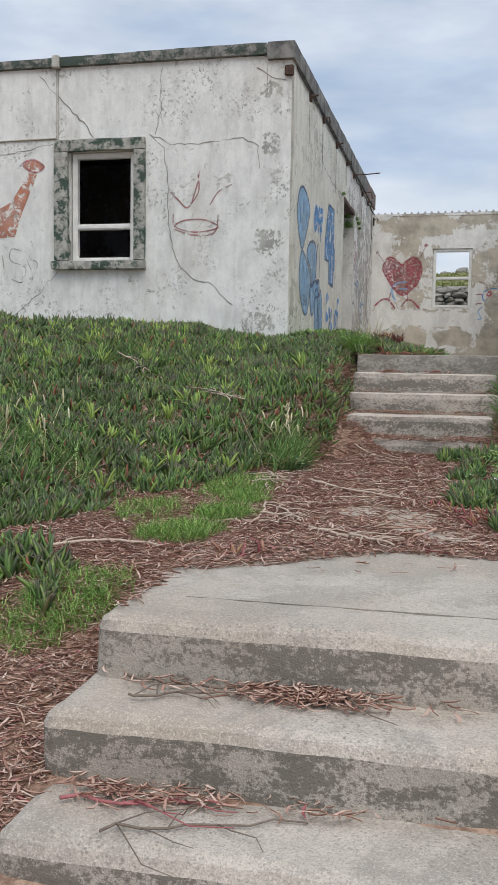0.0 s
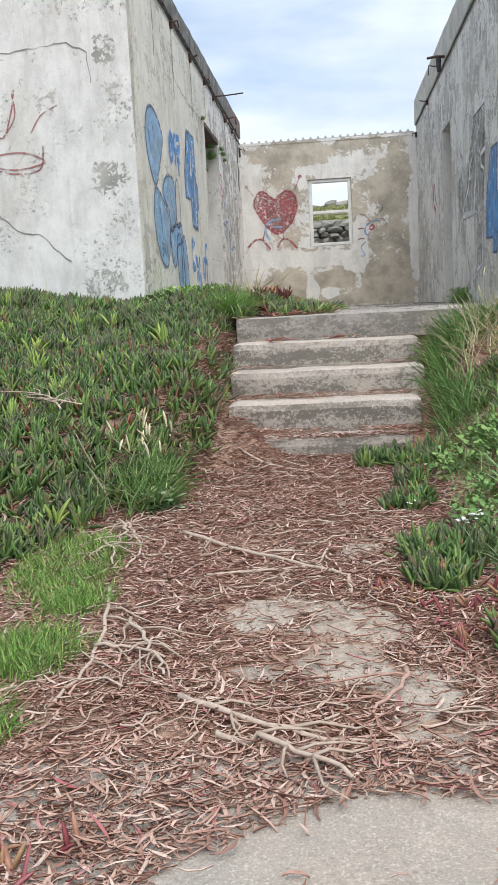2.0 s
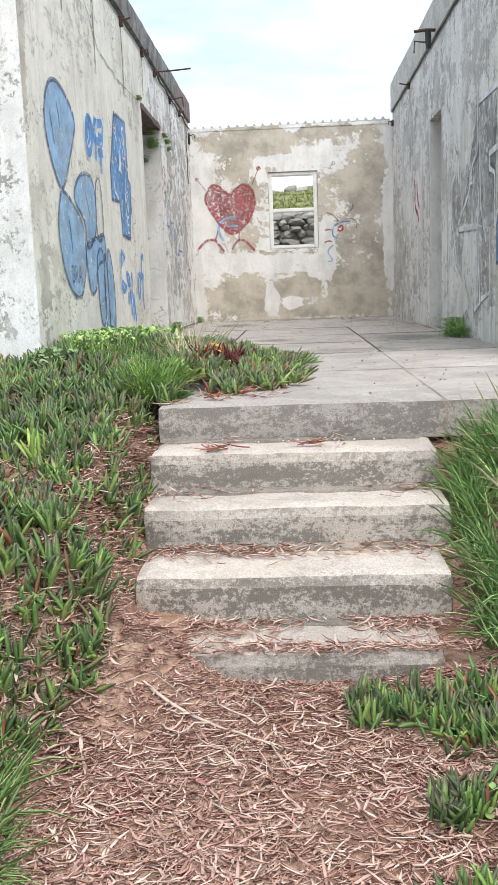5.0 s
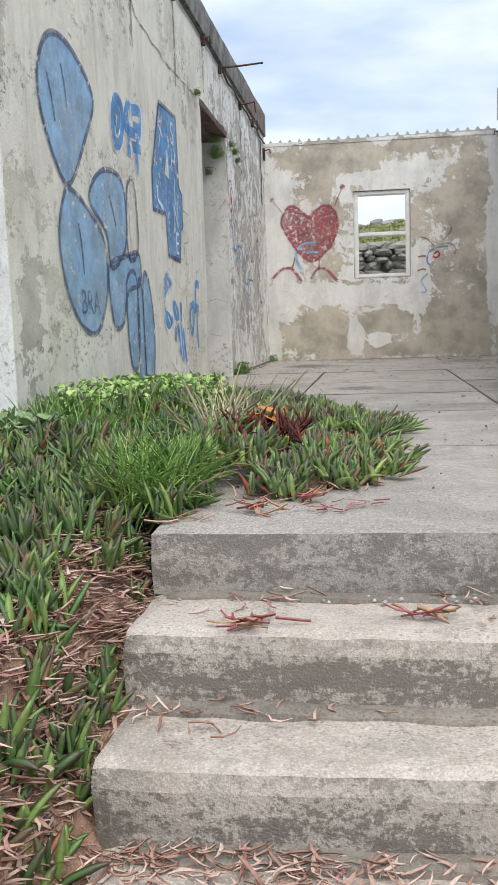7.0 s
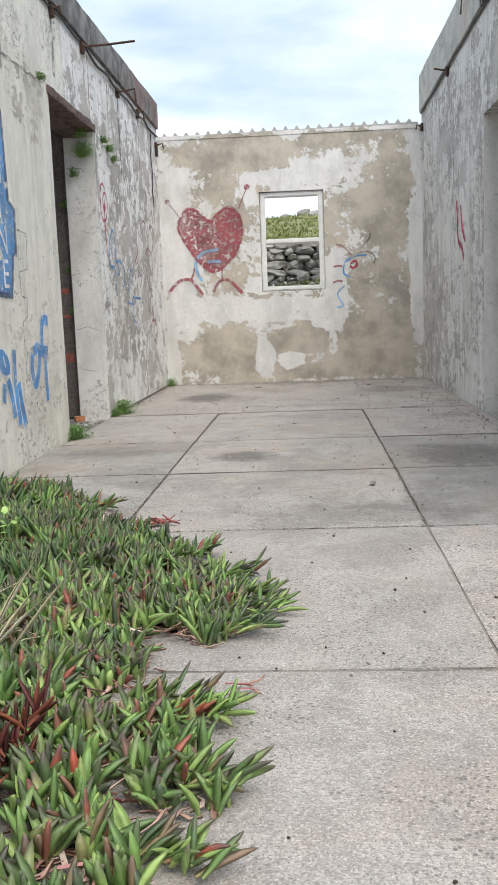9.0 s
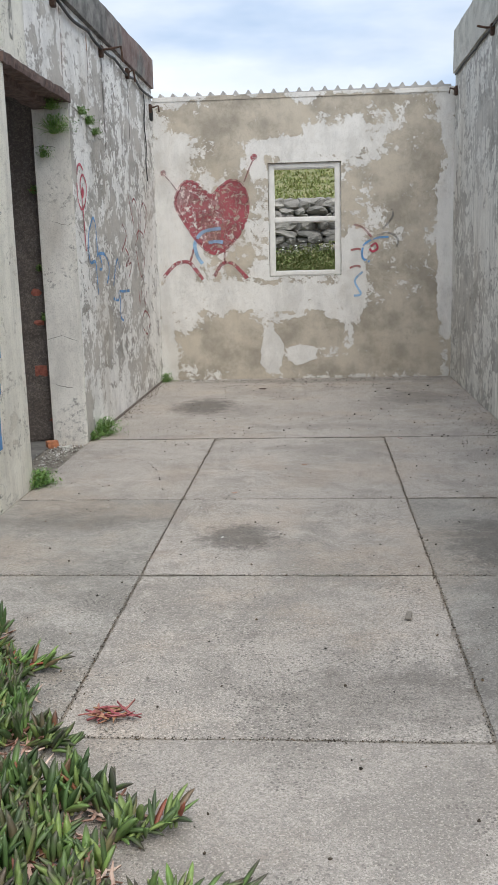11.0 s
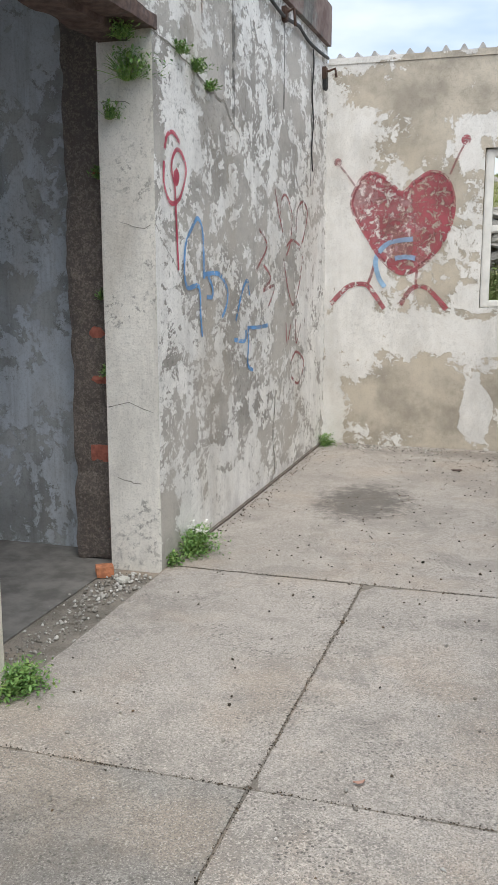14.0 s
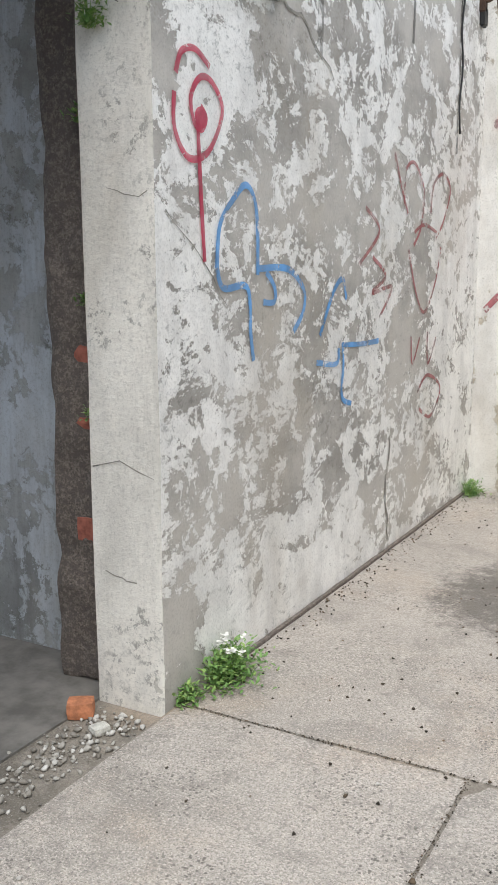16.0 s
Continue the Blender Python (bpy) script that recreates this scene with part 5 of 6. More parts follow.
    return np.array(v), np.array(f)


def blade(bend, droop=0.0):
    """A grass blade along +z: a narrow folded strip that bends over."""
    v, f = [], []
    for i, (t, w) in enumerate(((0, 0.5), (0.35, 0.5), (0.7, 0.34))):
        x, z = bend * t * t, t - droop * t * t * 0.5
        v += [(x, -w, z), (x + 0.02, 0.0, z - 0.01), (x, w, z)]
    v.append((bend, 0, 1 - droop * 0.5))
    for s in (0, 3):
        for k in (0, 1):
            f += [(s + k, s + k + 1, s + k + 4), (s + k, s + k + 4, s + k + 3)]
    f += [(6, 7, 9), (7, 8, 9)]
    return np.array(v), np.array(f)


def curl(bend):
    """A dried leaf lying along +x, curled and tapered."""
    v, f = [], []
    for t, w, z in ((-0.5, 0.18, 0.1), (-0.2, 0.5, 0.0), (0.2, 0.45, 0.02), (0.5, 0.06, 0.22)):
        y = bend * t * t * 2
        v += [(t, y - w, z + 0.25), (t, y, z), (t, y + w, z + 0.3)]
    for s in (0, 3, 6):
        for k in (0, 1):
            f += [(s + k, s + k + 1, s + k + 4), (s + k, s + k + 4, s + k + 3)]
    return np.array(v, float), np.array(f)


def spin(az, tilt, roll=None):
    """Rotation matrices: roll about z, lean by tilt, turn to azimuth."""
    n = len(az)
    ca, sa, ct, st = np.cos(az), np.sin(az), np.cos(tilt), np.sin(tilt)
    z, o = np.zeros(n), np.ones(n)
    ry = np.stack([np.stack([ct, z, st], -1), np.stack([z, o, z], -1), np.stack([-st, z, ct], -1)], 1)
    rz = np.stack([np.stack([ca, -sa, z], -1), np.stack([sa, ca, z], -1), np.stack([z, z, o], -1)], 1)
    m = rz @ ry
    if roll is not None:
        cr, sr = np.cos(roll), np.sin(roll)
        m = m @ np.stack([np.stack([cr, -sr, z], -1), np.stack([sr, cr, z], -1), np.stack([z, z, o], -1)], 1)
    return m


def scatter(name, shapes, pos, rot, size, material, label, category, parent=None):
    """One mesh of many copies of the shapes; size is (n, 3)."""
    vs, fs, base, along = [], [], 0, []
    which = rng.integers(0, len(shapes), len(pos))
    for k, (sv, sf) in enumerate(shapes):
        sel = which == k
        n = int(sel.sum())
        if not n:
            continue
        v = np.einsum("nij,nvj->nvi", rot[sel], sv[None] * size[sel][:, None, :]) + pos[sel][:, None, :]
        vs.append(v.reshape(-1, 3))
        fs.append((sf[None] + (np.arange(n) * len(sv))[:, None, None] + base).reshape(-1, 3))
        base += n * len(sv)
        along.append(np.tile(sv[:, 2], n))
    v, f = np.concatenate(vs), np.concatenate(fs)
    m = bpy.data.meshes.new(name)
    m.vertices.add(len(v))
    m.vertices.foreach_set("co", v.astype(np.float32).ravel())
    m.loops.add(f.size)
    m.loops.foreach_set("vertex_index", f.astype(np.int32).ravel())
    m.polygons.add(len(f))
    m.polygons.foreach_set("loop_start", np.arange(0, f.size, 3, dtype=np.int32))
    m.update(calc_edges=True)
    m.attributes.new("along", "FLOAT", "POINT").data.foreach_set("value", np.concatenate(along).astype(np.float32))
    m.shade_smooth()
    m.materials.append(material)
    ob = new(name, m)
    if parent:
        ob.parent = parent
        tagged(ob, kind="stuff")
    else:
        tagged(ob, label, category, kind="stuff")
    return ob


FINGERS = [finger(b, w) for b, w in ((0.05, 1.0), (0.14, 1.1), (-0.04, 0.9), (0.22, 1.0))]
BLADES = [blade(b, d) for b, d in ((0.15, 0.05), (0.4, 0.25), (0.7, 0.6), (0.28, 0.1))]
CURLS = [curl(b) for b in (0.4, 2.5, -3.5, 6.0, -1.5)]

PATCH_X = ((-0.3, 0.82), (-0.05, 0.86), (0.06, 0.95), (0.14, 1.18), (0.25, 1.30), (0.38, 1.38), (0.65, 1.43), (0.9, 1.41), (1.02, 1.34), (1.13, 1.18), (1.3, 1.24), (1.45, 1.42), (1.6, 1.47), (1.8, 1.43), (2.0, 1.33), (2.3, 1.16), (2.57, 0.9), (2.8, 0.76), (3.2, 0.6), (3.42, 0.4), (3.5, 0.02))


def plant_z(x, y):
    """The height at which sprigs stand, or None where nothing grows."""
    if y > 1.06 and x < 0.03 or y > 3.5:
        return None
    if y > -0.28 and x > 0.0:
        lim = lerp_table(y, PATCH_X) + 0.13 * noise.noise(Vector((x * 4, y * 7, 33)))
        if x > lim or (y < 0.3 and 0.93 < x < 1.08 - 0.1 * y) or noise.noise(Vector((x * 3.5, y * 3.5, 50))) > 0.24 + 0.7 * (lim - x):
            return None
        base = ground_z(x, y) if x < 0.86 and y < 1.2 else 0.0
        return base + (0.075 + 0.06 * noise.noise(Vector((x * 3, y * 3, 8)))) * smooth(0.0, 0.35, lim - x) * smooth(3.5, 2.9, y) * smooth(-0.3, 0.4, y)
    return ground_z(x, y)


def sprigs(pts, leaves, length, spread_, width=0.0165):
    """Leaf positions, rotations and sizes for tufts at pts."""
    pts = np.array(pts)
    n = len(pts) * leaves
    p = np.repeat(pts, leaves, 0) + rng.normal(0, 0.012, (n, 3)) * (1, 1, 0.3)
    L = rng.uniform(0.75, 1.25, n) * np.repeat(rng.uniform(0.8, 1.2, len(pts)), leaves) * length
    tilt = np.abs(rng.normal(0.12, spread_, n))
    rot = spin(rng.uniform(0, 2 * np.pi, n), tilt, None)
    w = rng.uniform(0.8, 1.2, n) * width
    return p, rot, np.stack([w, w, L], -1)


def fill_area(x0, x1, y0, y1, per_m2, height, keep=lambda x, y: True):
    out = []
    for _ in range(int((x1 - x0) * (y1 - y0) * per_m2)):
        x, y = rng.uniform(x0, x1), rng.uniform(y0, y1)
        z = height(x, y)
        if z is not None and keep(x, y):
            out.append((x, y, z))
    return out


def mound_keep(x, y):
    edge = lerp_table(y, LEFT_X) - 0.02
    gap = noise.noise(Vector((x * 1.6, y * 1.6, 20)))
    if y < -3.5:
        return x < edge - 0.08 + 0.3 * gap and y > -5.6 + 0.8 * gap + 0.5 * x
    return x < edge + 0.10 * gap and gap > -0.75


near_pts = fill_area(-1.6, 0.95, -5.6, 1.06, 360, plant_z, lambda x, y: mound_keep(x, y) and not (x > 0.0 and y > -0.28))
far_pts = fill_area(-6.5, -1.6, -5.6, 1.06, 120, plant_z, mound_keep)
scatter("ice_plant_mat", FINGERS, *sprigs([(x, y, z - 0.012 + 0.075 * noise.noise(Vector((x * 3.2, y * 3.2, 88)))) for x, y, z in near_pts], 8, 0.095, 0.46, 0.0195), F_ICE, "dense green ice plant covering the bank below the house", "ground cover")
scatter("ice_plant_mat", FINGERS, *sprigs([(x, y, z + 0.09 * noise.noise(Vector((x * 2.6, y * 2.6, 88)))) for x, y, z in far_pts], 8, 0.115, 0.46, 0.023), F_ICE, "dense green ice plant covering the bank below the house", "ground cover")
patch_pts = fill_area(0.02, 1.6, -0.27, 3.48, 480, plant_z, lambda x, y: rng.uniform() < (0.45 if x < 0.72 and 0.1 < y < 2.3 else 1.0) and math.hypot(x - 1.03, y - 0.62) > 0.11)
scatter("ice_plant_patch", FINGERS, *sprigs([q for q in patch_pts if q[0] < 1.0 - 0.1 * math.sin(q[1] * 5)], 8, 0.085, 0.48, 0.0185), F_ICE, "green ice plant spilling over the concrete paving", "ground cover")
scatter("ice_plant_patch", FINGERS, *sprigs([q for q in patch_pts if q[0] >= 1.0 - 0.1 * math.sin(q[1] * 5)], 7, 0.076, 0.46, 0.0195), F_BRONZE, "ice plant spilling over the concrete paving", "ground cover")
# hidden under the leaves: woody runners and dead leaves
for nm, pts_, k in (("dead_leaf_mat", near_pts, 5), ("dead_leaf_mat", patch_pts, 4)):
    p = np.repeat(np.array(pts_), k, 0) + rng.normal(0, 0.03, (len(pts_) * k, 3)) * (1, 1, 0.15)
    n = len(p)
    scatter(nm, CURLS, p, spin(rng.uniform(0, 6.3, n), rng.normal(0, 0.4, n)), np.stack([rng.uniform(0.04, 0.09, n), rng.uniform(0.006, 0.011, n), rng.uniform(0.01, 0.02, n)], -1), F_LITTER, "brown dead leaves under the ice plant", "leaf litter")

dead = [(1.03 + rng.normal(0, 0.06), 0.62 + rng.normal(0, 0.09), 0.05 + rng.uniform(0, 0.10)) for _ in range(48)]
scatter("dead_clump", FINGERS, *sprigs(dead, 6, 0.07, 0.8, 0.012), foliage("dead_rusty_leaf", ((0.0, (0.06, 0.02, 0.018)), (0.7, (0.14, 0.035, 0.03)), (1.0, (0.36, 0.12, 0.05))), 0.6), "dead rusty clump in the ice plant", "ground cover")

ORANGE_LEAF = foliage("orange_dead_leaf", ((0.0, (0.50, 0.17, 0.03)), (1.0, (0.66, 0.30, 0.06))), 0.6, 40)
q = np.array([(0.99, 0.64, 0.20), (1.08, 0.67, 0.19), (1.02, 0.70, 0.19)])
scatter("dead_dock_leaf", [(np.array([(0, 0, 0), (0.4, -0.5, 0.12), (0.45, 0, 0.02), (0.4, 0.5, 0.12), (0.8, -0.38, 0.0), (0.85, 0, 0.1), (0.8, 0.38, 0.2), (1.05, 0, -0.12)]), np.array([(0, 1, 2), (0, 2, 3), (1, 4, 5), (1, 5, 2), (2, 5, 6), (2, 6, 3), (4, 7, 5), (5, 7, 6)]))], q, spin(np.array([0.2, 2.6, 4.4]), np.array([0.35, -0.3, 0.1])), np.array([(0.11, 0.075, 0.06), (0.09, 0.06, 0.05), (0.07, 0.05, 0.05)]), ORANGE_LEAF, "curled orange dead leaves in the ice plant", "dead leaf")
runners = []
for y0_ in (0.5, 0.72, 0.95, 1.05, 1.45, 1.62, 1.8, 1.95, 2.2, 2.6, 3.0):
    x0_ = lerp_table(y0_, PATCH_X) - 0.04
    d_ = rnd.uniform(-0.5, 0.3)
    for k in range(7):
        runners.append((x0_ + 0.022 * k * math.cos(d_), y0_ + 0.022 * k * math.sin(d_), 0.012 + 0.002 * k))
p_, r_, z_ = sprigs(runners, 5, 0.072, 0.2, 0.0145)
r_ = spin(rng.normal(0.1, 0.7, len(p_)), rng.uniform(0.5, 1.35, len(p_)))
scatter("ice_plant_runners", FINGERS, p_, r_, z_, F_BRONZE, "ice plant runners creeping over the paving", "ground cover")
moundgrass = fill_area(-4.0, 0.5, -4.2, 0.9, 9, ground_z, lambda x, y: mound_keep(x, y) and noise.noise(Vector((x * 0.8, y * 0.8, 70))) > 0.05)
YELLOW = fill_area(-4.0, 0.6, -4.0, 0.9, 6, ground_z, mound_keep)
scatter("yellow_ice_plant_sprigs", FINGERS, *sprigs([(x, y, z + 0.02) for x, y, z in YELLOW], 8, 0.11, 0.5, 0.019), foliage("yellow_green_leaf", ((0.0, (0.22, 0.36, 0.08)), (1.0, (0.42, 0.50, 0.13))), 0.45), "bright yellow-green ice plant shoots", "ground cover")

# clumps of ice plant on the right bank and at the path's edge
clumps = []
for cx, cy, r, k in ((1.93, -1.72, 0.14, 40), (1.70, -1.62, 0.10, 22), (1.83, -2.12, 0.07, 14), (1.78, -2.5, 0.09, 20), (1.86, -3.25, 0.15, 55), (1.80, -3.5, 0.10, 26), (2.5, -2.0, 0.3, 70), (2.75, -1.5, 0.35, 80), (2.35, -1.45, 0.2, 40), (2.6, -3.3, 0.3, 50), (2.4, -4.0, 0.25, 50), (1.95, -4.05, 0.12, 20)):
    for _ in range(k):
        a, q = rng.uniform(0, 6.3), r * math.sqrt(rng.uniform(0, 1))
        x, y = cx + q * math.cos(a), cy + q * math.sin(a)
        clumps.append((x, y, ground_z(x, y)))
scatter("ice_plant_clumps", FINGERS, *sprigs(clumps, 8, 0.085, 0.45), F_ICE, "clumps of ice plant at the edge of the path", "ground cover")
reds = [(x + rng.normal(0, 0.05), y + rng.normal(0, 0.05), z + 0.01) for x, y, z in ((1.72, -3.62, ground_z(1.72, -3.62)), (1.80, -3.78, ground_z(1.8, -3.78)), (1.84, -3.95, ground_z(1.84, -3.95)), (1.95, -3.7, ground_z(1.95, -3.7)), (0.98, -4.95, -0.81)) for _ in range(4)]
scatter("red_ice_plant_sprigs", FINGERS, *sprigs(reds, 5, 0.06, 1.1, 0.012), F_RED, "withered crimson ice plant sprigs", "ground cover")


def grass(name, pts, blades_, length, width, lean, mat_, label):
    pts = np.array(pts)
    n = len(pts) * blades_
    p = np.repeat(pts, blades_, 0) + rng.normal(0, 0.012, (n, 3)) * (1, 1, 0.2)
    L = rng.uniform(0.5, 1.2, n) * length
    rot = spin(rng.uniform(0, 6.3, n), np.abs(rng.normal(lean, lean * 0.6, n)))
    return scatter(name, BLADES, p, rot, np.stack([L * 0.9, rng.uniform(0.7, 1.3, n) * width, L], -1), mat_, label, "grass")


def disc(cx, cy, rx_, ry_, k, z=ground_z):
    out = []
    for _ in range(k):
        a, q = rng.uniform(0, 6.3), math.sqrt(rng.uniform(0, 1)) * (0.75 + 0.35 * noise.noise(Vector((cx * 7 + len(out) * 0.05, cy, 1))))
        x, y = cx + q * rx_ * math.cos(a), cy + q * ry_ * math.sin(a)
        out.append((x, y, z(x, y)))
    return out


grass("mound_grass", moundgrass, 7, 0.2, 0.0045, 0.5, F_TALL, "grass growing through the ice plant")
short = disc(0.55, -3.25, 0.24, 0.5, 330) + disc(0.60, -4.50, 0.24, 0.26, 260) + disc(0.45, -5.35, 0.28, 0.3, 220) + disc(0.3, -4.0, 0.2, 0.4, 120) + disc(0.66, -4.0, 0.17, 0.24, 200) + disc(0.68, -3.62, 0.14, 0.16, 120) + disc(0.05, -5.6, 0.3, 0.4, 200)
grass("short_grass", short, 8, 0.075, 0.0026, 0.5, F_GRASS, "bright green short grass among the litter")
bank = fill_area(1.95, 4.5, -4.6, -0.32, 260, ground_z, lambda x, y: x > lerp_table(y, RIGHT_X) + 0.08 and noise.noise(Vector((x * 1.5, y * 1.5, 40))) > -0.4)
grass("bank_grass", bank, 6, 0.13, 0.0036, 0.5, F_TALL, "rough green grass on the bank beside the path")
lush = disc(2.11, -0.9, 0.07, 0.5, 70) + disc(2.2, -0.62, 0.16, 0.28, 90) + disc(2.5, -0.5, 0.3, 0.18, 110) + disc(2.15, -1.25, 0.12, 0.3, 60) + disc(2.9, -0.7, 0.4, 0.3, 100)
grass("lush_grass", lush, 6, 0.24, 0.007, 0.5, F_TALL, "tall lush grass beside the steps")
broad = disc(2.35, -2.7, 0.3, 0.4, 60) + disc(2.1, -3.4, 0.2, 0.4, 45) + disc(2.2, -4.0, 0.25, 0.3, 40)
grass("broad_grass", broad, 6, 0.20, 0.009, 0.75, F_SAGE, "broad drooping grey-green blades at the path's edge")
lefttall = disc(0.66, -2.3, 0.13, 0.38, 80) + disc(-0.5, -3.7, 0.4, 0.5, 50) + disc(-0.9, -1.2, 0.5, 0.5, 30)
grass("tall_grass_tufts", lefttall, 6, 0.26, 0.0042, 0.4, F_TALL, "tall grass tufts in the ice plant")
patchgrass = disc(0.42, 0.95, 0.40, 0.75, 260, lambda x, y: 0.09) + disc(0.80, 0.15, 0.15, 0.32, 190, lambda x, y: 0.03)
grass("patch_grass", patchgrass, 5, 0.19, 0.0045, 0.6, F_GRASS, "pale green grass in the ice plant patch")
strawp = disc(2.75, -0.55, 0.6, 0.22, 230) + disc(2.45, -1.0, 0.3, 0.3, 40) + disc(0.88, 0.85, 0.10, 0.5, 34, lambda x, y: 0.05) + disc(0.55, -2.3, 0.2, 0.4, 8) + disc(-0.6, -3.6, 0.3, 0.5, 9)
grass("dry_grass", strawp, 3, 0.31, 0.0034, 0.4, F_STRAW, "bleached dry grass stalks")
heads = disc(2.8, -0.6, 0.55, 0.2, 30) + disc(0.66, -2.3, 0.12, 0.35, 16) + disc(-0.5, -3.6, 0.3, 0.4, 8)
hp = np.array(heads) + np.stack([rng.normal(0, 0.05, len(heads)), rng.normal(0, 0.05, len(heads)), rng.uniform(0.22, 0.36, len(heads))], -1)
scatter("grass_seed_heads", FINGERS[:2], hp, spin(rng.uniform(0, 6.3, len(hp)), rng.uniform(0, 0.5, len(hp))), np.stack([np.full(len(hp), 0.012)] * 2 + [rng.uniform(0.05, 0.09, len(hp))], -1), F_STRAW, "pale seed heads on dry grass", "grass")

# broad herbs
LEAF = (np.array([(0, 0, 0), (0.4, -0.5, 0.12), (0.45, 0, 0.05), (0.4, 0.5, 0.12), (0.8, -0.38, 0.15), (0.85, 0, 0.1), (0.8, 0.38, 0.15), (1.05, 0, 0.12)], float), np.array([(0, 1, 2), (0, 2, 3), (1, 4, 5), (1, 5, 2), (2, 5, 6), (2, 6, 3), (4, 7, 5), (5, 7, 6)]))


def herbs(name, pts, k, size, mat_, label, lift=0.05):
    pts = np.array(pts)
    n = len(pts) * k
    p = np.repeat(pts, k, 0) + np.stack([rng.normal(0, 0.02, n), rng.normal(0, 0.02, n), rng.uniform(0, lift, n)], -1)
    s = rng.uniform(0.6, 1.3, n) * size
    return scatter(name, [LEAF], p, spin(rng.uniform(0, 6.3, n), rng.uniform(-0.9, 0.25, n)), np.stack([s, s * 0.8, s], -1), mat_, label, "herb")


herbs("clover", disc(2.12, -2.2, 0.26, 0.3, 170) + disc(2.35, -2.5, 0.3, 0.4, 190) + disc(2.05, -2.9, 0.18, 0.3, 90), 6, 0.022, F_HERB, "bright green clover beside the path", 0.09)
herbs("grey_herb", disc(0.72, -2.45, 0.12, 0.1, 25) + disc(0.25, 0.55, 0.2, 0.3, 40, lambda x, y: 0.12), 7, 0.04, F_SAGE, "grey-green low herb", 0.08)
herbs("patch_herb", disc(0.38, 1.6, 0.42, 0.8, 420, lambda x, y: 0.13), 7, 0.024, foliage("pale_weed_leaf", ((0.0, (0.20, 0.34, 0.08)), (0.6, (0.34, 0.50, 0.14)), (1.0, (0.46, 0.58, 0.22))), 0.55), "fresh green weeds among the ice plant", 0.13)


def weed(at, r, k, label, flowers=0):
    e = thing("weed", label, "weed", "weeds growing in the paving", at=at)
    n = k * 14
    p = np.stack([rng.normal(0, r * 0.55, n), rng.normal(0, r * 0.55, n), r * rng.uniform(0, 1, n) ** 1.6], -1)
    p[:, 0] = np.abs(p[:, 0]) * (1 if at[0] < 1.5 else -1)
    s = rng.uniform(0.6, 1.3, n) * 0.019
    scatter("foliage", [LEAF], p, spin(rng.uniform(0, 6.3, n), rng.uniform(-0.9, 0.4, n)), np.stack([s, s * 0.45, s], -1), F_HERB, "", "", e)
    p = rng.normal(0, r * 0.15, (k, 3)) * (1, 1, 0)
    p[:, 0] = np.abs(p[:, 0]) * (1 if at[0] < 1.5 else -1)
    scatter("stem_tuft", BLADES, p, spin(rng.uniform(0, 6.3, k), np.abs(rng.normal(0.5, 0.3, k))), np.stack([np.full(k, r), np.full(k, 0.003), np.full(k, r * 1.3)], -1), F_GRASS, "", "", e)
    if flowers:
        p = np.stack([rng.uniform(0, r, flowers), rng.normal(0, r * 0.5, flowers), rng.uniform(r * 0.8, r * 1.5, flowers)], -1)
        q = np.repeat(p, 7, 0) + rng.normal(0, 0.006, (flowers * 7, 3))
        scatter("blossom", [LEAF], q, spin(rng.uniform(0, 6.3, len(q)), rng.uniform(-0.3, 0.3, len(q))), np.full((len(q), 3), 0.014), F_FLOWER, "", "", e)


weed((0.02, 7.0, 0.0), 0.11, 70, "leafy green weed with tiny white flowers at a pier", 7)
weed((0.0, 5.45, 0.0), 0.09, 55, "green weed at the near door jamb")
weed((0.03, 9.85, 0.0), 0.08, 35, "small dark weed in the corner")
weed((0.0, 6.82, 0.0), 0.05, 18, "small weed at the foot of the pier")
weed((2.97, 4.3, 0.0), 0.16, 130, "bushy green weed at the foot of the grey wall")
weed((2.95, 4.05, 0.0), 0.11, 70, "bushy green weed at the foot of the grey wall")
for at, r, k in (((-0.12, 6.70, 2.10), 0.11, 60), ((-0.2, 6.70, 1.95), 0.06, 20), ((-0.3, 6.79, 1.72), 0.05, 14), ((-0.3, 6.79, 1.2), 0.04, 10), ((-0.29, 6.79, 0.86), 0.05, 12), ((0.005, 7.0, 2.26), 0.04, 16), ((0.005, 7.2, 2.22), 0.05, 20), ((0.005, 7.38, 2.17), 0.04, 14), ((-0.1, 6.6, 2.24), 0.06, 22), ((0.0, 5.2, 2.34), 0.04, 12)):
    weed(at, r, k, "fern and weeds rooted in a crack of the ruined wall")

# white umbels on the right bank
for x, y, h in ((1.96, -3.13, 0.10), (1.92, -3.10, 0.08), (2.0, -3.2, 0.07), (2.5, -1.6, 0.16), (2.6, -1.2, 0.2), (2.45, -2.2, 0.15), (2.7, -2.0, 0.18), (1.8, -2.6, 0.05), (2.3, -1.9, 0.14)):
    e = thing("wild_flower", "small white flower head on a thin stem in the grass", "flower", "white flowers on the bank", at=(x, y, ground_z(x, y)))
    part("stem", tube(((0, 0, -0.01), (0.004, 0.003, h * 0.5), (0.0, 0.0, h)), 0.0018, 5), F_GRASS, e)
    q = rng.normal(0, 0.012, (16, 3)) * (1, 1, 0.3) + (0, 0, h)
    scatter("petals", [LEAF], q, spin(rng.uniform(0, 6.3, 16), rng.uniform(-0.4, 0.2, 16)), np.full((16, 3), 0.016), F_FLOWER, "", "", e)

# ---------------------------------------------------------------- litter on the path and the steps
STEPS = ((-0.545, -0.27, -0.155), (-0.825, -0.56, -0.31), (-1.16, -0.84, -0.467), (-1.44, -1.17, -0.632))


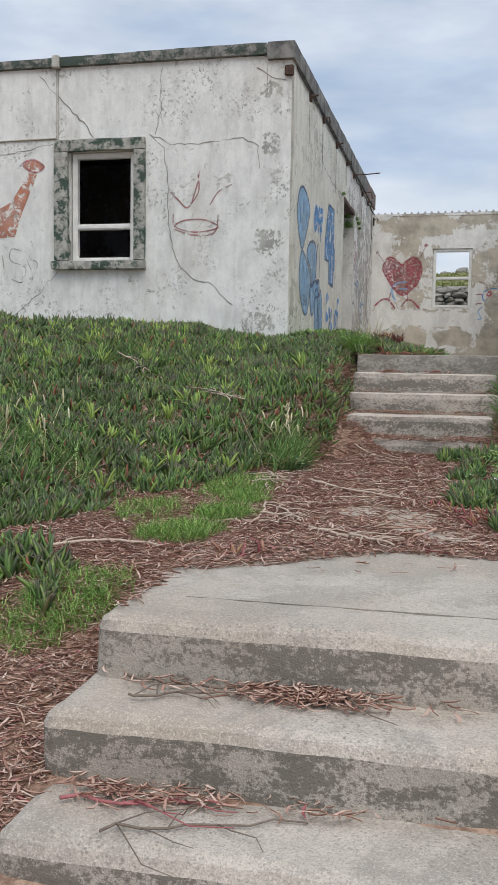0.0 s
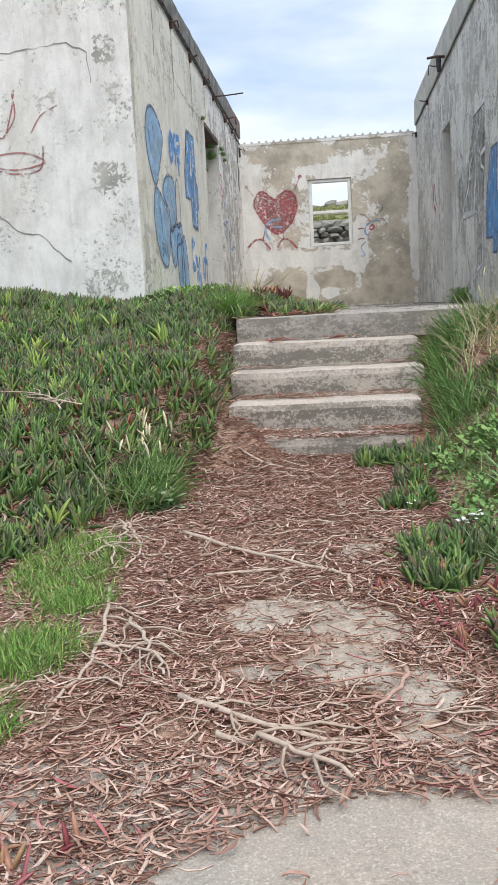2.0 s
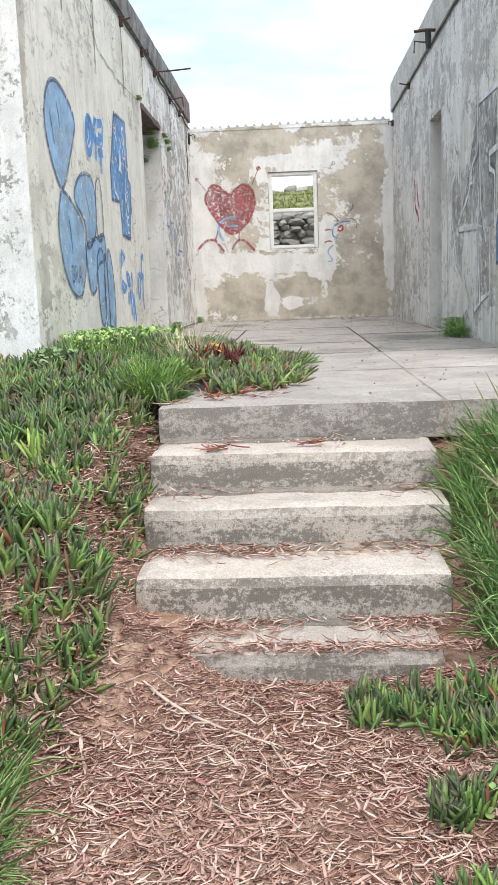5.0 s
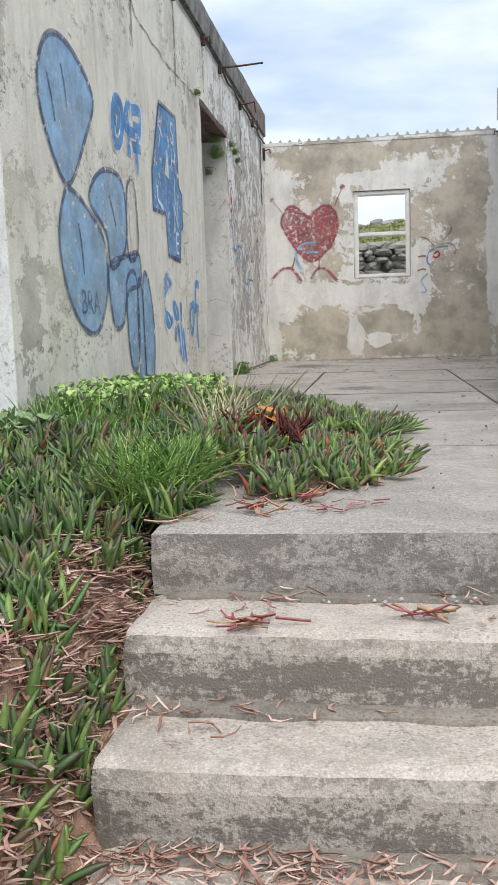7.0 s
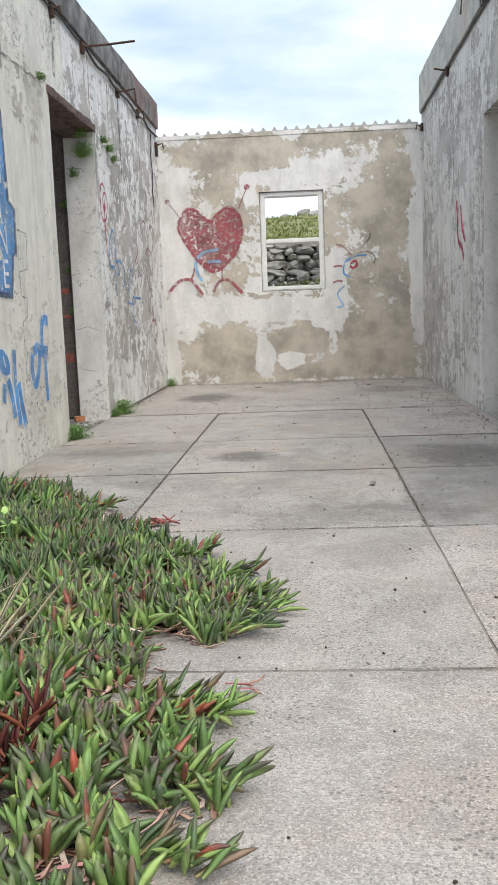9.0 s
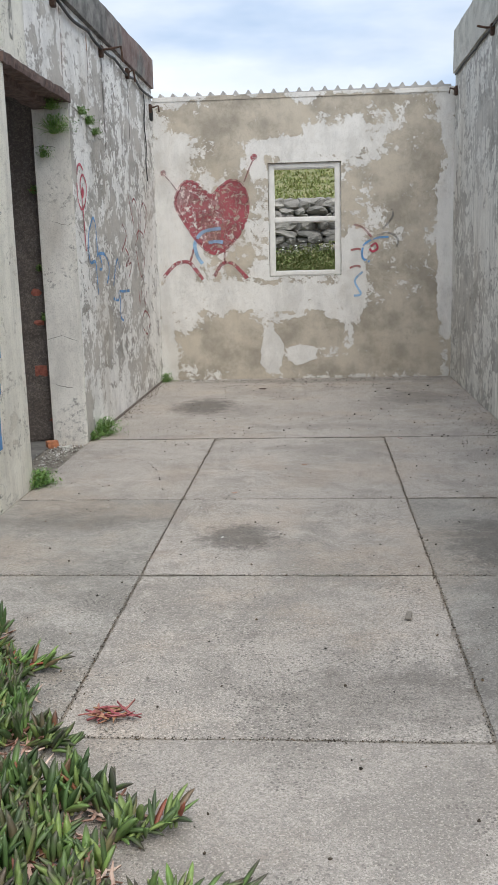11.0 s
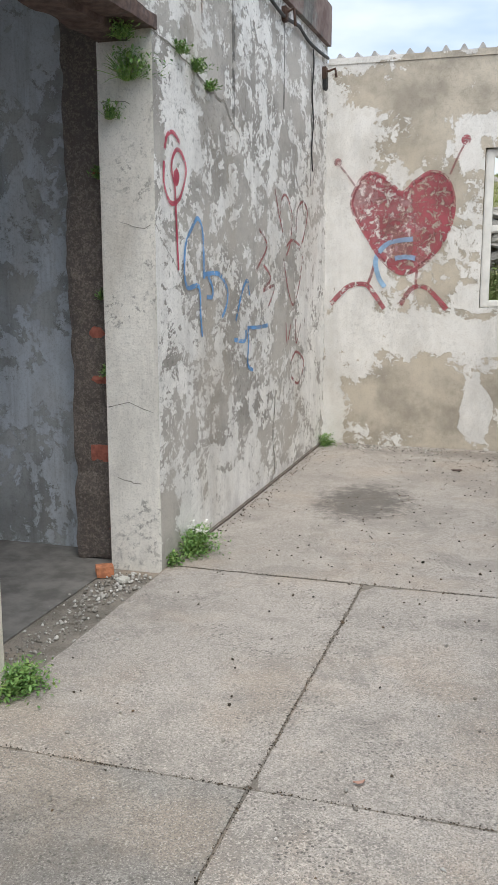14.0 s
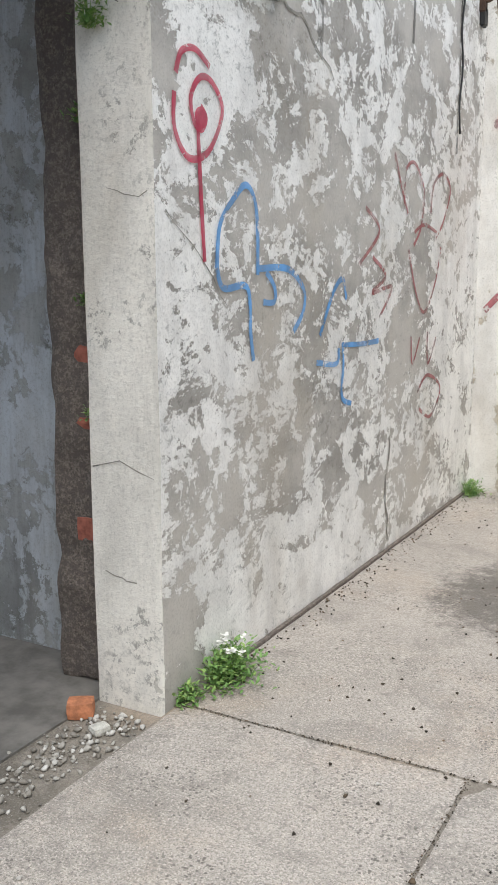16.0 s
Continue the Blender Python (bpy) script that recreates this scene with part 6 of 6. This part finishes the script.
def floor_z(x, y):
    if 0.8 < x < 2.75 and y < -4.55:
        return lerp_table(y, ((-6.68, -1.31), (-6.376, -1.31), (-6.375, -1.14), (-6.091, -1.14), (-6.09, -0.97), (-5.771, -0.97), (-5.77, -0.80), (-4.5, -0.80)))
    for a, b, z in STEPS:
        if a < y < b and 0.88 < x < 2.0:
            return max(z, ground_z(x, y))
    return ground_z(x, y)


BARE = ((1.56, -3.12, 0.10), (1.27, -3.70, 0.15), (1.52, -3.80, 0.17), (1.48, -4.10, 0.16), (1.66, -4.26, 0.13), (1.68, -4.52, 0.12), (1.28, -4.15, 0.07), (1.45, -2.72, 0.05))


def litter_keep(x, y):
    lx, rx = lerp_table(y, LEFT_X), lerp_table(y, RIGHT_X)
    if y < -3.4:
        lx = -0.75
    if not lx - 0.3 < x < rx + 0.9 or (y > -1.36 and 0.87 < x < 2.02) or (0.75 < x and y < -5.75):
        return False
    if x > rx + 0.2 and rng.uniform() < 0.6:
        return False
    if y < -4.55:
        edge = -4.75 - 0.45 * smooth(1.55, 0.85, x) - 0.08 * noise.noise(Vector((x * 5, y * 5, 2)))
        return x < 0.82 or y > edge
    wob = 0.5 * noise.noise(Vector((x * 6, y * 6, 60)))
    for cx, cy, r in BARE:
        if math.hypot(x - cx, (y - cy) * 0.9) < r * 0.85 * (1 + 1.4 * wob):
            return rng.uniform() > 0.8
    return rng.uniform() > smooth(0.25, 0.55, noise.noise(Vector((x * 2.2, y * 2.2, 60)))) * 0.45


def litter(name, pts, lo, hi, label, wd=(0.0025, 0.0085)):
    p = np.array(pts) + np.stack([np.zeros(len(pts)), np.zeros(len(pts)), rng.uniform(-0.002, 0.018, len(pts))], -1)
    n = len(p)
    return scatter(name, CURLS, p, spin(rng.uniform(0, 6.3, n), rng.normal(0, 0.16, n)), np.stack([rng.uniform(lo, hi, n), rng.uniform(*wd, n), rng.uniform(0.004, 0.015, n)], -1), F_LITTER, label, "leaf litter")


lit = fill_area(-0.9, 3.0, -6.8, 0.0, 3400, floor_z, litter_keep)
litter("leaf_litter", lit, 0.03, 0.10, "reddish-brown dead leaves carpeting the path")
crumbs = fill_area(-0.9, 2.4, -6.8, -1.42, 4200, floor_z, litter_keep)
litter("leaf_crumbs", crumbs, 0.010, 0.03, "crumbled brown leaf bits on the path", (0.002, 0.005))
stepl = []
for (a, b, z), spots in zip(STEPS, (((1.15, 20), (1.6, 12)), ((1.9, 40), (0.95, 30), (1.2, 14)), ((1.0, 110), (1.3, 120), (1.85, 60), (1.5, 40)), ((1.05, 220), (1.3, 100), (1.75, 110), (1.9, 90)))):
    for cx, k in spots:
        for _ in range(k):
            x, y = cx + rng.normal(0, 0.09), b - abs(rng.normal(0, 0.07))
            if a < y < b and 0.88 < x < 2.0:
                stepl.append((x, y, z + 0.005))
for cx, cy, z, sx, sy, k in ((1.36, -5.87, -0.965, 0.10, 0.035, 330), (1.15, -5.86, -0.965, 0.2, 0.04, 50), (1.02, -6.15, -1.135, 0.12, 0.03, 130), (1.72, -5.86, -0.965, 0.06, 0.03, 10), (1.45, -6.12, -1.135, 0.12, 0.03, 30), (1.45, -5.0, -0.797, 0.3, 0.12, 22)):
    for _ in range(k):
        stepl.append((cx + rng.normal(0, sx), min(cy + rng.normal(0, sy), -5.79 if z == -0.965 else 9), z + 0.006))
litter("step_litter", stepl, 0.03, 0.08, "dead leaves caught on the concrete steps")

edge_pts = []
for _ in range(1500):
    y = rng.uniform(-1.9, 0.05)
    x = 0.86 - abs(rng.normal(0, 0.11))
    edge_pts.append((x, y, ground_z(x, y) + rng.uniform(0, 0.03)))
litter("edge_litter", edge_pts, 0.04, 0.11, "grey and red withered leaves heaped beside the steps", (0.005, 0.012))
SPRIG_SPOTS = ((1.142, -0.50, -0.15, 14), (1.52, -0.42, -0.15, 9), (1.07, -0.03, 0.006, 12), (1.24, 0.09, 0.01, 10), (1.03, 2.74, 0.006, 22))
for x, y, z, k in SPRIG_SPOTS:
    q = np.array((x, y, z)) + rng.normal(0, 1, (k, 3)) * (0.03, 0.018, 0.004) + (0, 0, 0.008)
    scatter("withered_sprig", CURLS, q, spin(rng.normal(0.3, 0.8, k), rng.normal(0, 0.2, k)), np.stack([rng.uniform(0.05, 0.10, k), rng.uniform(0.006, 0.012, k), rng.uniform(0.01, 0.02, k)], -1), F_RED, "withered red ice plant sprig lying on the concrete", "leaf litter")


def side_twigs(points, r, forks):
    """Forks that leave a stem."""
    out = []
    for _ in range(forks):
        i = rnd.randrange(1, len(points) - 1)
        a = Vector(points[i])
        d = (Vector(points[i + 1]) - a).normalized()
        s = Vector((-d.y, d.x, 0)) * rnd.choice((-1, 1))
        L = rnd.uniform(0.06, 0.16)
        k = rnd.uniform(-0.25, 0.25)
        q = [a, a + (d * 0.6 + s * 0.7) * L * 0.5 + Vector((0, 0, 0.008)), a + (d + s * (0.9 + k)) * L * 0.8 + Vector((0, 0, 0.005)), a + (d * (1.2 + k) + s) * L + Vector((0, 0, 0.002))]
        out.append(tube(q, r * 0.6, 4, 0.4))
    return out


def branch(pts, r, forks, label, lift=0.0, wob=0.008, mat_=F_TWIG):
    full = []
    for (a, b), (c, d) in zip(pts, pts[1:]):
        for i in range(4):
            t = i / 4
            x, y = a + (c - a) * t + rnd.uniform(-wob, wob), b + (d - b) * t + rnd.uniform(-wob, wob)
            full.append((x, y, floor_z(x, y) + r + lift + 0.006 + rnd.uniform(0, 0.006)))
    full.append((*pts[-1], floor_z(*pts[-1]) + r + lift + 0.005))
    e = thing("dead_branch", label, "branch", "dead branches on the path")
    part("stem", tube(full, r, 5, 0.55), mat_, e, smooth=True)
    for t_ in side_twigs(full, r, forks):
        part("side_twig", t_, mat_, e, smooth=True)


branch(((0.89, -2.84), (1.05, -3.0), (1.26, -3.20), (1.42, -3.35), (1.52, -3.45), (1.52, -3.61)), 0.0087, 3, "long bleached branch lying across the leaf litter")
branch(((1.45, -3.05), (1.44, -3.2), (1.40, -3.32)), 0.0061, 1, "short bleached branch on the path")
branch(((1.05, -3.36), (1.25, -3.33), (1.42, -3.30)), 0.0061, 1, "thin bleached branch on the path")
branch(((1.52, -3.25), (1.6, -3.36), (1.72, -3.18), (1.70, -3.05)), 0.0061, 2, "forked brown twig on the path")
branch(((0.75, -3.5), (0.83, -3.85), (0.85, -4.15), (0.82, -4.35)), 0.0078, 5, "grey forked branch at the edge of the path")
branch(((0.62, -2.65), (0.70, -2.85), (0.78, -3.1), (0.76, -3.3)), 0.0078, 4, "grey forked branch below the ice plant")
branch(((1.12, -4.32), (1.28, -4.42), (1.45, -4.50), (1.62, -4.52)), 0.0087, 5, "weathered grey branch lying in front of the landing")
branch(((-0.35, -4.9), (0.05, -4.85), (0.35, -4.7), (0.6, -4.75)), 0.0096, 3, "long pinkish branch under the grass")
branch(((0.84, -5.82), (1.0, -5.86), (1.25, -5.84), (1.5, -5.83)), 0.0046, 6, "dry grey twig lying on the step", 0.0, 0.02, F_OLDTWIG)
branch(((0.9, -5.98), (1.05, -5.93), (1.2, -5.86)), 0.0039, 3, "dry grey twig lying on the step", 0.0, 0.02, F_OLDTWIG)
branch(((0.83, -6.2), (1.02, -6.17), (1.25, -6.14)), 0.0053, 4, "reddish withered stem lying on the lower step", 0.0, 0.02, F_RED)
branch(((0.98, -6.33), (1.15, -6.25), (1.42, -6.17)), 0.0039, 5, "dry forked twig lying on the lower step", 0.0, 0.02, F_OLDTWIG)
branch(((1.0, -1.62), (1.22, -1.72), (1.4, -1.8)), 0.0061, 2, "pale twig below the steps")
branch(((0.22, -2.1), (0.12, -1.95), (0.0, -1.9)), 0.006, 8, "pale dead tangle caught on the ice plant", 0.085)
branch(((-0.9, -1.3), (-0.72, -1.4), (-0.55, -1.55)), 0.006, 6, "pale dead stem caught on the ice plant", 0.085)
branch(((0.30, -2.05), (0.18, -2.0), (0.06, -1.98)), 0.005, 7, "pale dead tangle caught on the ice plant", 0.09)
branch(((0.6, -3.0), (0.68, -3.12), (0.72, -3.3)), 0.007, 6, "bleached forked twig at the mound's foot", 0.02)
branch(((0.88, -3.80), (0.96, -3.95), (1.03, -4.1), (1.06, -4.2)), 0.007, 6, "bleached forked branch on the leaf litter", 0.01, 0.012)
branch(((0.82, -3.98), (0.95, -4.0), (1.04, -4.08)), 0.006, 3, "bleached forked branch on the leaf litter", 0.012, 0.012)
branch(((1.22, -4.50), (1.30, -4.54), (1.40, -4.62), (1.50, -4.72)), 0.008, 6, "pale weathered branch lying in front of the landing", 0.015, 0.012)
branch(((1.64, -4.16), (1.62, -4.28), (1.55, -4.40)), 0.007, 3, "reddish brown forked twig on the path", 0.008, 0.012, F_LITTER)
branch(((0.62, -2.72), (0.68, -2.9), (0.66, -3.0)), 0.007, 6, "bleached forked twig at the mound's foot", 0.03, 0.014)
for _ in range(170):
    x, y = rng.uniform(0.55, 1.95), rng.uniform(-4.5, -1.6)
    if not litter_keep(x, y):
        continue
    a, L = rng.uniform(0, 6.3), rng.uniform(0.08, 0.26)
    pts = [(x + L * (i / 4 - 0.5) * math.cos(a + 0.5 * math.sin(i)), y + L * (i / 4 - 0.5) * math.sin(a + 0.5 * math.sin(i))) for i in range(5)]
    g3 = tube([(px, py, floor_z(px, py) + 0.014 + rng.uniform(0, 0.01)) for px, py in pts], rng.uniform(0.0016, 0.0036), 5, 0.6)
    tagged(link("twig", g3, F_TWIG, smooth=True), "thin dry twig on the leaf litter", "twig", "twigs on the path")

# dead sprigs lying on the paving
sp = [(1.25, -0.02, 0.01), (1.38, 0.03, 0.012), (0.95, -0.1, 0.008), (1.5, 1.12, 0.012)]
n = 26
p = np.array([sp[i % 4] for i in range(n)]) + rng.normal(0, 0.04, (n, 3)) * (1.4, 0.5, 0.1)
scatter("fallen_sprigs", CURLS, p, spin(rng.normal(0.4, 0.5, n), rng.normal(0, 0.15, n)), np.stack([rng.uniform(0.035, 0.075, n), rng.uniform(0.004, 0.008, n), rng.uniform(0.004, 0.012, n)], -1), F_RED, "withered red ice plant sprigs lying on the paving", "leaf litter")

# grit and pebbles in the courtyard
ico = bmesh.new()
bmesh.ops.create_icosphere(ico, subdivisions=1, radius=0.5)
PEB = (np.array([(v.co + noise.noise_vector(v.co * 3) * 0.35)[:] for v in ico.verts]), np.array([[v.index for v in f.verts] for f in ico.faces]))
ico.free()


def grit(name, pts, lo, hi, mat_, label):
    p = np.array(pts)
    n = len(p)
    s = rng.uniform(lo, hi, n) ** 1.0
    return scatter(name, [PEB], p, spin(rng.uniform(0, 6.3, n), rng.uniform(0, 0.5, n)), np.stack([s * rng.uniform(0.8, 1.5, n), s, s * 0.6], -1), mat_, label, "grit")


F_DARKGRIT = foliage("dark_debris", ((0.0, (0.03, 0.027, 0.022)), (0.7, (0.10, 0.08, 0.06)), (1.0, (0.20, 0.14, 0.09))), 0.9)
F_PALEGRIT = foliage("pale_rubble", ((0.0, (0.22, 0.20, 0.17)), (0.6, (0.42, 0.40, 0.36)), (1.0, (0.66, 0.64, 0.6))), 0.9)
dark = [(rng.uniform(0.05, 2.95), rng.uniform(0.2, 9.95), 0.003) for _ in range(420)] + [(rng.normal(1.6, 0.5), 9.95 - abs(rng.normal(0, 0.5)), 0.003) for _ in range(260)] + [(2.96 - abs(rng.normal(0, 0.18)), rng.normal(6.4, 1.1), 0.004) for _ in range(220)]
rim = np.random.default_rng(77)
dark += [(0.03 + abs(rim.normal(0, 0.05)), rim.uniform(6.9, 9.95), 0.003) for _ in range(220)] + [(rim.uniform(0.05, 2.95), 9.97 - abs(rim.normal(0, 0.12)), 0.003) for _ in range(240)] + [(rim.normal(0.9, 0.5) % 2.9, rim.uniform(6.5, 9.6), 0.003) for _ in range(260)]
joint_bits = []
for x0, x1, y0, y1, i, j in SLABS:
    for _ in range(int(260 * (y1 - y0)) if 0 < i and 1 < j < 5 else 0):
        joint_bits.append((x0 + rim.normal(0, 0.005), rim.uniform(y0, y1), -0.001))
    for _ in range(int(260 * (x1 - x0)) if j > 1 else 0):
        joint_bits.append((rim.uniform(x0, x1), y0 + rim.normal(0, 0.005), -0.001))
grit("joint_crumbs", joint_bits, 0.0015, 0.0055, F_DARKGRIT, "fine dark crumbs filling the joints of the paving")
dark = [q for q in dark if 0.02 < q[0] < 2.98 and (q[1] > 0.3 or q[0] > 0.9) and q[1] > 0.0]
grit("dark_debris", dark, 0.004, 0.012, F_DARKGRIT, "dark crumbs and dead leaf bits scattered on the paving")
big = [(rng.normal(2.45, 0.25), rng.normal(7.6, 0.8), 0.005) for _ in range(16)] + [(rng.normal(1.7, 0.6), rng.normal(9.3, 0.3), 0.005) for _ in range(18)] + [(rng.normal(1.2, 0.6), rng.normal(6.0, 1.0), 0.005) for _ in range(10)]
grit("dark_clods", [q for q in big if 0.1 < q[0] < 2.9 and q[1] < 9.9], 0.008, 0.02, F_DARKGRIT, "dark clods of dirt on the paving")
pale = [(-0.13 + rng.normal(0, 0.07), rng.uniform(5.5, 6.68), -0.016) for _ in range(420)] + [(rng.uniform(0.1, 2.9), rng.uniform(0, 9.9), 0.003) for _ in range(260)] + [(rng.uniform(0.1, 1.0), 9.95 - abs(rng.normal(0, 0.15)), 0.003) for _ in range(160)] + [(rng.uniform(0.9, 1.95), -0.275 - abs(rng.normal(0, 0.02)), -0.15) for _ in range(110)]
chips = np.random.default_rng(91)
grit("door_rubble", [(-0.13 + chips.normal(0, 0.06), 6.66 - abs(chips.normal(0, 0.3)), -0.012) for _ in range(130)] + [(0.2 + abs(chips.normal(0, 0.35)), 9.93 - abs(chips.normal(0, 0.08)), 0.004) for _ in range(80)], 0.008, 0.024, F_PALEGRIT, "broken bits of plaster and mortar swept into the corners")
grit("pale_rubble", pale, 0.003, 0.015, F_PALEGRIT, "pale crumbs of mortar scattered on the ground")

# broken pieces of an old path, half buried
for cx, cy, r in BARE:
    bm = bmesh.new()
    k = 16
    ring = [(cx + r * 0.9 * (1 + 0.9 * noise.noise(Vector((cx * 9, cy * 9, a * 0.8)))) * math.cos(a * 2 * math.pi / k), cy + r * 0.9 * (1 + 0.9 * noise.noise(Vector((cy * 9, a * 0.7, 2)))) * math.sin(a * 2 * math.pi / k)) for a in range(k)]
    top = [bm.verts.new((x, y, ground_z(x, y) + 0.003)) for x, y in ring]
    mid_v = bm.verts.new((cx, cy, ground_z(cx, cy) + 0.007))
    bot = [bm.verts.new((x, y, ground_z(x, y) - 0.04)) for x, y in ring]
    for a in range(k):
        b = (a + 1) % k
        bm.faces.new((top[a], top[b], mid_v))
        bm.faces.new((bot[a], bot[b], top[b], top[a]))
    tagged(link("path_slab", bm, M_SANDY), "worn sandy concrete piece half buried in the path", "paving", "half-buried paving pieces")

# odd bits lying on the paving
for x, y, a, nm, lab in ((1.18, 5.23, 30, "fallen_leaf", "curled dead leaf on the paving"), (1.95, 3.5, 80, "wood_chip", "flat grey wood chip on the paving"), (1.55, 5.9, 10, "fallen_leaf", "curled dead leaf on the paving"), (2.2, 6.7, 140, "fallen_leaf", "curled dead leaf on the paving"), (1.1, 9.2, 20, "wood_chip", "flat dark wood chip on the paving"), (2.3, 9.1, 60, "wood_chip", "flat dark wood chip on the paving")):
    if nm == "fallen_leaf":
        v_, f_ = curl(1.0)
        bm = bmesh.new()
        vv = [bm.verts.new((p[0] * 0.034, p[1] * 0.014, p[2] * 0.014)) for p in v_]
        for t_ in f_:
            bm.faces.new([vv[k] for k in t_])
    else:
        bm = rough_box(-0.034, 0.034, -0.011, 0.011, 0, 0.007, 0.01, 0.004, 0.002, x)
    ob = tagged(link(nm, bm, F_LITTER if nm == "fallen_leaf" else (M_JOINT if "grey" in lab else M_WOOD)), lab, "leaf" if nm == "fallen_leaf" else "wood chip", "odd bits on the paving")
    ob.matrix_world = pose(x, y, 0.004, 0, 0, a)

# ---------------------------------------------------------------- beyond the end wall
def stone_material(name, stops):
    g = Nodes(name, 0.95)
    c = g.ramp(g.random(), *stops)
    c = g.mix(g.step(g.noise(3.5, 7, 0.7), 0.42, 0.62), c, (0.30, 0.285, 0.25))
    c = g.mix(g.math("MULTIPLY", g.step(g.noise(16, 6, 0.7), 0.55, 0.68), 0.7), c, (0.09, 0.085, 0.075))
    return g.done(c, g.noise(9, 8, 0.75), 0.8, 0.04)


M_STONE = stone_material("lichened_field_stone", ((0.0, (0.19, 0.18, 0.16)), (0.5, (0.32, 0.30, 0.27)), (1.0, (0.48, 0.45, 0.40))))
shapes = []
for k in range(7):
    bm = bmesh.new()
    bmesh.ops.create_icosphere(bm, subdivisions=2, radius=0.5)
    for v in bm.verts:
        p = v.co.copy()
        q = Vector([math.copysign(abs(c * 2) ** 0.7, c) * 0.5 for c in p])
        v.co = q + noise.noise_vector(p * 2.4 + Vector((k * 9, 0, 0))) * 0.24
    m_ = bpy.data.meshes.new("stone")
    bm.to_mesh(m_)
    bm.free()
    m_.materials.append(M_STONE)
    shapes.append(m_)
dry = thing("stone_wall", "rough drystone field wall of lichened grey stones", "stone wall", kind="structure")
bm = bmesh.new()
box(bm, -3.0, 6.0, 22.25, 22.9, 1.0, 2.3)
part("wall_core", bm, M_JOINT, dry)
z = 1.22
while z < 2.32:
    h = rnd.uniform(0.12, 0.24)
    x = -2.6
    while x < 5.6:
        wdt = rnd.uniform(0.2, 0.62)
        o = new("stone", rnd.choice(shapes))
        o.parent = dry
        o.matrix_basis = pose(x + wdt / 2, 22.2 + rnd.uniform(-0.14, 0.1), z + h / 2, rnd.uniform(-14, 14), rnd.uniform(-18, 18), rnd.uniform(-18, 18)) @ Matrix.Diagonal((wdt * 1.05, 0.5, h * 1.12, 1))
        x += wdt
    z += h * 0.95
x = -2.6
while x < 5.6:
    wdt = rnd.uniform(0.5, 1.1)
    o = new("capstone", rnd.choice(shapes))
    o.parent = dry
    o.matrix_basis = pose(x + wdt / 2, 22.3, 2.4 + rnd.uniform(-0.03, 0.04), 0, rnd.uniform(-6, 6), rnd.uniform(-6, 6)) @ Matrix.Diagonal((wdt * 1.05, 0.7, rnd.uniform(0.16, 0.26), 1))
    x += wdt
for x, y, s in ((1.95, 21.9, 0.55), (0.7, 22.0, 0.35), (2.9, 21.6, 0.45), (3.4, 40, 0.6), (-1.5, 56, 0.9), (4.5, 62, 1.0), (1.6, 70, 0.9), (7.5, 64, 1.2), (-6, 66, 1.0), (-3, 72, 1.0), (3.0, 50, 0.6), (0.2, 74, 0.8), (5.5, 74, 1.2), (3.4, 75, 1.1), (2.4, 66, 0.7), (2.9, 73, 0.7)):
    o = tagged(new("boulder", rnd.choice(shapes)), "grey lichened boulder in the hillside turf", "boulder", "rocks on the hillside")
    o.matrix_world = pose(x, y, ground_z(x, y) + s * 0.05, rnd.uniform(-12, 12), rnd.uniform(-12, 12), rnd.uniform(0, 180)) @ Matrix.Diagonal((s * 1.3, s, s * 0.75, 1))
F_FIELD = foliage("field_weeds", ((0.0, (0.09, 0.125, 0.04)), (0.6, (0.17, 0.205, 0.07)), (1.0, (0.32, 0.29, 0.15))), 0.7)
wild = fill_area(-3, 6, 16, 22.0, 90, ground_z)
grass("field_grass", wild, 6, 0.26, 0.008, 0.5, F_FIELD, "rank green weeds at the foot of the stone wall")
herbs("field_herbs", fill_area(-2, 5, 18.5, 22.0, 45, ground_z), 8, 0.05, F_FIELD, "leafy weeds below the stone wall", 0.3)
fl = np.array(fill_area(-1, 4, 19.5, 22.0, 4, ground_z))
fl[:, 2] += rng.uniform(0.25, 0.45, len(fl))
scatter("field_flowers", [LEAF], np.repeat(fl, 4, 0) + rng.normal(0, 0.015, (len(fl) * 4, 3)), spin(rng.uniform(0, 6.3, len(fl) * 4), rng.uniform(-0.3, 0.3, len(fl) * 4)), np.full((len(fl) * 4, 3), 0.04), F_FLOWER, "white flowers among the weeds", "flowers")
hill = fill_area(-12, 16, 24, 72, 9, ground_z)
grass("hill_tussocks", hill, 5, 0.24, 0.04, 0.8, foliage("hill_turf", ((0.0, (0.17, 0.21, 0.07)), (0.5, (0.27, 0.31, 0.11)), (1.0, (0.42, 0.38, 0.20))), 0.7), "tussocky turf on the hillside")
